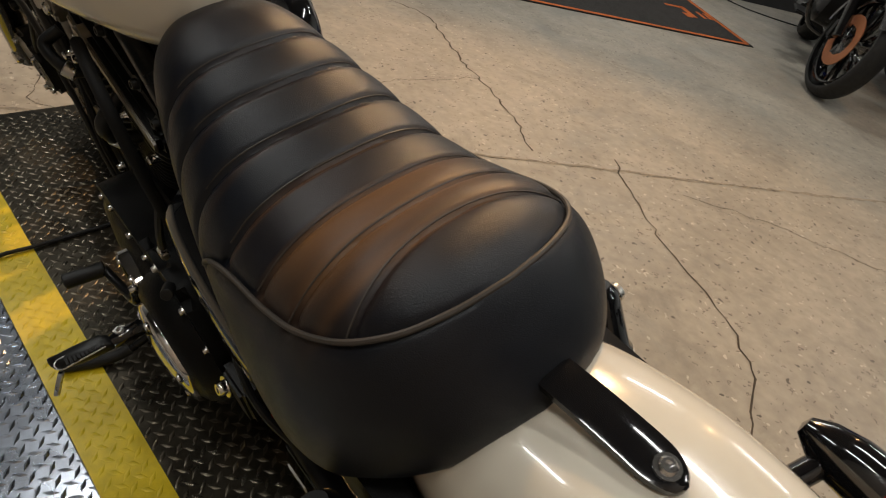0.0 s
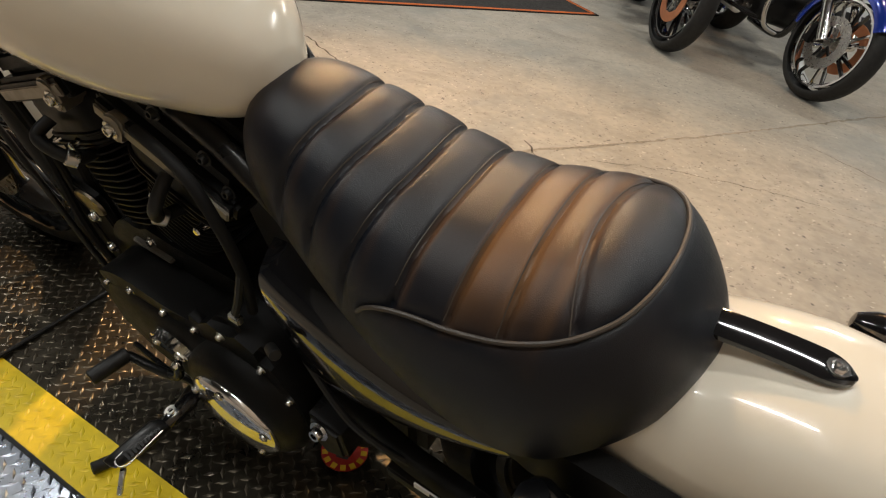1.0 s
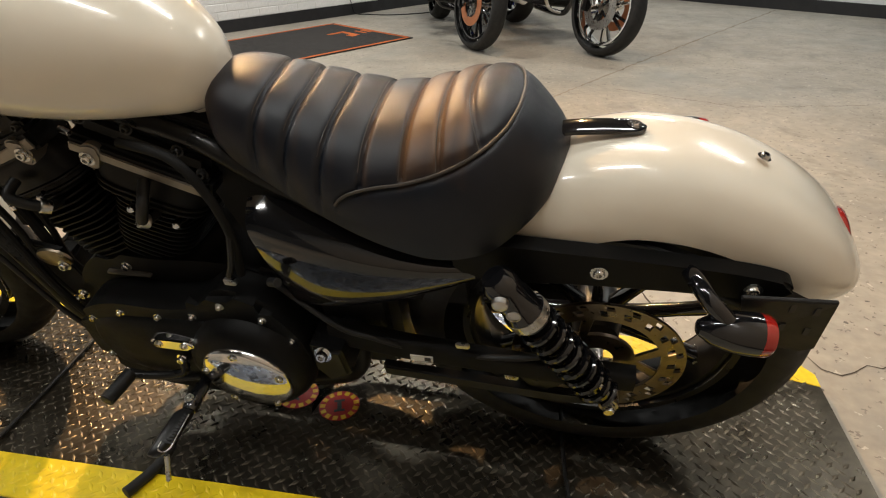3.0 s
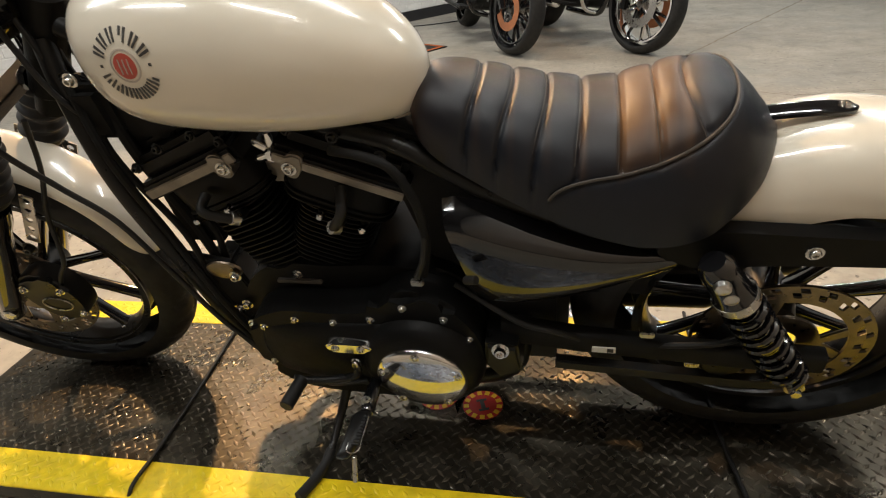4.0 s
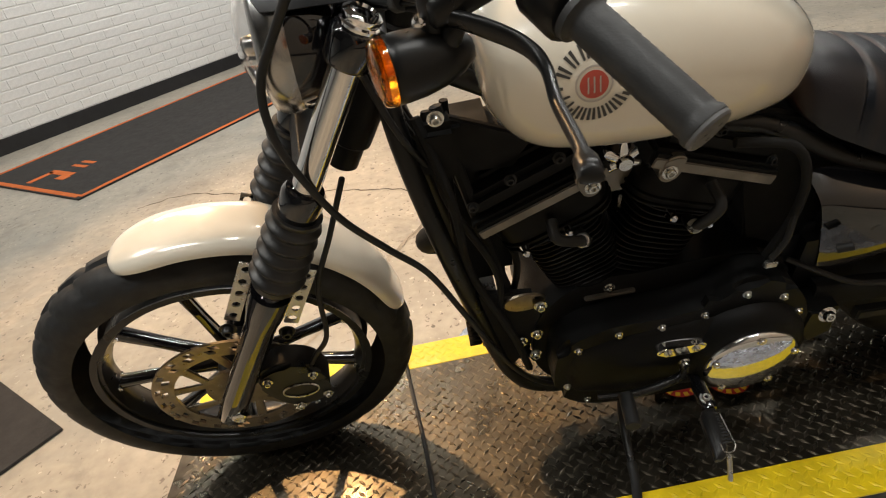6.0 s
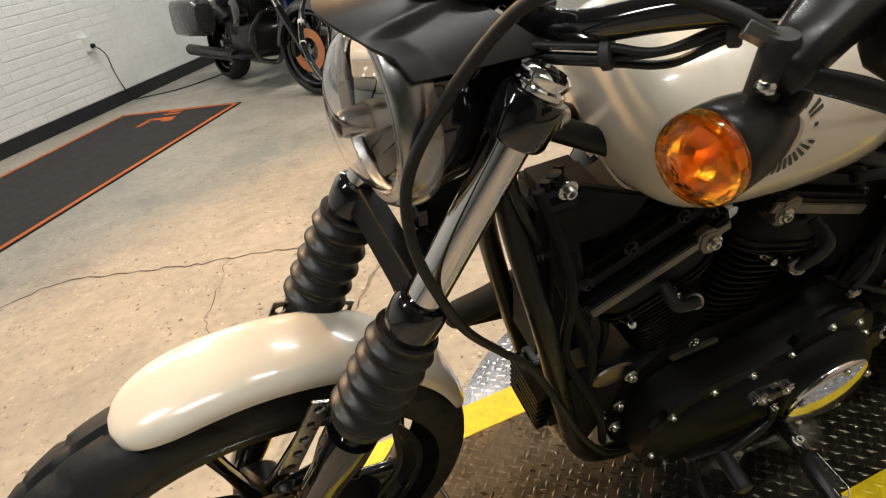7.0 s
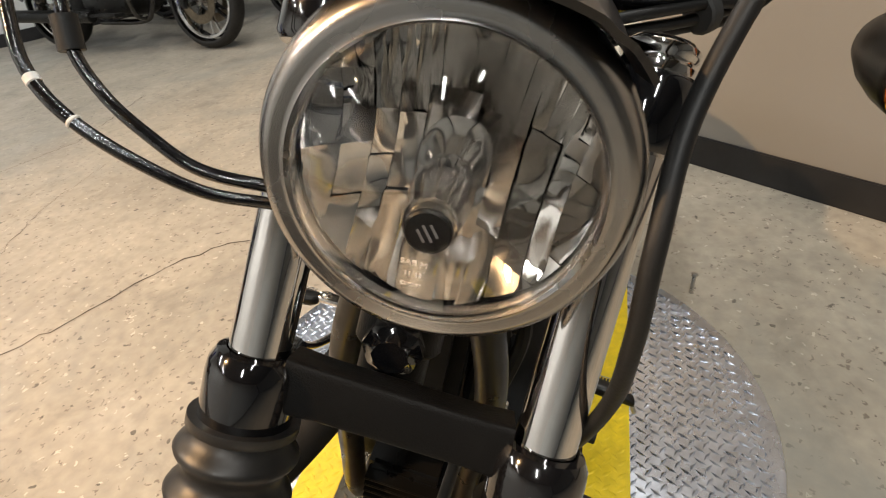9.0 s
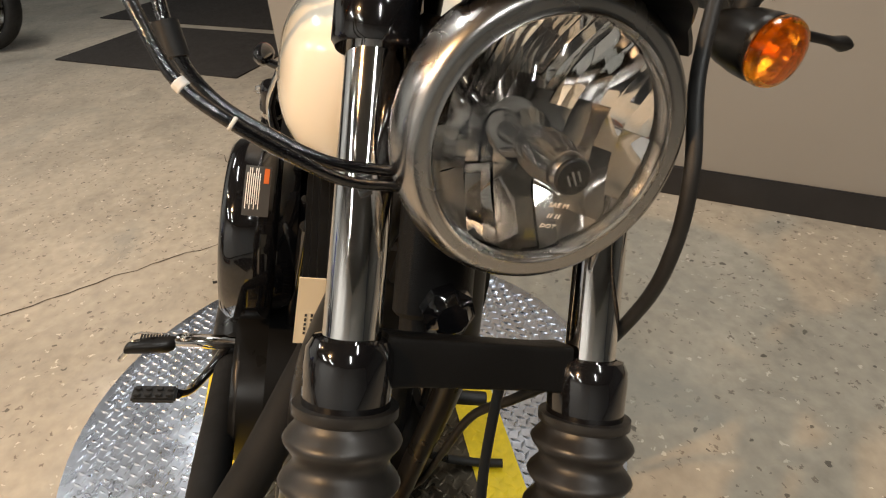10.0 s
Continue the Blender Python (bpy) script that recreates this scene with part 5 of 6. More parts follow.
for lean, name in ((-22.5, "front"), (22.5, "rear")):
    m = Matrix.Translation(BASE) @ Matrix.Rotation(radians(lean), 4, "Y")
    bm = lathe([(0, 0.06), (0.058, 0.06), (0.058, 0.25), (0, 0.25)], Matrix(), 32)
    bm.transform(m)
    barrel = part("cylinder", bm, CYLINDER, bike, "black finned cylinder")
    for k in range(13):
        s = 0.105 + 0.0105 * k
        w = 0.066 + 0.004 * math.sin(k / 12 * math.pi)
        bm = loft([oval(V(0, 0, s + e), X, Y, w * q, 0.080 * q, 4, 28) for e, q in ((-0.0022, 0.975), (-0.0012, 1.0), (0.0012, 1.0), (0.0022, 0.975))])
        bm.transform(m)
        part("fin", bm, CYLINDER, barrel)
    bm = loft([oval(V(0, 0, s), X, Y, 0.088 * k, 0.080 * k, 4.5, 28) for s, k in ((0.232, 0.93), (0.238, 1.0), (0.296, 1.0), (0.303, 0.96))])
    bm.transform(m)
    head = part("cylinder_head", bm, CYLINDER, bike, "black finned cylinder head")
    for k in range(2):
        s = 0.240 + 0.012 * k
        bm = loft([oval(V(0, 0, s + e), X, Y, 0.092 * q, 0.084 * q, 4.5, 28) for e, q in ((-0.003, 0.97), (-0.0015, 1.0), (0.0015, 1.0), (0.003, 0.97))])
        bm.transform(m)
        part("fin", bm, CYLINDER, head)
    bm = box((0, 0, 0.3195), (0.205, 0.176, 0.033), 0.006)
    bm.transform(m)
    rocker = part("rocker_box", bm, WRINKLE, bike, "black rocker box with a bare machined edge")
    for c0, s0, bev in (((0, 0, 0.352), (0.185, 0.150, 0.036), 0.010), ((0, 0, 0.380), (0.135, 0.10, 0.026), 0.010)):
        bm = box(c0, s0, bev)
        bm.transform(m)
        part("rocker_cap", bm, WRINKLE, rocker)
    bm = box((0, -0.0895, 0.3165), (0.196, 0.004, 0.016), 0.0015)
    bm.transform(m)
    part("machined_edge", bm, GREY_STRIP, rocker, "bare machined metal edge strip")
    for px, pz in (((-0.085, 0.36), (-0.02, 0.372), (0.05, 0.366), (0.085, 0.34))):
        bm = bolt((px, -0.076, pz), (0, -1, 0.2), 0.006, 0.008)
        bm.transform(m)
        part("rocker_bolt", bm, DULL, rocker)
    inner = 1 if lean < 0 else -1
    bm = prism(round_outline([(inner * 0.054, 0.330), (inner * 0.074, 0.331), (inner * 0.084, 0.310), (inner * 0.074, 0.291), (inner * 0.057, 0.294)]), -0.094, -0.06, 0.003)
    bm.transform(m)
    lug = part("mount_lug", bm, GREY_STRIP, rocker, "bare metal mounting lug")
    bm = bolt((inner * 0.070, -0.094, 0.308), (0, -1, 0), 0.0075, 0.007)
    bm.transform(m)
    part("lug_bolt", bm, ZINC, lug)
for x, y, z in ((0.063, -0.079, 0.541), (-0.217, -0.083, 0.557), (0.003, -0.083, 0.572), (-0.152, -0.081, 0.580)):
    part("head_bolt", lathe([(0.011, 0), (0.010, 0.005), (0.006, 0.013), (0.006, 0.021), (0.004, 0.023), (0, 0.023)], aim(V(x, y + 0.010, z), (0, -1, 0.05)), 14), CHROME, bike, "chrome head bolt")
for a, b, c in (((-0.178, -0.088, 0.612), (-0.175, -0.115, 0.600), (-0.135, -0.105, 0.578)), ((0.050, -0.088, 0.628), (0.055, -0.118, 0.606), (0.030, -0.108, 0.566))):
    lead = part("plug_lead", tube([a, b, c, V(*c) + V(0.0, 0.03, -0.01)], 0.0085, 10), DULL, bike, "black spark plug lead")
    part("plug_collar", rod(V(*c) + V(-0.004, -0.004, 0.004), V(*c) + V(0.004, 0.006, -0.006), 0.011, 14), STEEL, lead)
# coil bracket between the cylinders, with chrome arms
brk = part("coil_bracket", prism([(-0.092, 0.600), (-0.030, 0.600), (-0.036, 0.648), (-0.085, 0.648)], -0.040, -0.030, 0.002), GREY_STRIP, bike, "bare metal bracket with chrome key switch")
for a in (35, 145, 90, 200, -20):
    d = V(math.cos(radians(a)), 0, math.sin(radians(a)))
    part("chrome_arm", loft([oval(V(-0.062, -0.046, 0.660) + d * s, Y, d.cross(Y), 0.004, w, 3, 10) for s, w in ((0, 0.010), (0.016, 0.007), (0.030, 0.008), (0.036, 0.005))]), CHROME, brk)
part("key_switch", lathe([(0.013, 0), (0.013, 0.012), (0.010, 0.016), (0, 0.016)], aim(V(-0.062, -0.040, 0.660), (0, -1, 0)), 20), CHROME, brk)
part("chrome_slip", box((-0.056, -0.030, 0.545), (0.006, 0.006, 0.075), 0.002), STEEL, bike)

# air cleaner, pushrod covers and exhaust on the right
ac = part("air_cleaner", loft([oval(V(-0.055, y, 0.577), X, Z, 0.118 * k, 0.122 * k, 2.2, 56) for y, k in ((0.095, 0.80), (0.105, 0.86), (0.118, 0.88), (0.122, 0.97), (0.128, 1.0), (0.165, 1.0), (0.176, 0.97), (0.184, 0.90), (0.188, 0.70), (0.190, 0.40))]), GLOSS, bike, "round gloss black air cleaner", smooth=40)


def cleaner_skin(a, y, lift):
    c, s = math.cos(radians(a)), math.sin(radians(a))
    return V(-0.055 + (0.118 + lift) * math.copysign(abs(c) ** (2 / 2.2), c), y, 0.577 + (0.122 + lift) * math.copysign(abs(s) ** (2 / 2.2), s))


def cleaner_patch(a0, a1, y0, y1, lift):
    return thicken(sheet([[cleaner_skin(a0 + (a1 - a0) * k / 8, y, lift) for y in (y0, (y0 + y1) / 2, y1)] for k in range(9)]), 0.0002)


part("warning_label", cleaner_patch(108, 142, 0.131, 0.161, 0.0006), INK, ac, "black label with fine white print")
for k in range(7):
    part("print_bar", cleaner_patch(110 if k % 3 else 114, 138 - 3 * (k % 2), 0.143 + 0.0024 * k, 0.1440 + 0.0024 * k, 0.0012), WHITE, ac)
part("print_bar", cleaner_patch(110, 121, 0.133, 0.139, 0.0012), ORANGE, ac, "orange print block")
for x in (-0.13, -0.09, -0.03, 0.02):
    part("pushrod_cover", rod((-0.06 + (x + 0.06) * 0.5, 0.09, 0.42), (x * 1.6 + 0.04, 0.085, 0.66), 0.010, 14), GLOSS, bike)
part("cam_cover", prism(round_outline([(-0.19, 0.39), (-0.06, 0.44), (0.09, 0.41), (0.17, 0.30), (0.10, 0.20), (-0.12, 0.20), (-0.20, 0.28)]), 0.165, 0.11, 0.010), SATIN, bike, "black cam cover")
HEADER_FRONT = [(-0.215, 0.05, 0.54), (-0.275, 0.080, 0.505), (-0.330, 0.118, 0.44), (-0.370, 0.155, 0.385), (-0.350, 0.174, 0.355), (-0.24, 0.178, 0.325), (-0.10, 0.180, 0.28), (0.06, 0.185, 0.215), (0.17, 0.188, 0.150), (0.30, 0.188, 0.130)]
HEADER_REAR = [(0.095, 0.05, 0.53), (0.14, 0.11, 0.51), (0.165, 0.165, 0.44), (0.180, 0.185, 0.36), (0.22, 0.185, 0.285), (0.35, 0.185, 0.245)]
for pts, x0, z0 in ((HEADER_FRONT, 0.12, 0.126), (HEADER_REAR, 0.25, 0.236)):
    part("exhaust_header", tube(pts, 0.025, 14), HOSE, bike, "black exhaust header")
    part("muffler", lathe([(0, 0), (0.026, 0), (0.044, 0.05), (0.048, 0.12), (0.048, 0.54), (0.042, 0.56), (0.034, 0.56), (0.034, 0.52)], aim(V(x0, 0.188, z0), (1, 0, 0.03)), 32), SATIN, bike, "black slash muffler")

# frame tubes
for side in (-1, 1):
    y = 0.075 * side
    part("frame_downtube", tube([(-0.372, 0.02 * side, 0.845), (-0.362, 0.05 * side, 0.74), (-0.338, y, 0.60), (-0.300, y, 0.40), (-0.262, y, 0.235), (-0.20, y, 0.155), (-0.05, y, 0.135), (0.20, y, 0.140), (0.29, y, 0.20), (0.30, y, 0.34)], 0.0155, 14), SATIN, bike, "black frame tube")
    part("frame_rail", tube([(-0.33, 0.02 * side, 0.86), (-0.1, 0.04 * side, 0.735), (0.12, 0.06 * side, 0.690), (0.26, 0.07 * side, 0.61), (0.42, 0.09 * side, 0.56), (0.60, 0.10 * side, 0.555)], 0.014, 12), SATIN, bike)
part("steering_head", rod(HEAD + RAKE * 0.01 + V(0.0, 0, 0), HEAD + RAKE * 0.19, 0.030, 24), WRINKLE, bike, "black steering head")
# hoses and harness down the front of the frame
for dy, dx, r, w in ((-0.088, 0.020, 0.007, 0.012), (-0.070, 0.034, 0.006, -0.010), (-0.058, 0.048, 0.009, 0.006), (-0.04, 0.06, 0.006, -0.014)):
    part("wiring_hose", tube([(-0.36 + dx, dy * 0.6, 0.80), (-0.345 + dx + w, dy, 0.68), (-0.315 + dx * 1.2 - w, dy + w, 0.52), (-0.285 + dx + w, dy - 0.01, 0.38), (-0.245 + dx, dy - 0.005, 0.25)], r, 8), HOSE, bike)
part("regulator", box((-0.285, 0.0, 0.33), (0.05, 0.10, 0.11), 0.008, Matrix()), SATIN, bike, "black finned regulator")
for k in range(7):
    part("regulator_fin", box((-0.315, 0.0, 0.288 + 0.014 * k), (0.022, 0.095, 0.004), 0.001), SATIN, bike)
part("horn_box", box((-0.315, -0.045, 0.745), (0.06, 0.05, 0.09), 0.012), HOSE, bike)
part("oil_filter", lathe([(0, 0), (0.034, 0), (0.038, 0.005), (0.038, 0.065), (0, 0.07)], aim(V(-0.215, -0.02, 0.24), (-1, 0, 0.1)), 28), GLOSS, bike)
for x, y, z in ((-0.315, -0.062, 0.803), (-0.277, -0.045, 0.640), (-0.173, -0.05, 0.687), (-0.213, -0.092, 0.300), (-0.208, -0.086, 0.352), (-0.20, -0.088, 0.43), (-0.235, -0.08, 0.33)):
    part("mount_bolt", bolt((x, y - 0.006, z), (0, -1, 0), 0.0075, 0.009), ZINC, bike)
part("engine_mount", prism([(-0.30, 0.47), (-0.21, 0.45), (-0.19, 0.36), (-0.25, 0.25), (-0.29, 0.27)], -0.082, -0.07, 0.003), HOSE, bike)
part("mount_medallion", lathe([(0.030, 0), (0.028, 0.004), (0, 0.006)], aim(V(-0.225, -0.083, 0.435), (0, -1, 0)) @ Matrix.Diagonal((1.2, 0.7, 1, 1)), 28), ROTOR, bike)
part("engine_mount", prism([(-0.32, 0.80), (-0.19, 0.735), (-0.22, 0.69), (-0.33, 0.70)], -0.05, -0.04, 0.003), HOSE, bike)
part("breather_pipe", tube([(0.06, -0.105, 0.705), (0.135, -0.115, 0.690), (0.168, -0.118, 0.63), (0.172, -0.115, 0.55), (0.155, -0.11, 0.47)], 0.0068, 12), HOSE, bike, "black breather hose")
part("breather_pipe", tube([(0.172, -0.118, 0.56), (0.165, -0.128, 0.52), (0.150, -0.13, 0.485)], 0.005, 8), DULL, bike)
part("cable_clip", box((0.150, -0.132, 0.476), (0.020, 0.010, 0.012), 0.002), STEEL, bike)

# oil tank cover
COVER = [(0.196, 0.434, 0.602), (0.225, 0.430, 0.606), (0.30, 0.432, 0.590), (0.39, 0.457, 0.566), (0.46, 0.484, 0.551), (0.51, 0.504, 0.542), (0.526, 0.510, 0.538)]
rows = []
for i in range(33):
    t = i / 32
    row = []
    for k in range(21):
        q = k / 20
        x = 0.197 + 0.327 * t + 0.045 * (1 - t) ** 2 * (1 - q)
        zb, zt = smooth_table(COVER, x)
        z = zb + (zt - zb) * q
        bulge = (1 - (0.35 if q < 0.5 else 1.0) * abs(2 * q - 1) ** 3.0) * math.sin(math.pi * min(1, 0.10 + t * 0.86)) ** 0.5
        row.append(V(x, -0.108 - 0.030 * bulge + 0.030 * max(0.0, (q - 0.80) / 0.20) ** 2, z))
    rows.append(row)
part("side_cover", thicken(sheet(rows), 0.006), GLOSS, bike, "gloss black oil tank side cover", smooth=60)
# battery box carried low, then dark blocks added to shut out bright gaps
part("battery_box", box((0.385, 0.03, 0.48), (0.27, 0.20, 0.20), 0.02), HOSE, bike)
part("seat_gap_block", prism([(0.09, 0.72), (0.26, 0.66), (0.30, 0.58), (0.28, 0.42), (0.16, 0.42), (0.13, 0.56)], -0.05, 0.05, 0.006), HOSE, bike)
part("front_gap_block", box((-0.275, 0.01, 0.60), (0.09, 0.10, 0.30), 0.015, Matrix()), HOSE, bike, "dull black block added to darken the gap behind the downtubes")
part("lower_gap_block", box((0.305, 0.0, 0.33), (0.15, 0.15, 0.26), 0.02), DULL, bike)
part("cover_knob", rod((0.232, -0.150, 0.505), (0.250, -0.158, 0.515), 0.007, 12), DULL, bike)

# rear fender and struts
fender(FENDER_C, 132, 33, lambda t: float(np.interp(t, [0, 0.375, 0.65, 0.92, 1], [0.360, 0.363, 0.350, 0.343, 0.341])), lambda t: 0.098, lambda t: 0.105 - 0.03 * t, "rear_fender", Matrix(), 0.62, 0.50, 0.24, n=2.7)
part("fender_bolt", bolt((0.866, -0.008, 0.657), (0.33, 0, 0.94), 0.0058, 0.006), CHROME, bike)
rows = []
for i in range(31):
    a = radians(150 - 107 * i / 30)
    d = V(math.cos(a), 0, math.sin(a))
    rows.append([FENDER_C + d * (0.334 - 0.02 * abs(k)) + V(0, 0.078 * k, 0) for k in (-1, -0.8, 0, 0.8, 1)])
part("inner_fender", thicken(sheet(rows), 0.003), DULL, bike, "dull black inner fender")
for side in (-1, 1):
    bm = prism(round_outline([(0.492, 0.562), (0.53, 0.585), (0.66, 0.582), (0.82, 0.572), (0.895, 0.560), (0.910, 0.545), (0.89, 0.528), (0.80, 0.530), (0.66, 0.528), (0.54, 0.520), (0.505, 0.535)]), -0.124, -0.100, 0.005)
    if side > 0:
        bm.transform(Matrix.Diagonal((1, -1, 1, 1)))
    strut = part("fender_strut", bm, WRINKLE, bike, "black fender strut cover")
    for x, y, z in ((0.684, 0.1245, 0.554), (0.865, 0.1245, 0.546)):
        part("strut_bolt", bolt((x, y * side, z), (0, side, 0), 0.0075, 0.006), ZINC, strut)
    # shock absorber
    top, low = V(0.567, 0.160 * side, 0.551), V(0.727, 0.132 * side, 0.275)
    d = (low - top).normalized()
    L = (low - top).length
    shock = part("shock_absorber", lathe([(0, -0.024), (0.016, -0.024), (0.023, -0.016), (0.0245, 0.0), (0.0260, 0.045), (0.0295, 0.050), (0.0295, 0.056), (0.0265, 0.060), (0.0265, 0.075), (0.020, 0.078), (0.020, 0.20), (0.014, 0.205), (0.014, L - 0.02), (0.016, L), (0.01, L + 0.015), (0, L + 0.016)], aim(top, d), 28), GLOSS, bike, "black coil-over rear shock absorber")
    part("preload_ring", lathe([(0.0270, 0.052), (0.0302, 0.052), (0.0302, 0.068), (0.0270, 0.068)], aim(top, d), 32, closed=True), STEEL, shock, "bare metal preload ring")
    part("eye_bolt", lathe([(0.0, 0.010), (0.006, 0.010), (0.010, 0.007), (0.011, 0), (0, 0)], aim(top + V(0, side * 0.025, 0), (0, side, 0)), 20), ZINC, shock)
    part("shock_badge", lathe([(0.0095, 0), (0.0095, 0.0015), (0.0075, 0.002), (0.0075, 0.0008), (0, 0.0008)], aim(top + d * 0.032 + V(0, side * 0.0256, 0), (0, side, 0)), 24), STEEL, shock)
    turns = 8.5
    helix = []
    um = aim(top, d)
    for k in range(int(turns * 14) + 1):
        a = 2 * math.pi * k / 14
        helix.append(um @ V(0.0268 * math.cos(a), 0.0268 * math.sin(a), 0.082 + (L - 0.115) * k / (turns * 14)))
    part("coil_spring", tube(helix, 0.0052, 8, 1), GLOSS, shock, "gloss black coil spring")
    part("lower_eye", lathe([(0.006, -0.012), (0.015, -0.012), (0.016, 0), (0.015, 0.012), (0.006, 0.012)], aim(low, (0, side, 0)), 24, closed=True), STEEL, shock)
    part("lower_bolt", lathe([(0, 0.018), (0.008, 0.018), (0.010, 0.012), (0.010, -0.01), (0, -0.01)], aim(low + V(0, side * 0.006, 0), (0, side, 0)), 6), ZINC, shock)
    # swingarm
    part("swingarm", loft([oval(V(x, y * side, z), Y, Z, 0.014, h, 4, 20) for x, y, z, h in ((0.27, 0.10, 0.335, 0.028), (0.40, 0.115, 0.335, 0.024), (0.60, 0.120, 0.325, 0.022), (0.69, 0.118, 0.320, 0.026), (0.76, 0.118, 0.320, 0.022))]), HOSE, bike, "black swingarm")
    # rear signal
    c = V(0.840, -0.178, 0.530) if side < 0 else V(0.804, 0.194, 0.556)
    sm = aim(c, (1, -0.06 * side, -0.14 if side < 0 else -0.04)) @ Matrix.Scale(0.76, 4)
    sig = part("rear_signal", lathe([(0.0, -0.058), (0.012, -0.055), (0.025, -0.035), (0.033, -0.005), (0.035, 0.025), (0.0345, 0.034), (0, 0.034)], sm, 32), GLOSS, bike, "gloss black rear signal with a red lens")
    part("lens", lathe([(0.0348, 0.0335), (0.034, 0.046), (0.031, 0.052), (0.02, 0.055), (0, 0.056)], sm, 32), RED_LENS, sig, "red lens")
    stalk = [(-0.050, 0.066, 0.030), (-0.046, 0.040, 0.040), (-0.030, 0.010, 0.034), (-0.006, 0, 0.012)] if side < 0 else [(-0.030, -0.078, -0.030), (-0.026, -0.050, -0.016), (-0.018, -0.022, -0.010), (-0.010, 0, -0.004)]
    part("stalk", tube([c + V(*p) for p in stalk], 0.0112, 12), GLOSS, sig, "gloss black signal stalk")
part("rear_axle", rod(AXLE_R + V(0, -0.145, 0), AXLE_R + V(0, 0.145, 0), 0.011, 16), STEEL, bike)
part("axle_nut", lathe([(0, 0.012), (0.011, 0.012), (0.015, 0.008), (0.015, 0), (0, 0)], aim(AXLE_R + V(0.0, -0.135, 0), (0, -1, 0)), 6), ZINC, bike)
part("rear_caliper", prism(round_outline([(0.60, 0.335), (0.635, 0.365), (0.665, 0.33), (0.655, 0.275), (0.61, 0.26), (0.585, 0.29)]), -0.122, -0.07, 0.008), SATIN, bike, "black rear brake caliper")
CORNERS = [V(0.845, -0.150, 0.560), V(0.950, -0.142, 0.556), V(0.968, -0.117, 0.440), V(0.955, -0.112, 0.425), V(0.880, -0.108, 0.430)]
bm = bmesh.new()
bm.faces.new([bm.verts.new(p) for p in CORNERS])
plate = part("plate_bracket", thicken(bm, 0.003), DULL, bike, "dull black licence plate bracket", smooth=0)
for u, v in ((0.55, 0.12), (0.82, 0.16), (0.50, 0.55), (0.80, 0.60)):
    at = CORNERS[0].lerp(CORNERS[1], u).lerp(CORNERS[4].lerp(CORNERS[2], u), v)
    part("slot", box(at + V(0, -0.0035, 0), (0.006, 0.002, 0.014), 0), INK, plate)
part("bracket_lip", rod(CORNERS[0], CORNERS[1], 0.003, 8), DULL, plate)
part("plate_arm", rod((0.80, -0.095, 0.52), (0.93, -0.118, 0.49), 0.010, 12), DULL, bike)
TAIL = V(math.cos(radians(43)), 0, math.sin(radians(43)))
tail = part("tail_lamp", lathe([(0.033, -0.012), (0.033, 0.004), (0.030, 0.006), (0, 0.006)], aim(FENDER_C + TAIL * 0.326, (0.92, 0, 0.40)), 32), GLOSS, bike, "tail lamp with a black rim and a red lens")
part("lens", lathe([(0.030, 0.005), (0.028, 0.011), (0.023, 0.015), (0.012, 0.017), (0, 0.0175)], aim(FENDER_C + TAIL * 0.326, (0.92, 0, 0.40)), 32), RED_LENS, tail, "red lens")
# belt guard, lower rod, brackets and the rear brake hose
part("belt_guard", prism([(0.36, 0.285), (0.66, 0.262), (0.72, 0.272), (0.72, 0.250), (0.66, 0.240), (0.36, 0.262)], -0.128, -0.112, 0.003), DULL, bike, "black lower chain guard")
part("brake_hose", tube([(0.20, -0.10, 0.44), (0.30, -0.13, 0.39), (0.36, -0.135, 0.375), (0.42, -0.12, 0.335), (0.50, -0.125, 0.340), (0.60, -0.13, 0.36), (0.65, -0.11, 0.36)], 0.005, 8), DULL, bike, "black brake hose")
part("hose_tag", box((0.436, -0.1425, 0.345), (0.036, 0.002, 0.013), 0, Matrix()), WHITE, bike, "small white tag on the hose")
part("tag_print", box((0.446, -0.1438, 0.345), (0.010, 0.0006, 0.009), 0), INK, bike)
for x, z in ((0.520, 0.33), (0.50, 0.37), (0.575, 0.30), (0.615, 0.32)):
    part("hose_clamp", box((x, -0.128, z), (0.022, 0.006, 0.012), 0.002, Matrix()), STEEL, bike)
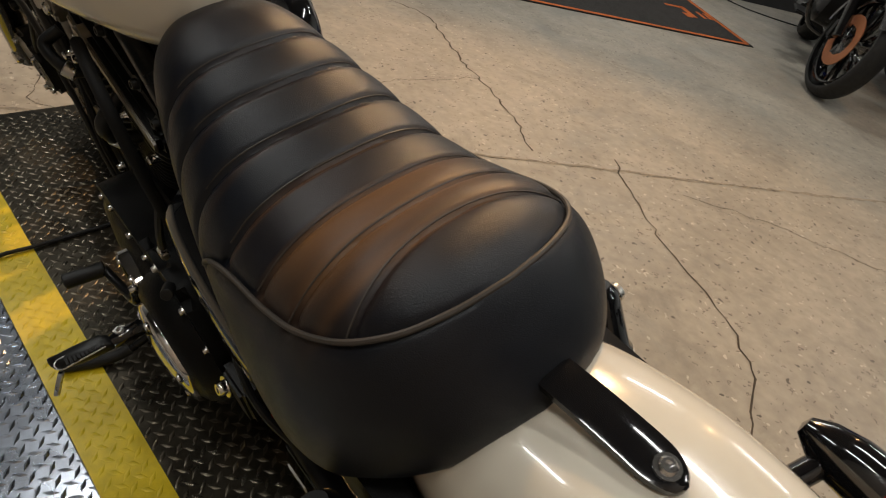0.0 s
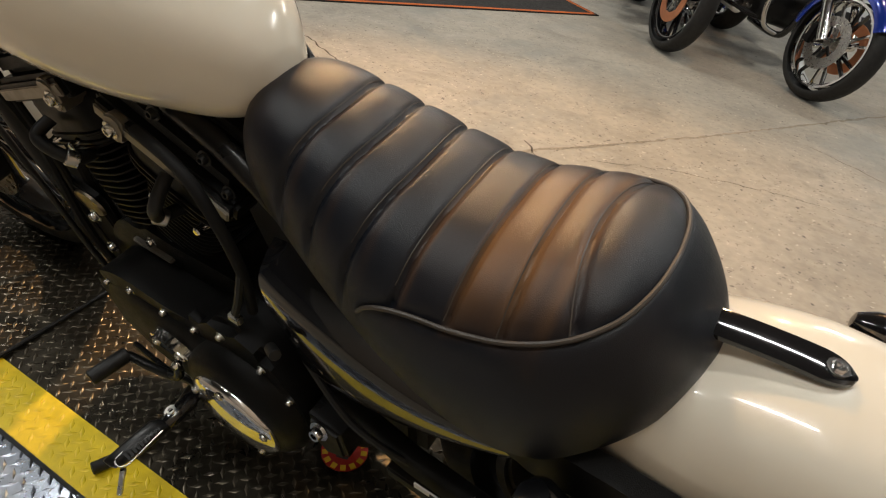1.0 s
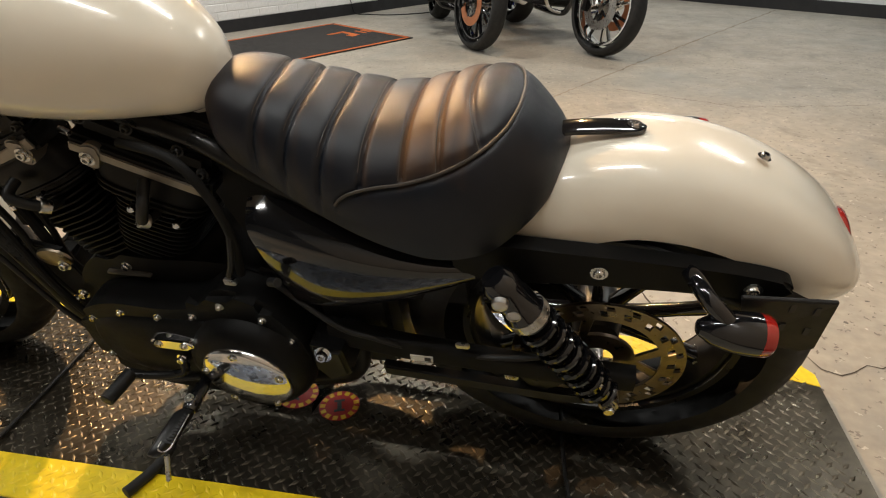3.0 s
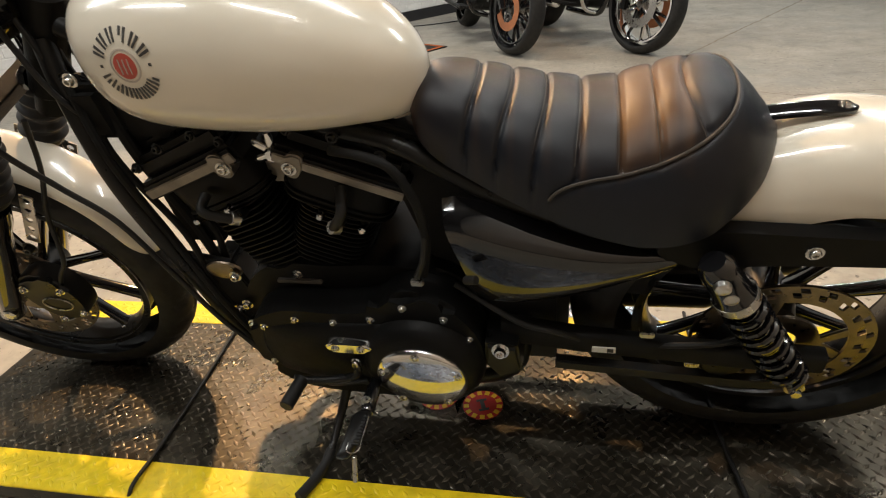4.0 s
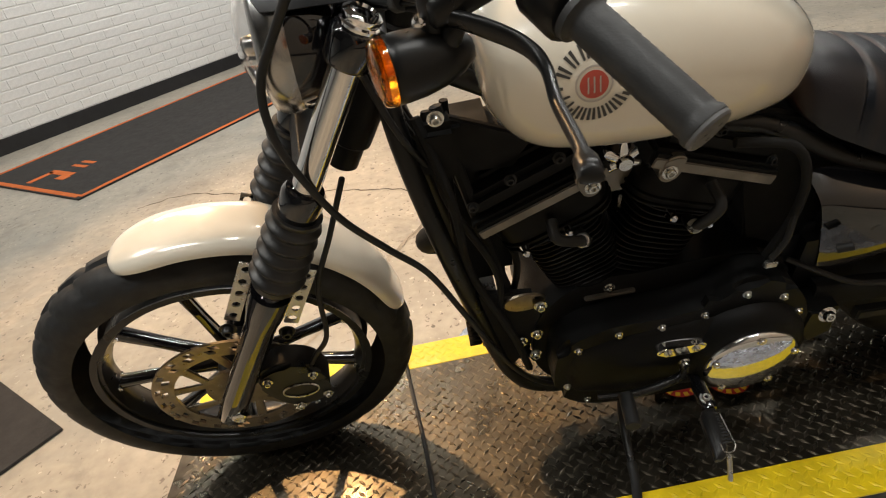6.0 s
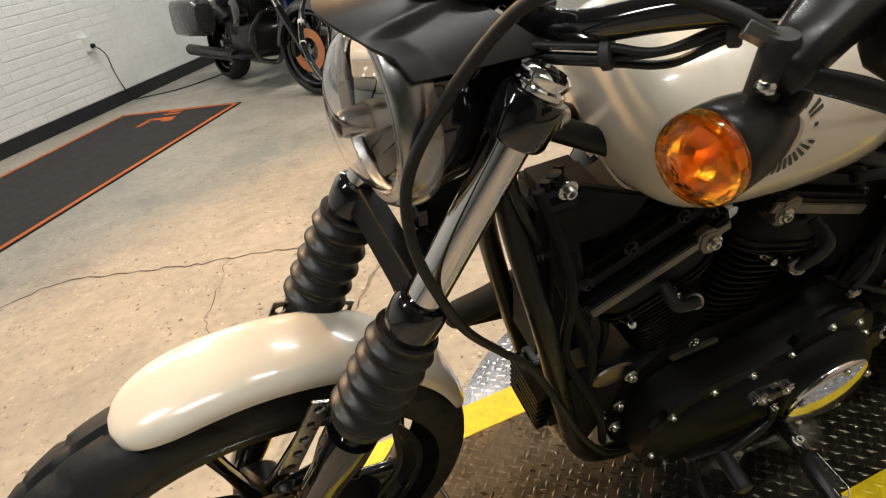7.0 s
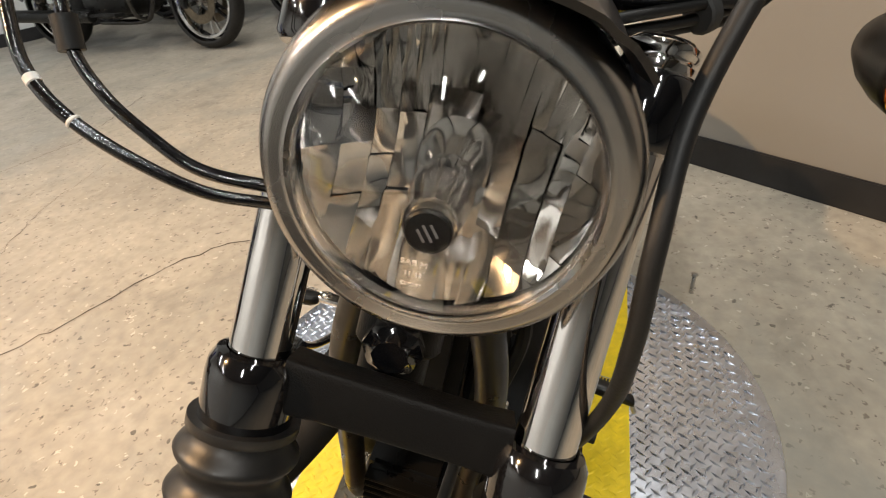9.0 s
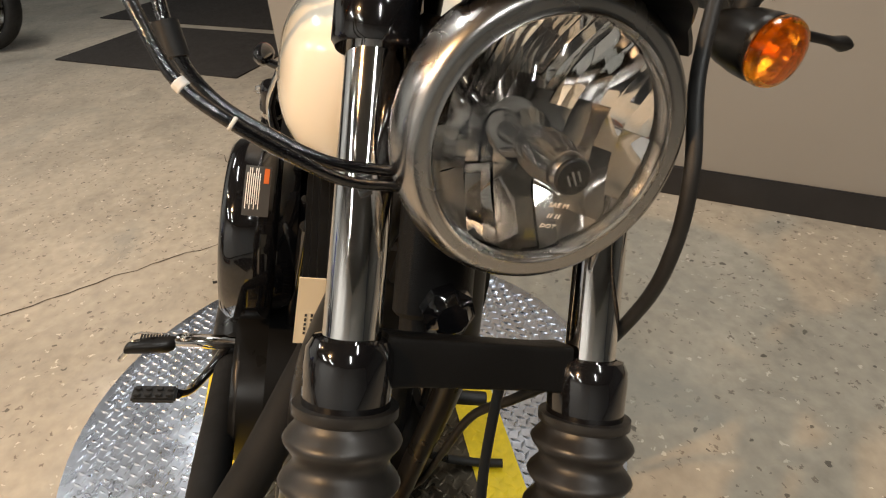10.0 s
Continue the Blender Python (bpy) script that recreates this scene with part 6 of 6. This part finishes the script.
# foot controls and stand
for side in (-1, 1):
    x0, z0, y0, tip = (0.047, 0.258, 0.244, 0.326) if side < 0 else (0.047, 0.268, 0.276, 0.350)
    peg = part("footpeg", loft([oval(V(x0 - 0.004 * k, side * y, z0), X, Z, a, b, 3, 20) for k, (y, a, b) in enumerate(((y0 - 0.004, 0.007, 0.006), (y0, 0.012, 0.009), (y0 + 0.01, 0.0145, 0.0115), (tip - 0.036, 0.0145, 0.0115), (tip - 0.014, 0.0115, 0.010), (tip - 0.003, 0.0095, 0.008), (tip, 0.006, 0.005)))]), SATIN, bike, "black footpeg with a ribbed rubber pad and bright edging")
    loop = [V(x0 - 0.012 - 0.0002 * q, side * y, z0 + 0.0095) for q, y in enumerate(np.linspace(y0 + 0.008, tip - 0.016, 6))] + [V(x0 - 0.010 * math.cos(q) - 0.004, side * (tip - 0.014 + 0.008 * math.sin(q)), z0 + 0.0088) for q in np.linspace(0.4, 2.7, 6)] + [V(x0 + 0.0085, side * y, z0 + 0.0095) for y in np.linspace(tip - 0.016, y0 + 0.008, 6)]
    part("peg_edging", tube(loop, 0.0011, 6, 2), STEEL, peg, "thin bright metal edging")
    for k in range(10):
        part("peg_rib", box((x0 - 0.002, side * (y0 + 0.010 + (0.050 if side < 0 else 0.042) / 9 * k), z0 + 0.0094), (0.015, 0.0034, 0.0026), 0.0006), DULL, peg)
    part("peg_mount", lathe([(0, 0), (0.009, 0), (0.010, 0.02), (0.013, 0.026), (0.013, y0 - 0.180), (0.011, y0 - 0.172), (0, y0 - 0.170)], aim(V(x0, side * 0.17, z0 + 0.002), (0, side, 0)), 20), GLOSS if side < 0 else CHROME, peg, "gloss black peg mount" if side < 0 else "chrome peg mount")
    part("peg_bolt", bolt((x0 - 0.002, side * (y0 - 0.018), z0 + 0.012), (0, 0, 1), 0.007, 0.006), ZINC, peg)
    part("peg_feeler", rod((x0 - 0.002, side * (tip - 0.008), z0 - 0.006), (x0 - 0.003, side * (tip + 0.016), z0 - 0.046), 0.0042, 10), STEEL, peg, "bare metal feeler bolt")
part("shift_lever", tube([(0.022, -0.178, 0.314), (0.018, -0.185, 0.285), (-0.03, -0.192, 0.273), (-0.080, -0.200, 0.278)], 0.0075, 10), SATIN, bike, "black shift lever")
part("shift_peg", rod((-0.082, -0.198, 0.279), (-0.090, -0.258, 0.283), 0.0125, 16), DULL, bike, "black rubber shift peg")
part("shift_link", tube([(0.03, -0.172, 0.25), (-0.04, -0.175, 0.235), (-0.12, -0.172, 0.240)], 0.005, 8), SATIN, bike)
pedal = part("brake_pedal", tube([(0.05, 0.190, 0.262), (0.01, 0.215, 0.238), (-0.045, 0.238, 0.248), (-0.082, 0.250, 0.278)], 0.0105, 10, flat=0.7), GLOSS, bike, "black brake pedal")
part("pedal_pad", box((-0.092, 0.280, 0.288), (0.030, 0.062, 0.010), 0.003), DULL, pedal)
for k in range(8):
    part("pad_stud", box((-0.099 + 0.012 * (k % 2), 0.258 + 0.015 * (k // 2), 0.295), (0.006, 0.008, 0.004), 0.001), RUBBER, pedal)
part("side_stand", tube([(-0.040, -0.09, 0.190), (-0.056, -0.135, 0.135), (-0.064, -0.180, 0.105), (-0.069, -0.245, 0.085)], lambda t: 0.011 - 0.004 * t, 12), SATIN, bike, "black side stand, folded out")
part("stand_foot", tube([(-0.069, -0.235, 0.088), (-0.072, -0.262, 0.086), (-0.079, -0.292, 0.089), (-0.087, -0.318, 0.097), (-0.094, -0.340, 0.105)], 0.0105, 12, flat=0.8), RUBBER, bike, "black rubber boot of the side stand")
part("stand_mount", box((-0.035, -0.085, 0.185), (0.06, 0.04, 0.05), 0.008), SATIN, bike)
part("rear_guard", prism([(0.245, 0.340), (0.30, 0.335), (0.305, 0.27), (0.265, 0.245), (0.242, 0.28)], -0.145, -0.09, 0.006), SATIN, bike)
part("guard_bolt", bolt((0.272, -0.150, 0.335), (0, -1, 0.3), 0.010, 0.012), CHROME, bike)
part("paper_tag", box((-0.30, 0.074, 0.640), (0.0015, 0.040, 0.085), 0, Matrix()), PAPER, bike, "cream paper price tag on a string")
for k in range(3):
    for q in range(5):
        part("print_bar", box((-0.3012, 0.072 + 0.006 * k, 0.612 + 0.006 * q), (0.0006, 0.0022, 0.0030 + 0.001 * ((k + q) % 2)), 0), INK, bike)

# ---- control cables ----
def cable(points, r, mat=DULL, label="black control cable", turn=False):
    bm = tube(points, r, 10, 10)
    return part("control_cable", steered(bm) if turn else bm, mat, bike, label)

cable([(-0.309, -0.238, 1.030), (-0.319, -0.224, 1.037), (-0.338, -0.200, 1.044), (-0.363, -0.172, 1.047), (-0.388, -0.150, 1.042), (-0.413, -0.133, 1.022), (-0.454, -0.117, 0.967), (-0.486, -0.118, 0.918), (-0.494, -0.125, 0.868), (-0.485, -0.130, 0.812), (-0.456, -0.124, 0.722), (-0.412, -0.110, 0.640), (-0.365, -0.098, 0.560), (-0.320, -0.10, 0.44), (-0.265, -0.105, 0.30), (-0.20, -0.10, 0.20), (-0.10, -0.10, 0.165)], 0.0050, DULL, "thick black clutch cable")
def braided():
    """Black sheathed hose whose weave stands out as rows of small beads."""
    m = material("braided_brake_hose", (0.0035, 0.0035, 0.0042), 0.16, coat=0.5, spec=0.5, vary=0.3, scale=80)
    nt = m.node_tree
    b = nt.nodes["Principled BSDF"]
    tc = next(n for n in nt.nodes if n.bl_idname == "ShaderNodeTexCoord")
    cells = nt.nodes.new("ShaderNodeTexVoronoi")
    cells.inputs["Scale"].default_value, cells.inputs["Randomness"].default_value = 560, 0.12
    nt.links.new(tc.outputs["Object"], cells.inputs["Vector"])
    bp = nt.nodes.new("ShaderNodeBump")
    bp.invert = True
    bp.inputs["Strength"].default_value, bp.inputs["Distance"].default_value = 0.30, 0.0006
    nt.links.new(cells.outputs["Distance"], bp.inputs["Height"])
    nt.links.new(bp.outputs[0], b.inputs["Normal"])
    nt.links.new(bp.outputs[0], b.inputs["Coat Normal"])
    return m


BRAKE = braided()
hose = cable([(-0.33, 0.205, 1.035), (-0.405, 0.214, 1.025), (-0.465, 0.197, 0.982), (-0.494, 0.176, 0.951), (-0.505, 0.161, 0.934), (-0.511, 0.139, 0.922), (-0.509, 0.112, 0.908), (-0.500, 0.084, 0.894), (-0.484, 0.054, 0.886), (-0.455, 0.02, 0.866), (-0.43, -0.01, 0.80)], 0.0031, BRAKE, "black braided brake hose with white marks")
cable([(-0.33, 0.185, 1.03), (-0.395, 0.198, 1.02), (-0.448, 0.184, 0.976), (-0.471, 0.170, 0.941), (-0.479, 0.151, 0.920), (-0.487, 0.122, 0.908), (-0.491, 0.092, 0.899), (-0.480, 0.056, 0.893), (-0.45, 0.02, 0.876), (-0.42, -0.01, 0.83)], 0.0033, BRAKE, "black braided brake hose")
part("hose_clip", tube([(-0.467, 0.174, 0.949), (-0.473, 0.168, 0.935)], 0.0062, 12, 2), DULL, bike)
for p, d, half in (((-0.505, 0.161, 0.934), (-0.010, -0.026, -0.018), 0.0022), ((-0.511, 0.139, 0.922), (-0.004, -0.028, -0.013), 0.0009)):
    part("white_mark", rod(V(*p) - V(*d).normalized() * half, V(*p) + V(*d).normalized() * half, 0.0036, 12), WHITE, hose, "white paint mark")
for k, (dx, dz) in enumerate(((0.0, 0.0), (-0.004, 0.009), (0.006, -0.006))):
    cable([(-0.42, -0.02, 0.950 + dz), (-0.385 + dx, -0.055, 0.957 + dz), (-0.362 + dx, -0.078, 0.963 + dz), (-0.330 + dx, -0.127, 0.974 + dz), (-0.303 + dx, -0.155, 0.984 + dz * 0.5 - 0.004 * k), (-0.275, -0.182, 1.001 + dz * 0.6), (-0.24, -0.215, 1.016)], 0.0033, DULL)
for x, y, z in ((-0.330, -0.127, 0.977), (-0.275, -0.182, 1.003)):
    part("cable_tie", rod((x - 0.003, y + 0.003, z - 0.001), (x + 0.003, y - 0.003, z + 0.001), 0.0120, 12), INK, bike)
cable([(-0.455, -0.062, 0.740), (-0.50, -0.058, 0.64), (-0.545, -0.070, 0.55), (-0.560, -0.095, 0.46), (-0.590, -0.100, 0.42), (-0.61, -0.10, 0.39)], 0.0045, DULL, "front brake hose", True)
for k in range(5):
    y = -0.05 + 0.02 * k
    cable([(-0.40 + 0.008 * k, y, 0.93), (-0.385 + 0.01 * k, y * 1.2, 0.86), (-0.36, y * 1.3, 0.78), (-0.33, y, 0.71)], 0.0045, DULL)
cable([(-0.05, 0.13, 0.80), (-0.02, 0.14, 0.74), (0.02, 0.12, 0.66)], 0.006, CHROME, "chrome throttle cable end")

# ---- motorcycles parked behind ----
def other_wheel(root, c, r, w, rim_r, rim_mat, n, turn, rotor_mats, twin):
    place = Matrix.Translation(c) @ pose(0, 0, 0, 0, 0, turn) @ pose(0, 0, 0, 90, 0, 0)
    prof = [(r - (r - rim_r) / 2 * (1 - math.cos(a)), w / 2 * math.sin(a)) for a in np.linspace(-1.9, 1.9, 17)]
    tyre = part("tyre", lathe(prof, place, 56), RUBBER, root, "black tyre", smooth=60)
    rw = w * 0.36
    rim = part("rim", lathe([(rim_r + 0.008, -rw), (rim_r - 0.012, -rw * 0.85), (rim_r - 0.022, 0), (rim_r - 0.012, rw * 0.85), (rim_r + 0.008, rw), (rim_r - 0.004, rw), (rim_r - 0.004, -rw)], place, 56, closed=True), rim_mat, root, "polished wheel rim")
    part("hub", lathe([(0, -0.06), (0.03, -0.06), (0.036, -0.02), (0.036, 0.02), (0.03, 0.06), (0, 0.06)], place, 24), STEEL, rim)
    for s in range(n):
        a = 2 * math.pi * s / n
        bm = bmesh.new()
        for da in (-0.16, 0.16):
            d0, d1 = V(math.cos(a), math.sin(a), 0), V(math.cos(a + da), math.sin(a + da), 0)
            loft([oval(d0 * 0.034, d0.cross(Z), Z, 0.012, 0.016, 3, 10), oval(d1 * (rim_r - 0.014), d1.cross(Z), Z, 0.009, 0.012, 3, 10)], True, bm)
        bm.transform(place)
        part("spoke", bm, rim_mat if s % 2 else GLOSS, rim)
    for side in ((-1, 1) if twin else (-1,)):
        bm = lathe([(0.088, -0.002), (0.150, -0.002), (0.150, 0.003), (0.088, 0.003)], place @ Matrix.Translation((0, 0, -side * (w * 0.5 + 0.012))), 48, closed=True)
        part("brake_rotor", bm, rotor_mats[0 if side < 0 else 1], rim, "brake rotor")
        bm = bmesh.new()
        for s in range(5):
            a = 2 * math.pi * s / 5
            d = V(math.cos(a), math.sin(a), 0)
            loft([oval(d * 0.03, d.cross(Z), Z, 0.012, 0.003, 3, 8), oval(d * 0.092, d.cross(Z), Z, 0.009, 0.003, 3, 8)], True, bm)
        bm.transform(place @ Matrix.Translation((0, 0, -side * (w * 0.5 + 0.012))))
        part("rotor_carrier", bm, GLOSS, rim)
    return rim


def parked_bike(at, angle, label, paint, fender_paint, rotor_mats, rim_mat, fork_mat, bags, turn, group="motorcycles parked behind", low=False):
    root = thing("parked_motorcycle", label, "motorcycle", Matrix.Translation((*at, 0)) @ pose(0, 0, 0, 0, 0, angle) @ pose(0, 0, 0, 9, 0, 0), group)
    R = 0.325
    F, B = V(0, 0, R), V(1.62, 0, R)
    other_wheel(root, F, R, 0.125, 0.245, rim_mat, 7, turn, rotor_mats, True)
    other_wheel(root, B, R, 0.17, 0.225, rim_mat, 7, 0, (ROTOR, ROTOR), False)
    tm = Matrix.Rotation(radians(turn), 4, "Z")

    def put(bm):
        bm.transform(tm)
        return bm

    rows = []
    for i in range(33):
        a = radians(150 - 145 * i / 32) if not low else radians(120 - 100 * i / 32)
        d = V(math.cos(a), 0, math.sin(a))
        rows.append([F + d * (R + 0.030 - 0.075 * (1 - abs(math.sin(q)) ** 0.8)) + V(0, 0.085 * math.cos(q), 0) for q in np.linspace(0, math.pi, 13)])
    part("front_fender", put(thicken(sheet(rows), 0.004)), fender_paint, root, "painted front fender", smooth=60)
    for side in (-1, 1):
        y = 0.115 * side
        part("fork_leg", put(rod(F + V(0, y, 0), F + V(0.20, y, 0.30), 0.030, 18)), fork_mat, root, "fork slider")
        part("fork_tube", put(rod(F + V(0.19, y, 0.29), F + V(0.42, y, 0.64), 0.023, 18)), CHROME, root, "chrome fork tube")
        part("caliper", put(box(F + V(0.10, y * 0.95, 0.02), (0.06, 0.04, 0.12), 0.012)), SATIN, root)
        part("crash_bar", tube([(0.42, 0.05 * side, 0.62), (0.40, 0.20 * side, 0.58), (0.42, 0.30 * side, 0.42), (0.48, 0.22 * side, 0.26), (0.55, 0.08 * side, 0.22)], 0.015, 12), CHROME if paint == BLUE else GLOSS, root, "engine guard bar")
        part("footboard", box((0.72, 0.27 * side, 0.27), (0.28, 0.10, 0.02), 0.008), DULL, root)
        if bags:
            part("saddlebag", loft([oval(V(x, 0.285 * side, 0.56), Y, Z, 0.10 * k, 0.15 * k, 4, 28) for x, k in ((1.30, 0.75), (1.33, 0.95), (1.6, 1.0), (1.86, 0.98), (1.93, 0.7))]), paint, root, "hard painted saddlebag")
        part("muffler", rod((0.95, 0.22 * side, 0.26), (1.95, 0.24 * side, 0.28), 0.048, 20), CHROME if paint == BLUE else SATIN, root, "long muffler")
    part("downtube", tube([(0.44, 0, 0.90), (0.50, 0, 0.55), (0.56, 0, 0.28), (0.7, 0, 0.2), (1.15, 0, 0.2)], 0.022, 12), GLOSS, root)
    part("crankcase", loft([oval(V(0.85, y, 0.38), X, Z, 0.24 * k, 0.15 * k, 3, 30) for y, k in ((-0.20, 0.75), (-0.17, 0.95), (0.17, 0.95), (0.20, 0.75))]), SATIN, root, "black engine crankcase")
    part("primary_cover", loft([oval(V(0.92, y, 0.36), X, Z, 0.26 * k, 0.115 * k, 3, 30) for y, k in ((-0.255, 0.80), (-0.24, 0.97), (-0.18, 1.0))]), CHROME if paint == BLUE else SATIN, root, "engine side cover")
    for lean in (-22.5, 22.5):
        m = Matrix.Translation((0.83, 0, 0.42)) @ Matrix.Rotation(radians(lean), 4, "Y")
        bm = lathe([(0.07, 0.05), (0.07, 0.30)], Matrix(), 24)
        bm.transform(m)
        barrel = part("cylinder", bm, SATIN, root, "finned cylinder")
        for k in range(9):
            bm = loft([oval(V(0, 0, 0.10 + 0.022 * k + e), X, Y, 0.085, 0.095, 4, 22) for e in (-0.004, 0.004)])
            bm.transform(m)
            part("fin", bm, SATIN, barrel)
        bm = box((0, 0, 0.33), (0.20, 0.19, 0.07), 0.012)
        bm.transform(m)
        part("rocker_box", bm, SATIN, root)
    part("air_cleaner", lathe([(0, 0.03), (0.08, 0.03), (0.10, 0.015), (0.10, -0.05), (0, -0.05)], aim(V(0.83, 0.20, 0.60), (0, 1, 0)), 30), GLOSS, root)
    part("fuel_tank", loft([oval(V(x, 0, z), Y, Z, w, h, 2.6, 30) for x, z, w, h in ((0.48, 0.90, 0.06, 0.05), (0.50, 0.90, 0.12, 0.09), (0.62, 0.89, 0.165, 0.115), (0.80, 0.88, 0.165, 0.105), (0.95, 0.84, 0.12, 0.075), (1.03, 0.80, 0.06, 0.03))]), paint, root, "painted fuel tank")
    part("saddle", loft([oval(V(x, 0, z), Y, Z, w, h, 2.8, 26) for x, z, w, h in ((0.98, 0.77, 0.08, 0.03), (1.08, 0.74, 0.16, 0.05), (1.25, 0.73, 0.19, 0.06), (1.38, 0.79, 0.17, 0.06), (1.62, 0.81, 0.15, 0.05), (1.72, 0.80, 0.09, 0.02))]), LEATHER, root, "black saddle")
    rows = []
    for i in range(25):
        a = radians(140 - 128 * i / 24)
        d = V(math.cos(a), 0, math.sin(a))
        rows.append([B + d * (R + 0.05 - 0.12 * (1 - abs(math.sin(q)) ** 0.7)) + V(0, 0.12 * math.cos(q), 0) for q in np.linspace(0, math.pi, 13)])
    part("rear_fender", thicken(sheet(rows), 0.004), paint, root, "painted rear fender", smooth=60)
    part("handlebar", put(tube([(0.62, -0.42, 1.06), (0.50, -0.36, 1.10), (0.44, -0.15, 1.08), (0.44, 0.15, 1.08), (0.50, 0.36, 1.10), (0.62, 0.42, 1.06)], 0.014, 10)), CHROME if paint == BLUE else GLOSS, root)
    part("headlamp", put(lathe([(0, 0.05), (0.06, 0.045), (0.09, 0.02), (0.095, 0), (0.09, -0.06), (0.04, -0.13), (0, -0.14)], aim(V(0.24, 0, 0.92), (-1, 0, 0)), 30)), CHROME if paint == BLUE else GLOSS, root, "round headlamp")
    if not low:
        rows = []
        for i in range(15):
            t = i / 14
            rows.append([V(0.20 + 0.20 * abs(k) ** 2 + 0.10 * t, 0.36 * k * (0.72 + 0.28 * math.sin(math.pi * min(1, t + 0.15))), 0.80 + 0.42 * t) for k in np.linspace(-1, 1, 17)])
        part("fairing", put(thicken(sheet(rows), 0.012)), paint, root, "painted front fairing", smooth=60)
    return root


parked_bike((-0.13, 3.76), 112.0, "gunmetal touring motorcycle with saddlebags and one rotor tinted as warm-lit", GREY_PAINT, GREY_PAINT, (STEEL, WARM_LIT_ROTOR), GLOSS, GLOSS, True, 16)
parked_bike((0.80, 3.61), 118.0, "deep blue touring motorcycle with chrome forks and wheels", BLUE, BLUE, (WARM_LIT_ROTOR, STEEL), CHROME, CHROME, True, 14)
parked_bike((3.13, 2.61), 82.0, "black cruiser motorcycle with machined chrome wheels", GREY_PAINT, GREY_PAINT, (ROTOR, ROTOR), CHROME, GLOSS, True, 0, low=True)
parked_bike((3.79, 2.22), 76.0, "dark cruiser motorcycle with chrome wheels by the far wall", GREY_PAINT, GREY_PAINT, (ROTOR, ROTOR), CHROME, CHROME, False, 0, low=True)

# wall outlet with its cord on the brick wall
c, s = math.cos(radians(WALL_DIR)), math.sin(radians(WALL_DIR))
def on_wall(u, z, out=0.0):
    return V(BRICK_START[0] + c * u + s * out, BRICK_START[1] + s * u - c * out, z)


outlet = thing("wall_outlet", "white outlet box with a plugged black cord on the brick wall", "outlet", Matrix.Translation(on_wall(5.46, 0.57, 0.02)) @ pose(0, 0, 0, 0, 0, WALL_DIR))
part("box", box((0, 0, 0), (0.075, 0.05, 0.12), 0.006), WHITE, outlet)
part("plug", box((0.01, -0.04, -0.02), (0.035, 0.035, 0.035), 0.006), DULL, outlet)
cord = [on_wall(5.47, 0.55, 0.07), on_wall(5.53, 0.46, 0.09), on_wall(5.56, 0.30, 0.06), on_wall(5.60, 0.12, 0.05), on_wall(5.64, 0.02, 0.05), on_wall(5.72, 0.006, 0.14), on_wall(5.9, 0.006, 0.42), on_wall(6.4, 0.006, 0.62), on_wall(7.0, 0.006, 0.5)]
tagged(link("power_cord", tube(cord, 0.005, 8), DULL), "black power cord from the outlet along the floor", "cord")
stud = thing("floor_bolt", "loose steel bolt standing on the concrete floor", "bolt", Matrix.Translation((0.60, -0.535, 0)))
part("shank", rod((0, 0, 0.0), (0.012, -0.004, 0.05), 0.005, 12), STEEL, stud)
part("head", lathe([(0, 0), (0.009, 0), (0.009, 0.006), (0, 0.006)], aim(V(0.012, -0.004, 0.05), (0.23, -0.08, 1)), 6), STEEL, stud)

# ---- bricks of the painted wall ----
BL, BH, BJ = 0.197, 0.064, 0.009
meshes = []
rng = random.Random(5)
for v in range(6):
    bm = box((0, 0, 0), (BL, 0.0066, BH), 0.0022, segs=1)
    for vert in bm.verts:
        vert.co += V(rng.uniform(-0.0015, 0.0015), rng.uniform(-0.0004, 0.0004), rng.uniform(-0.0015, 0.0015))
    mesh = bpy.data.meshes.new("brick")
    bm.to_mesh(mesh)
    bm.free()
    mesh.materials.append(WHITE_BRICK)
    meshes.append(mesh)
far_bricks = bmesh.new()
count = 0
for row in range(22):
    z = 0.115 + BH / 2 + row * (BH + BJ)
    for col in range(42):
        x = 0.15 + col * (BL + BJ) + (0.5 * (BL + BJ) if row % 2 else 0)
        y = rng.uniform(-0.0005, 0.0003)
        if 1.4 < x < 5.6 and row < 14 and count < 300:
            ob = new("brick", meshes[rng.randrange(6)])
            ob.parent = wall_brick
            ob.location = (x, y, z)
            count += 1
        elif x < 8.5:
            box((x, y, z), (BL, 0.0066, BH), 0.0, bm=far_bricks)
rest = part("brick_courses", far_bricks, WHITE_BRICK, wall_brick, smooth=0)
tagged(rest, "white painted brick courses", kind="stuff")
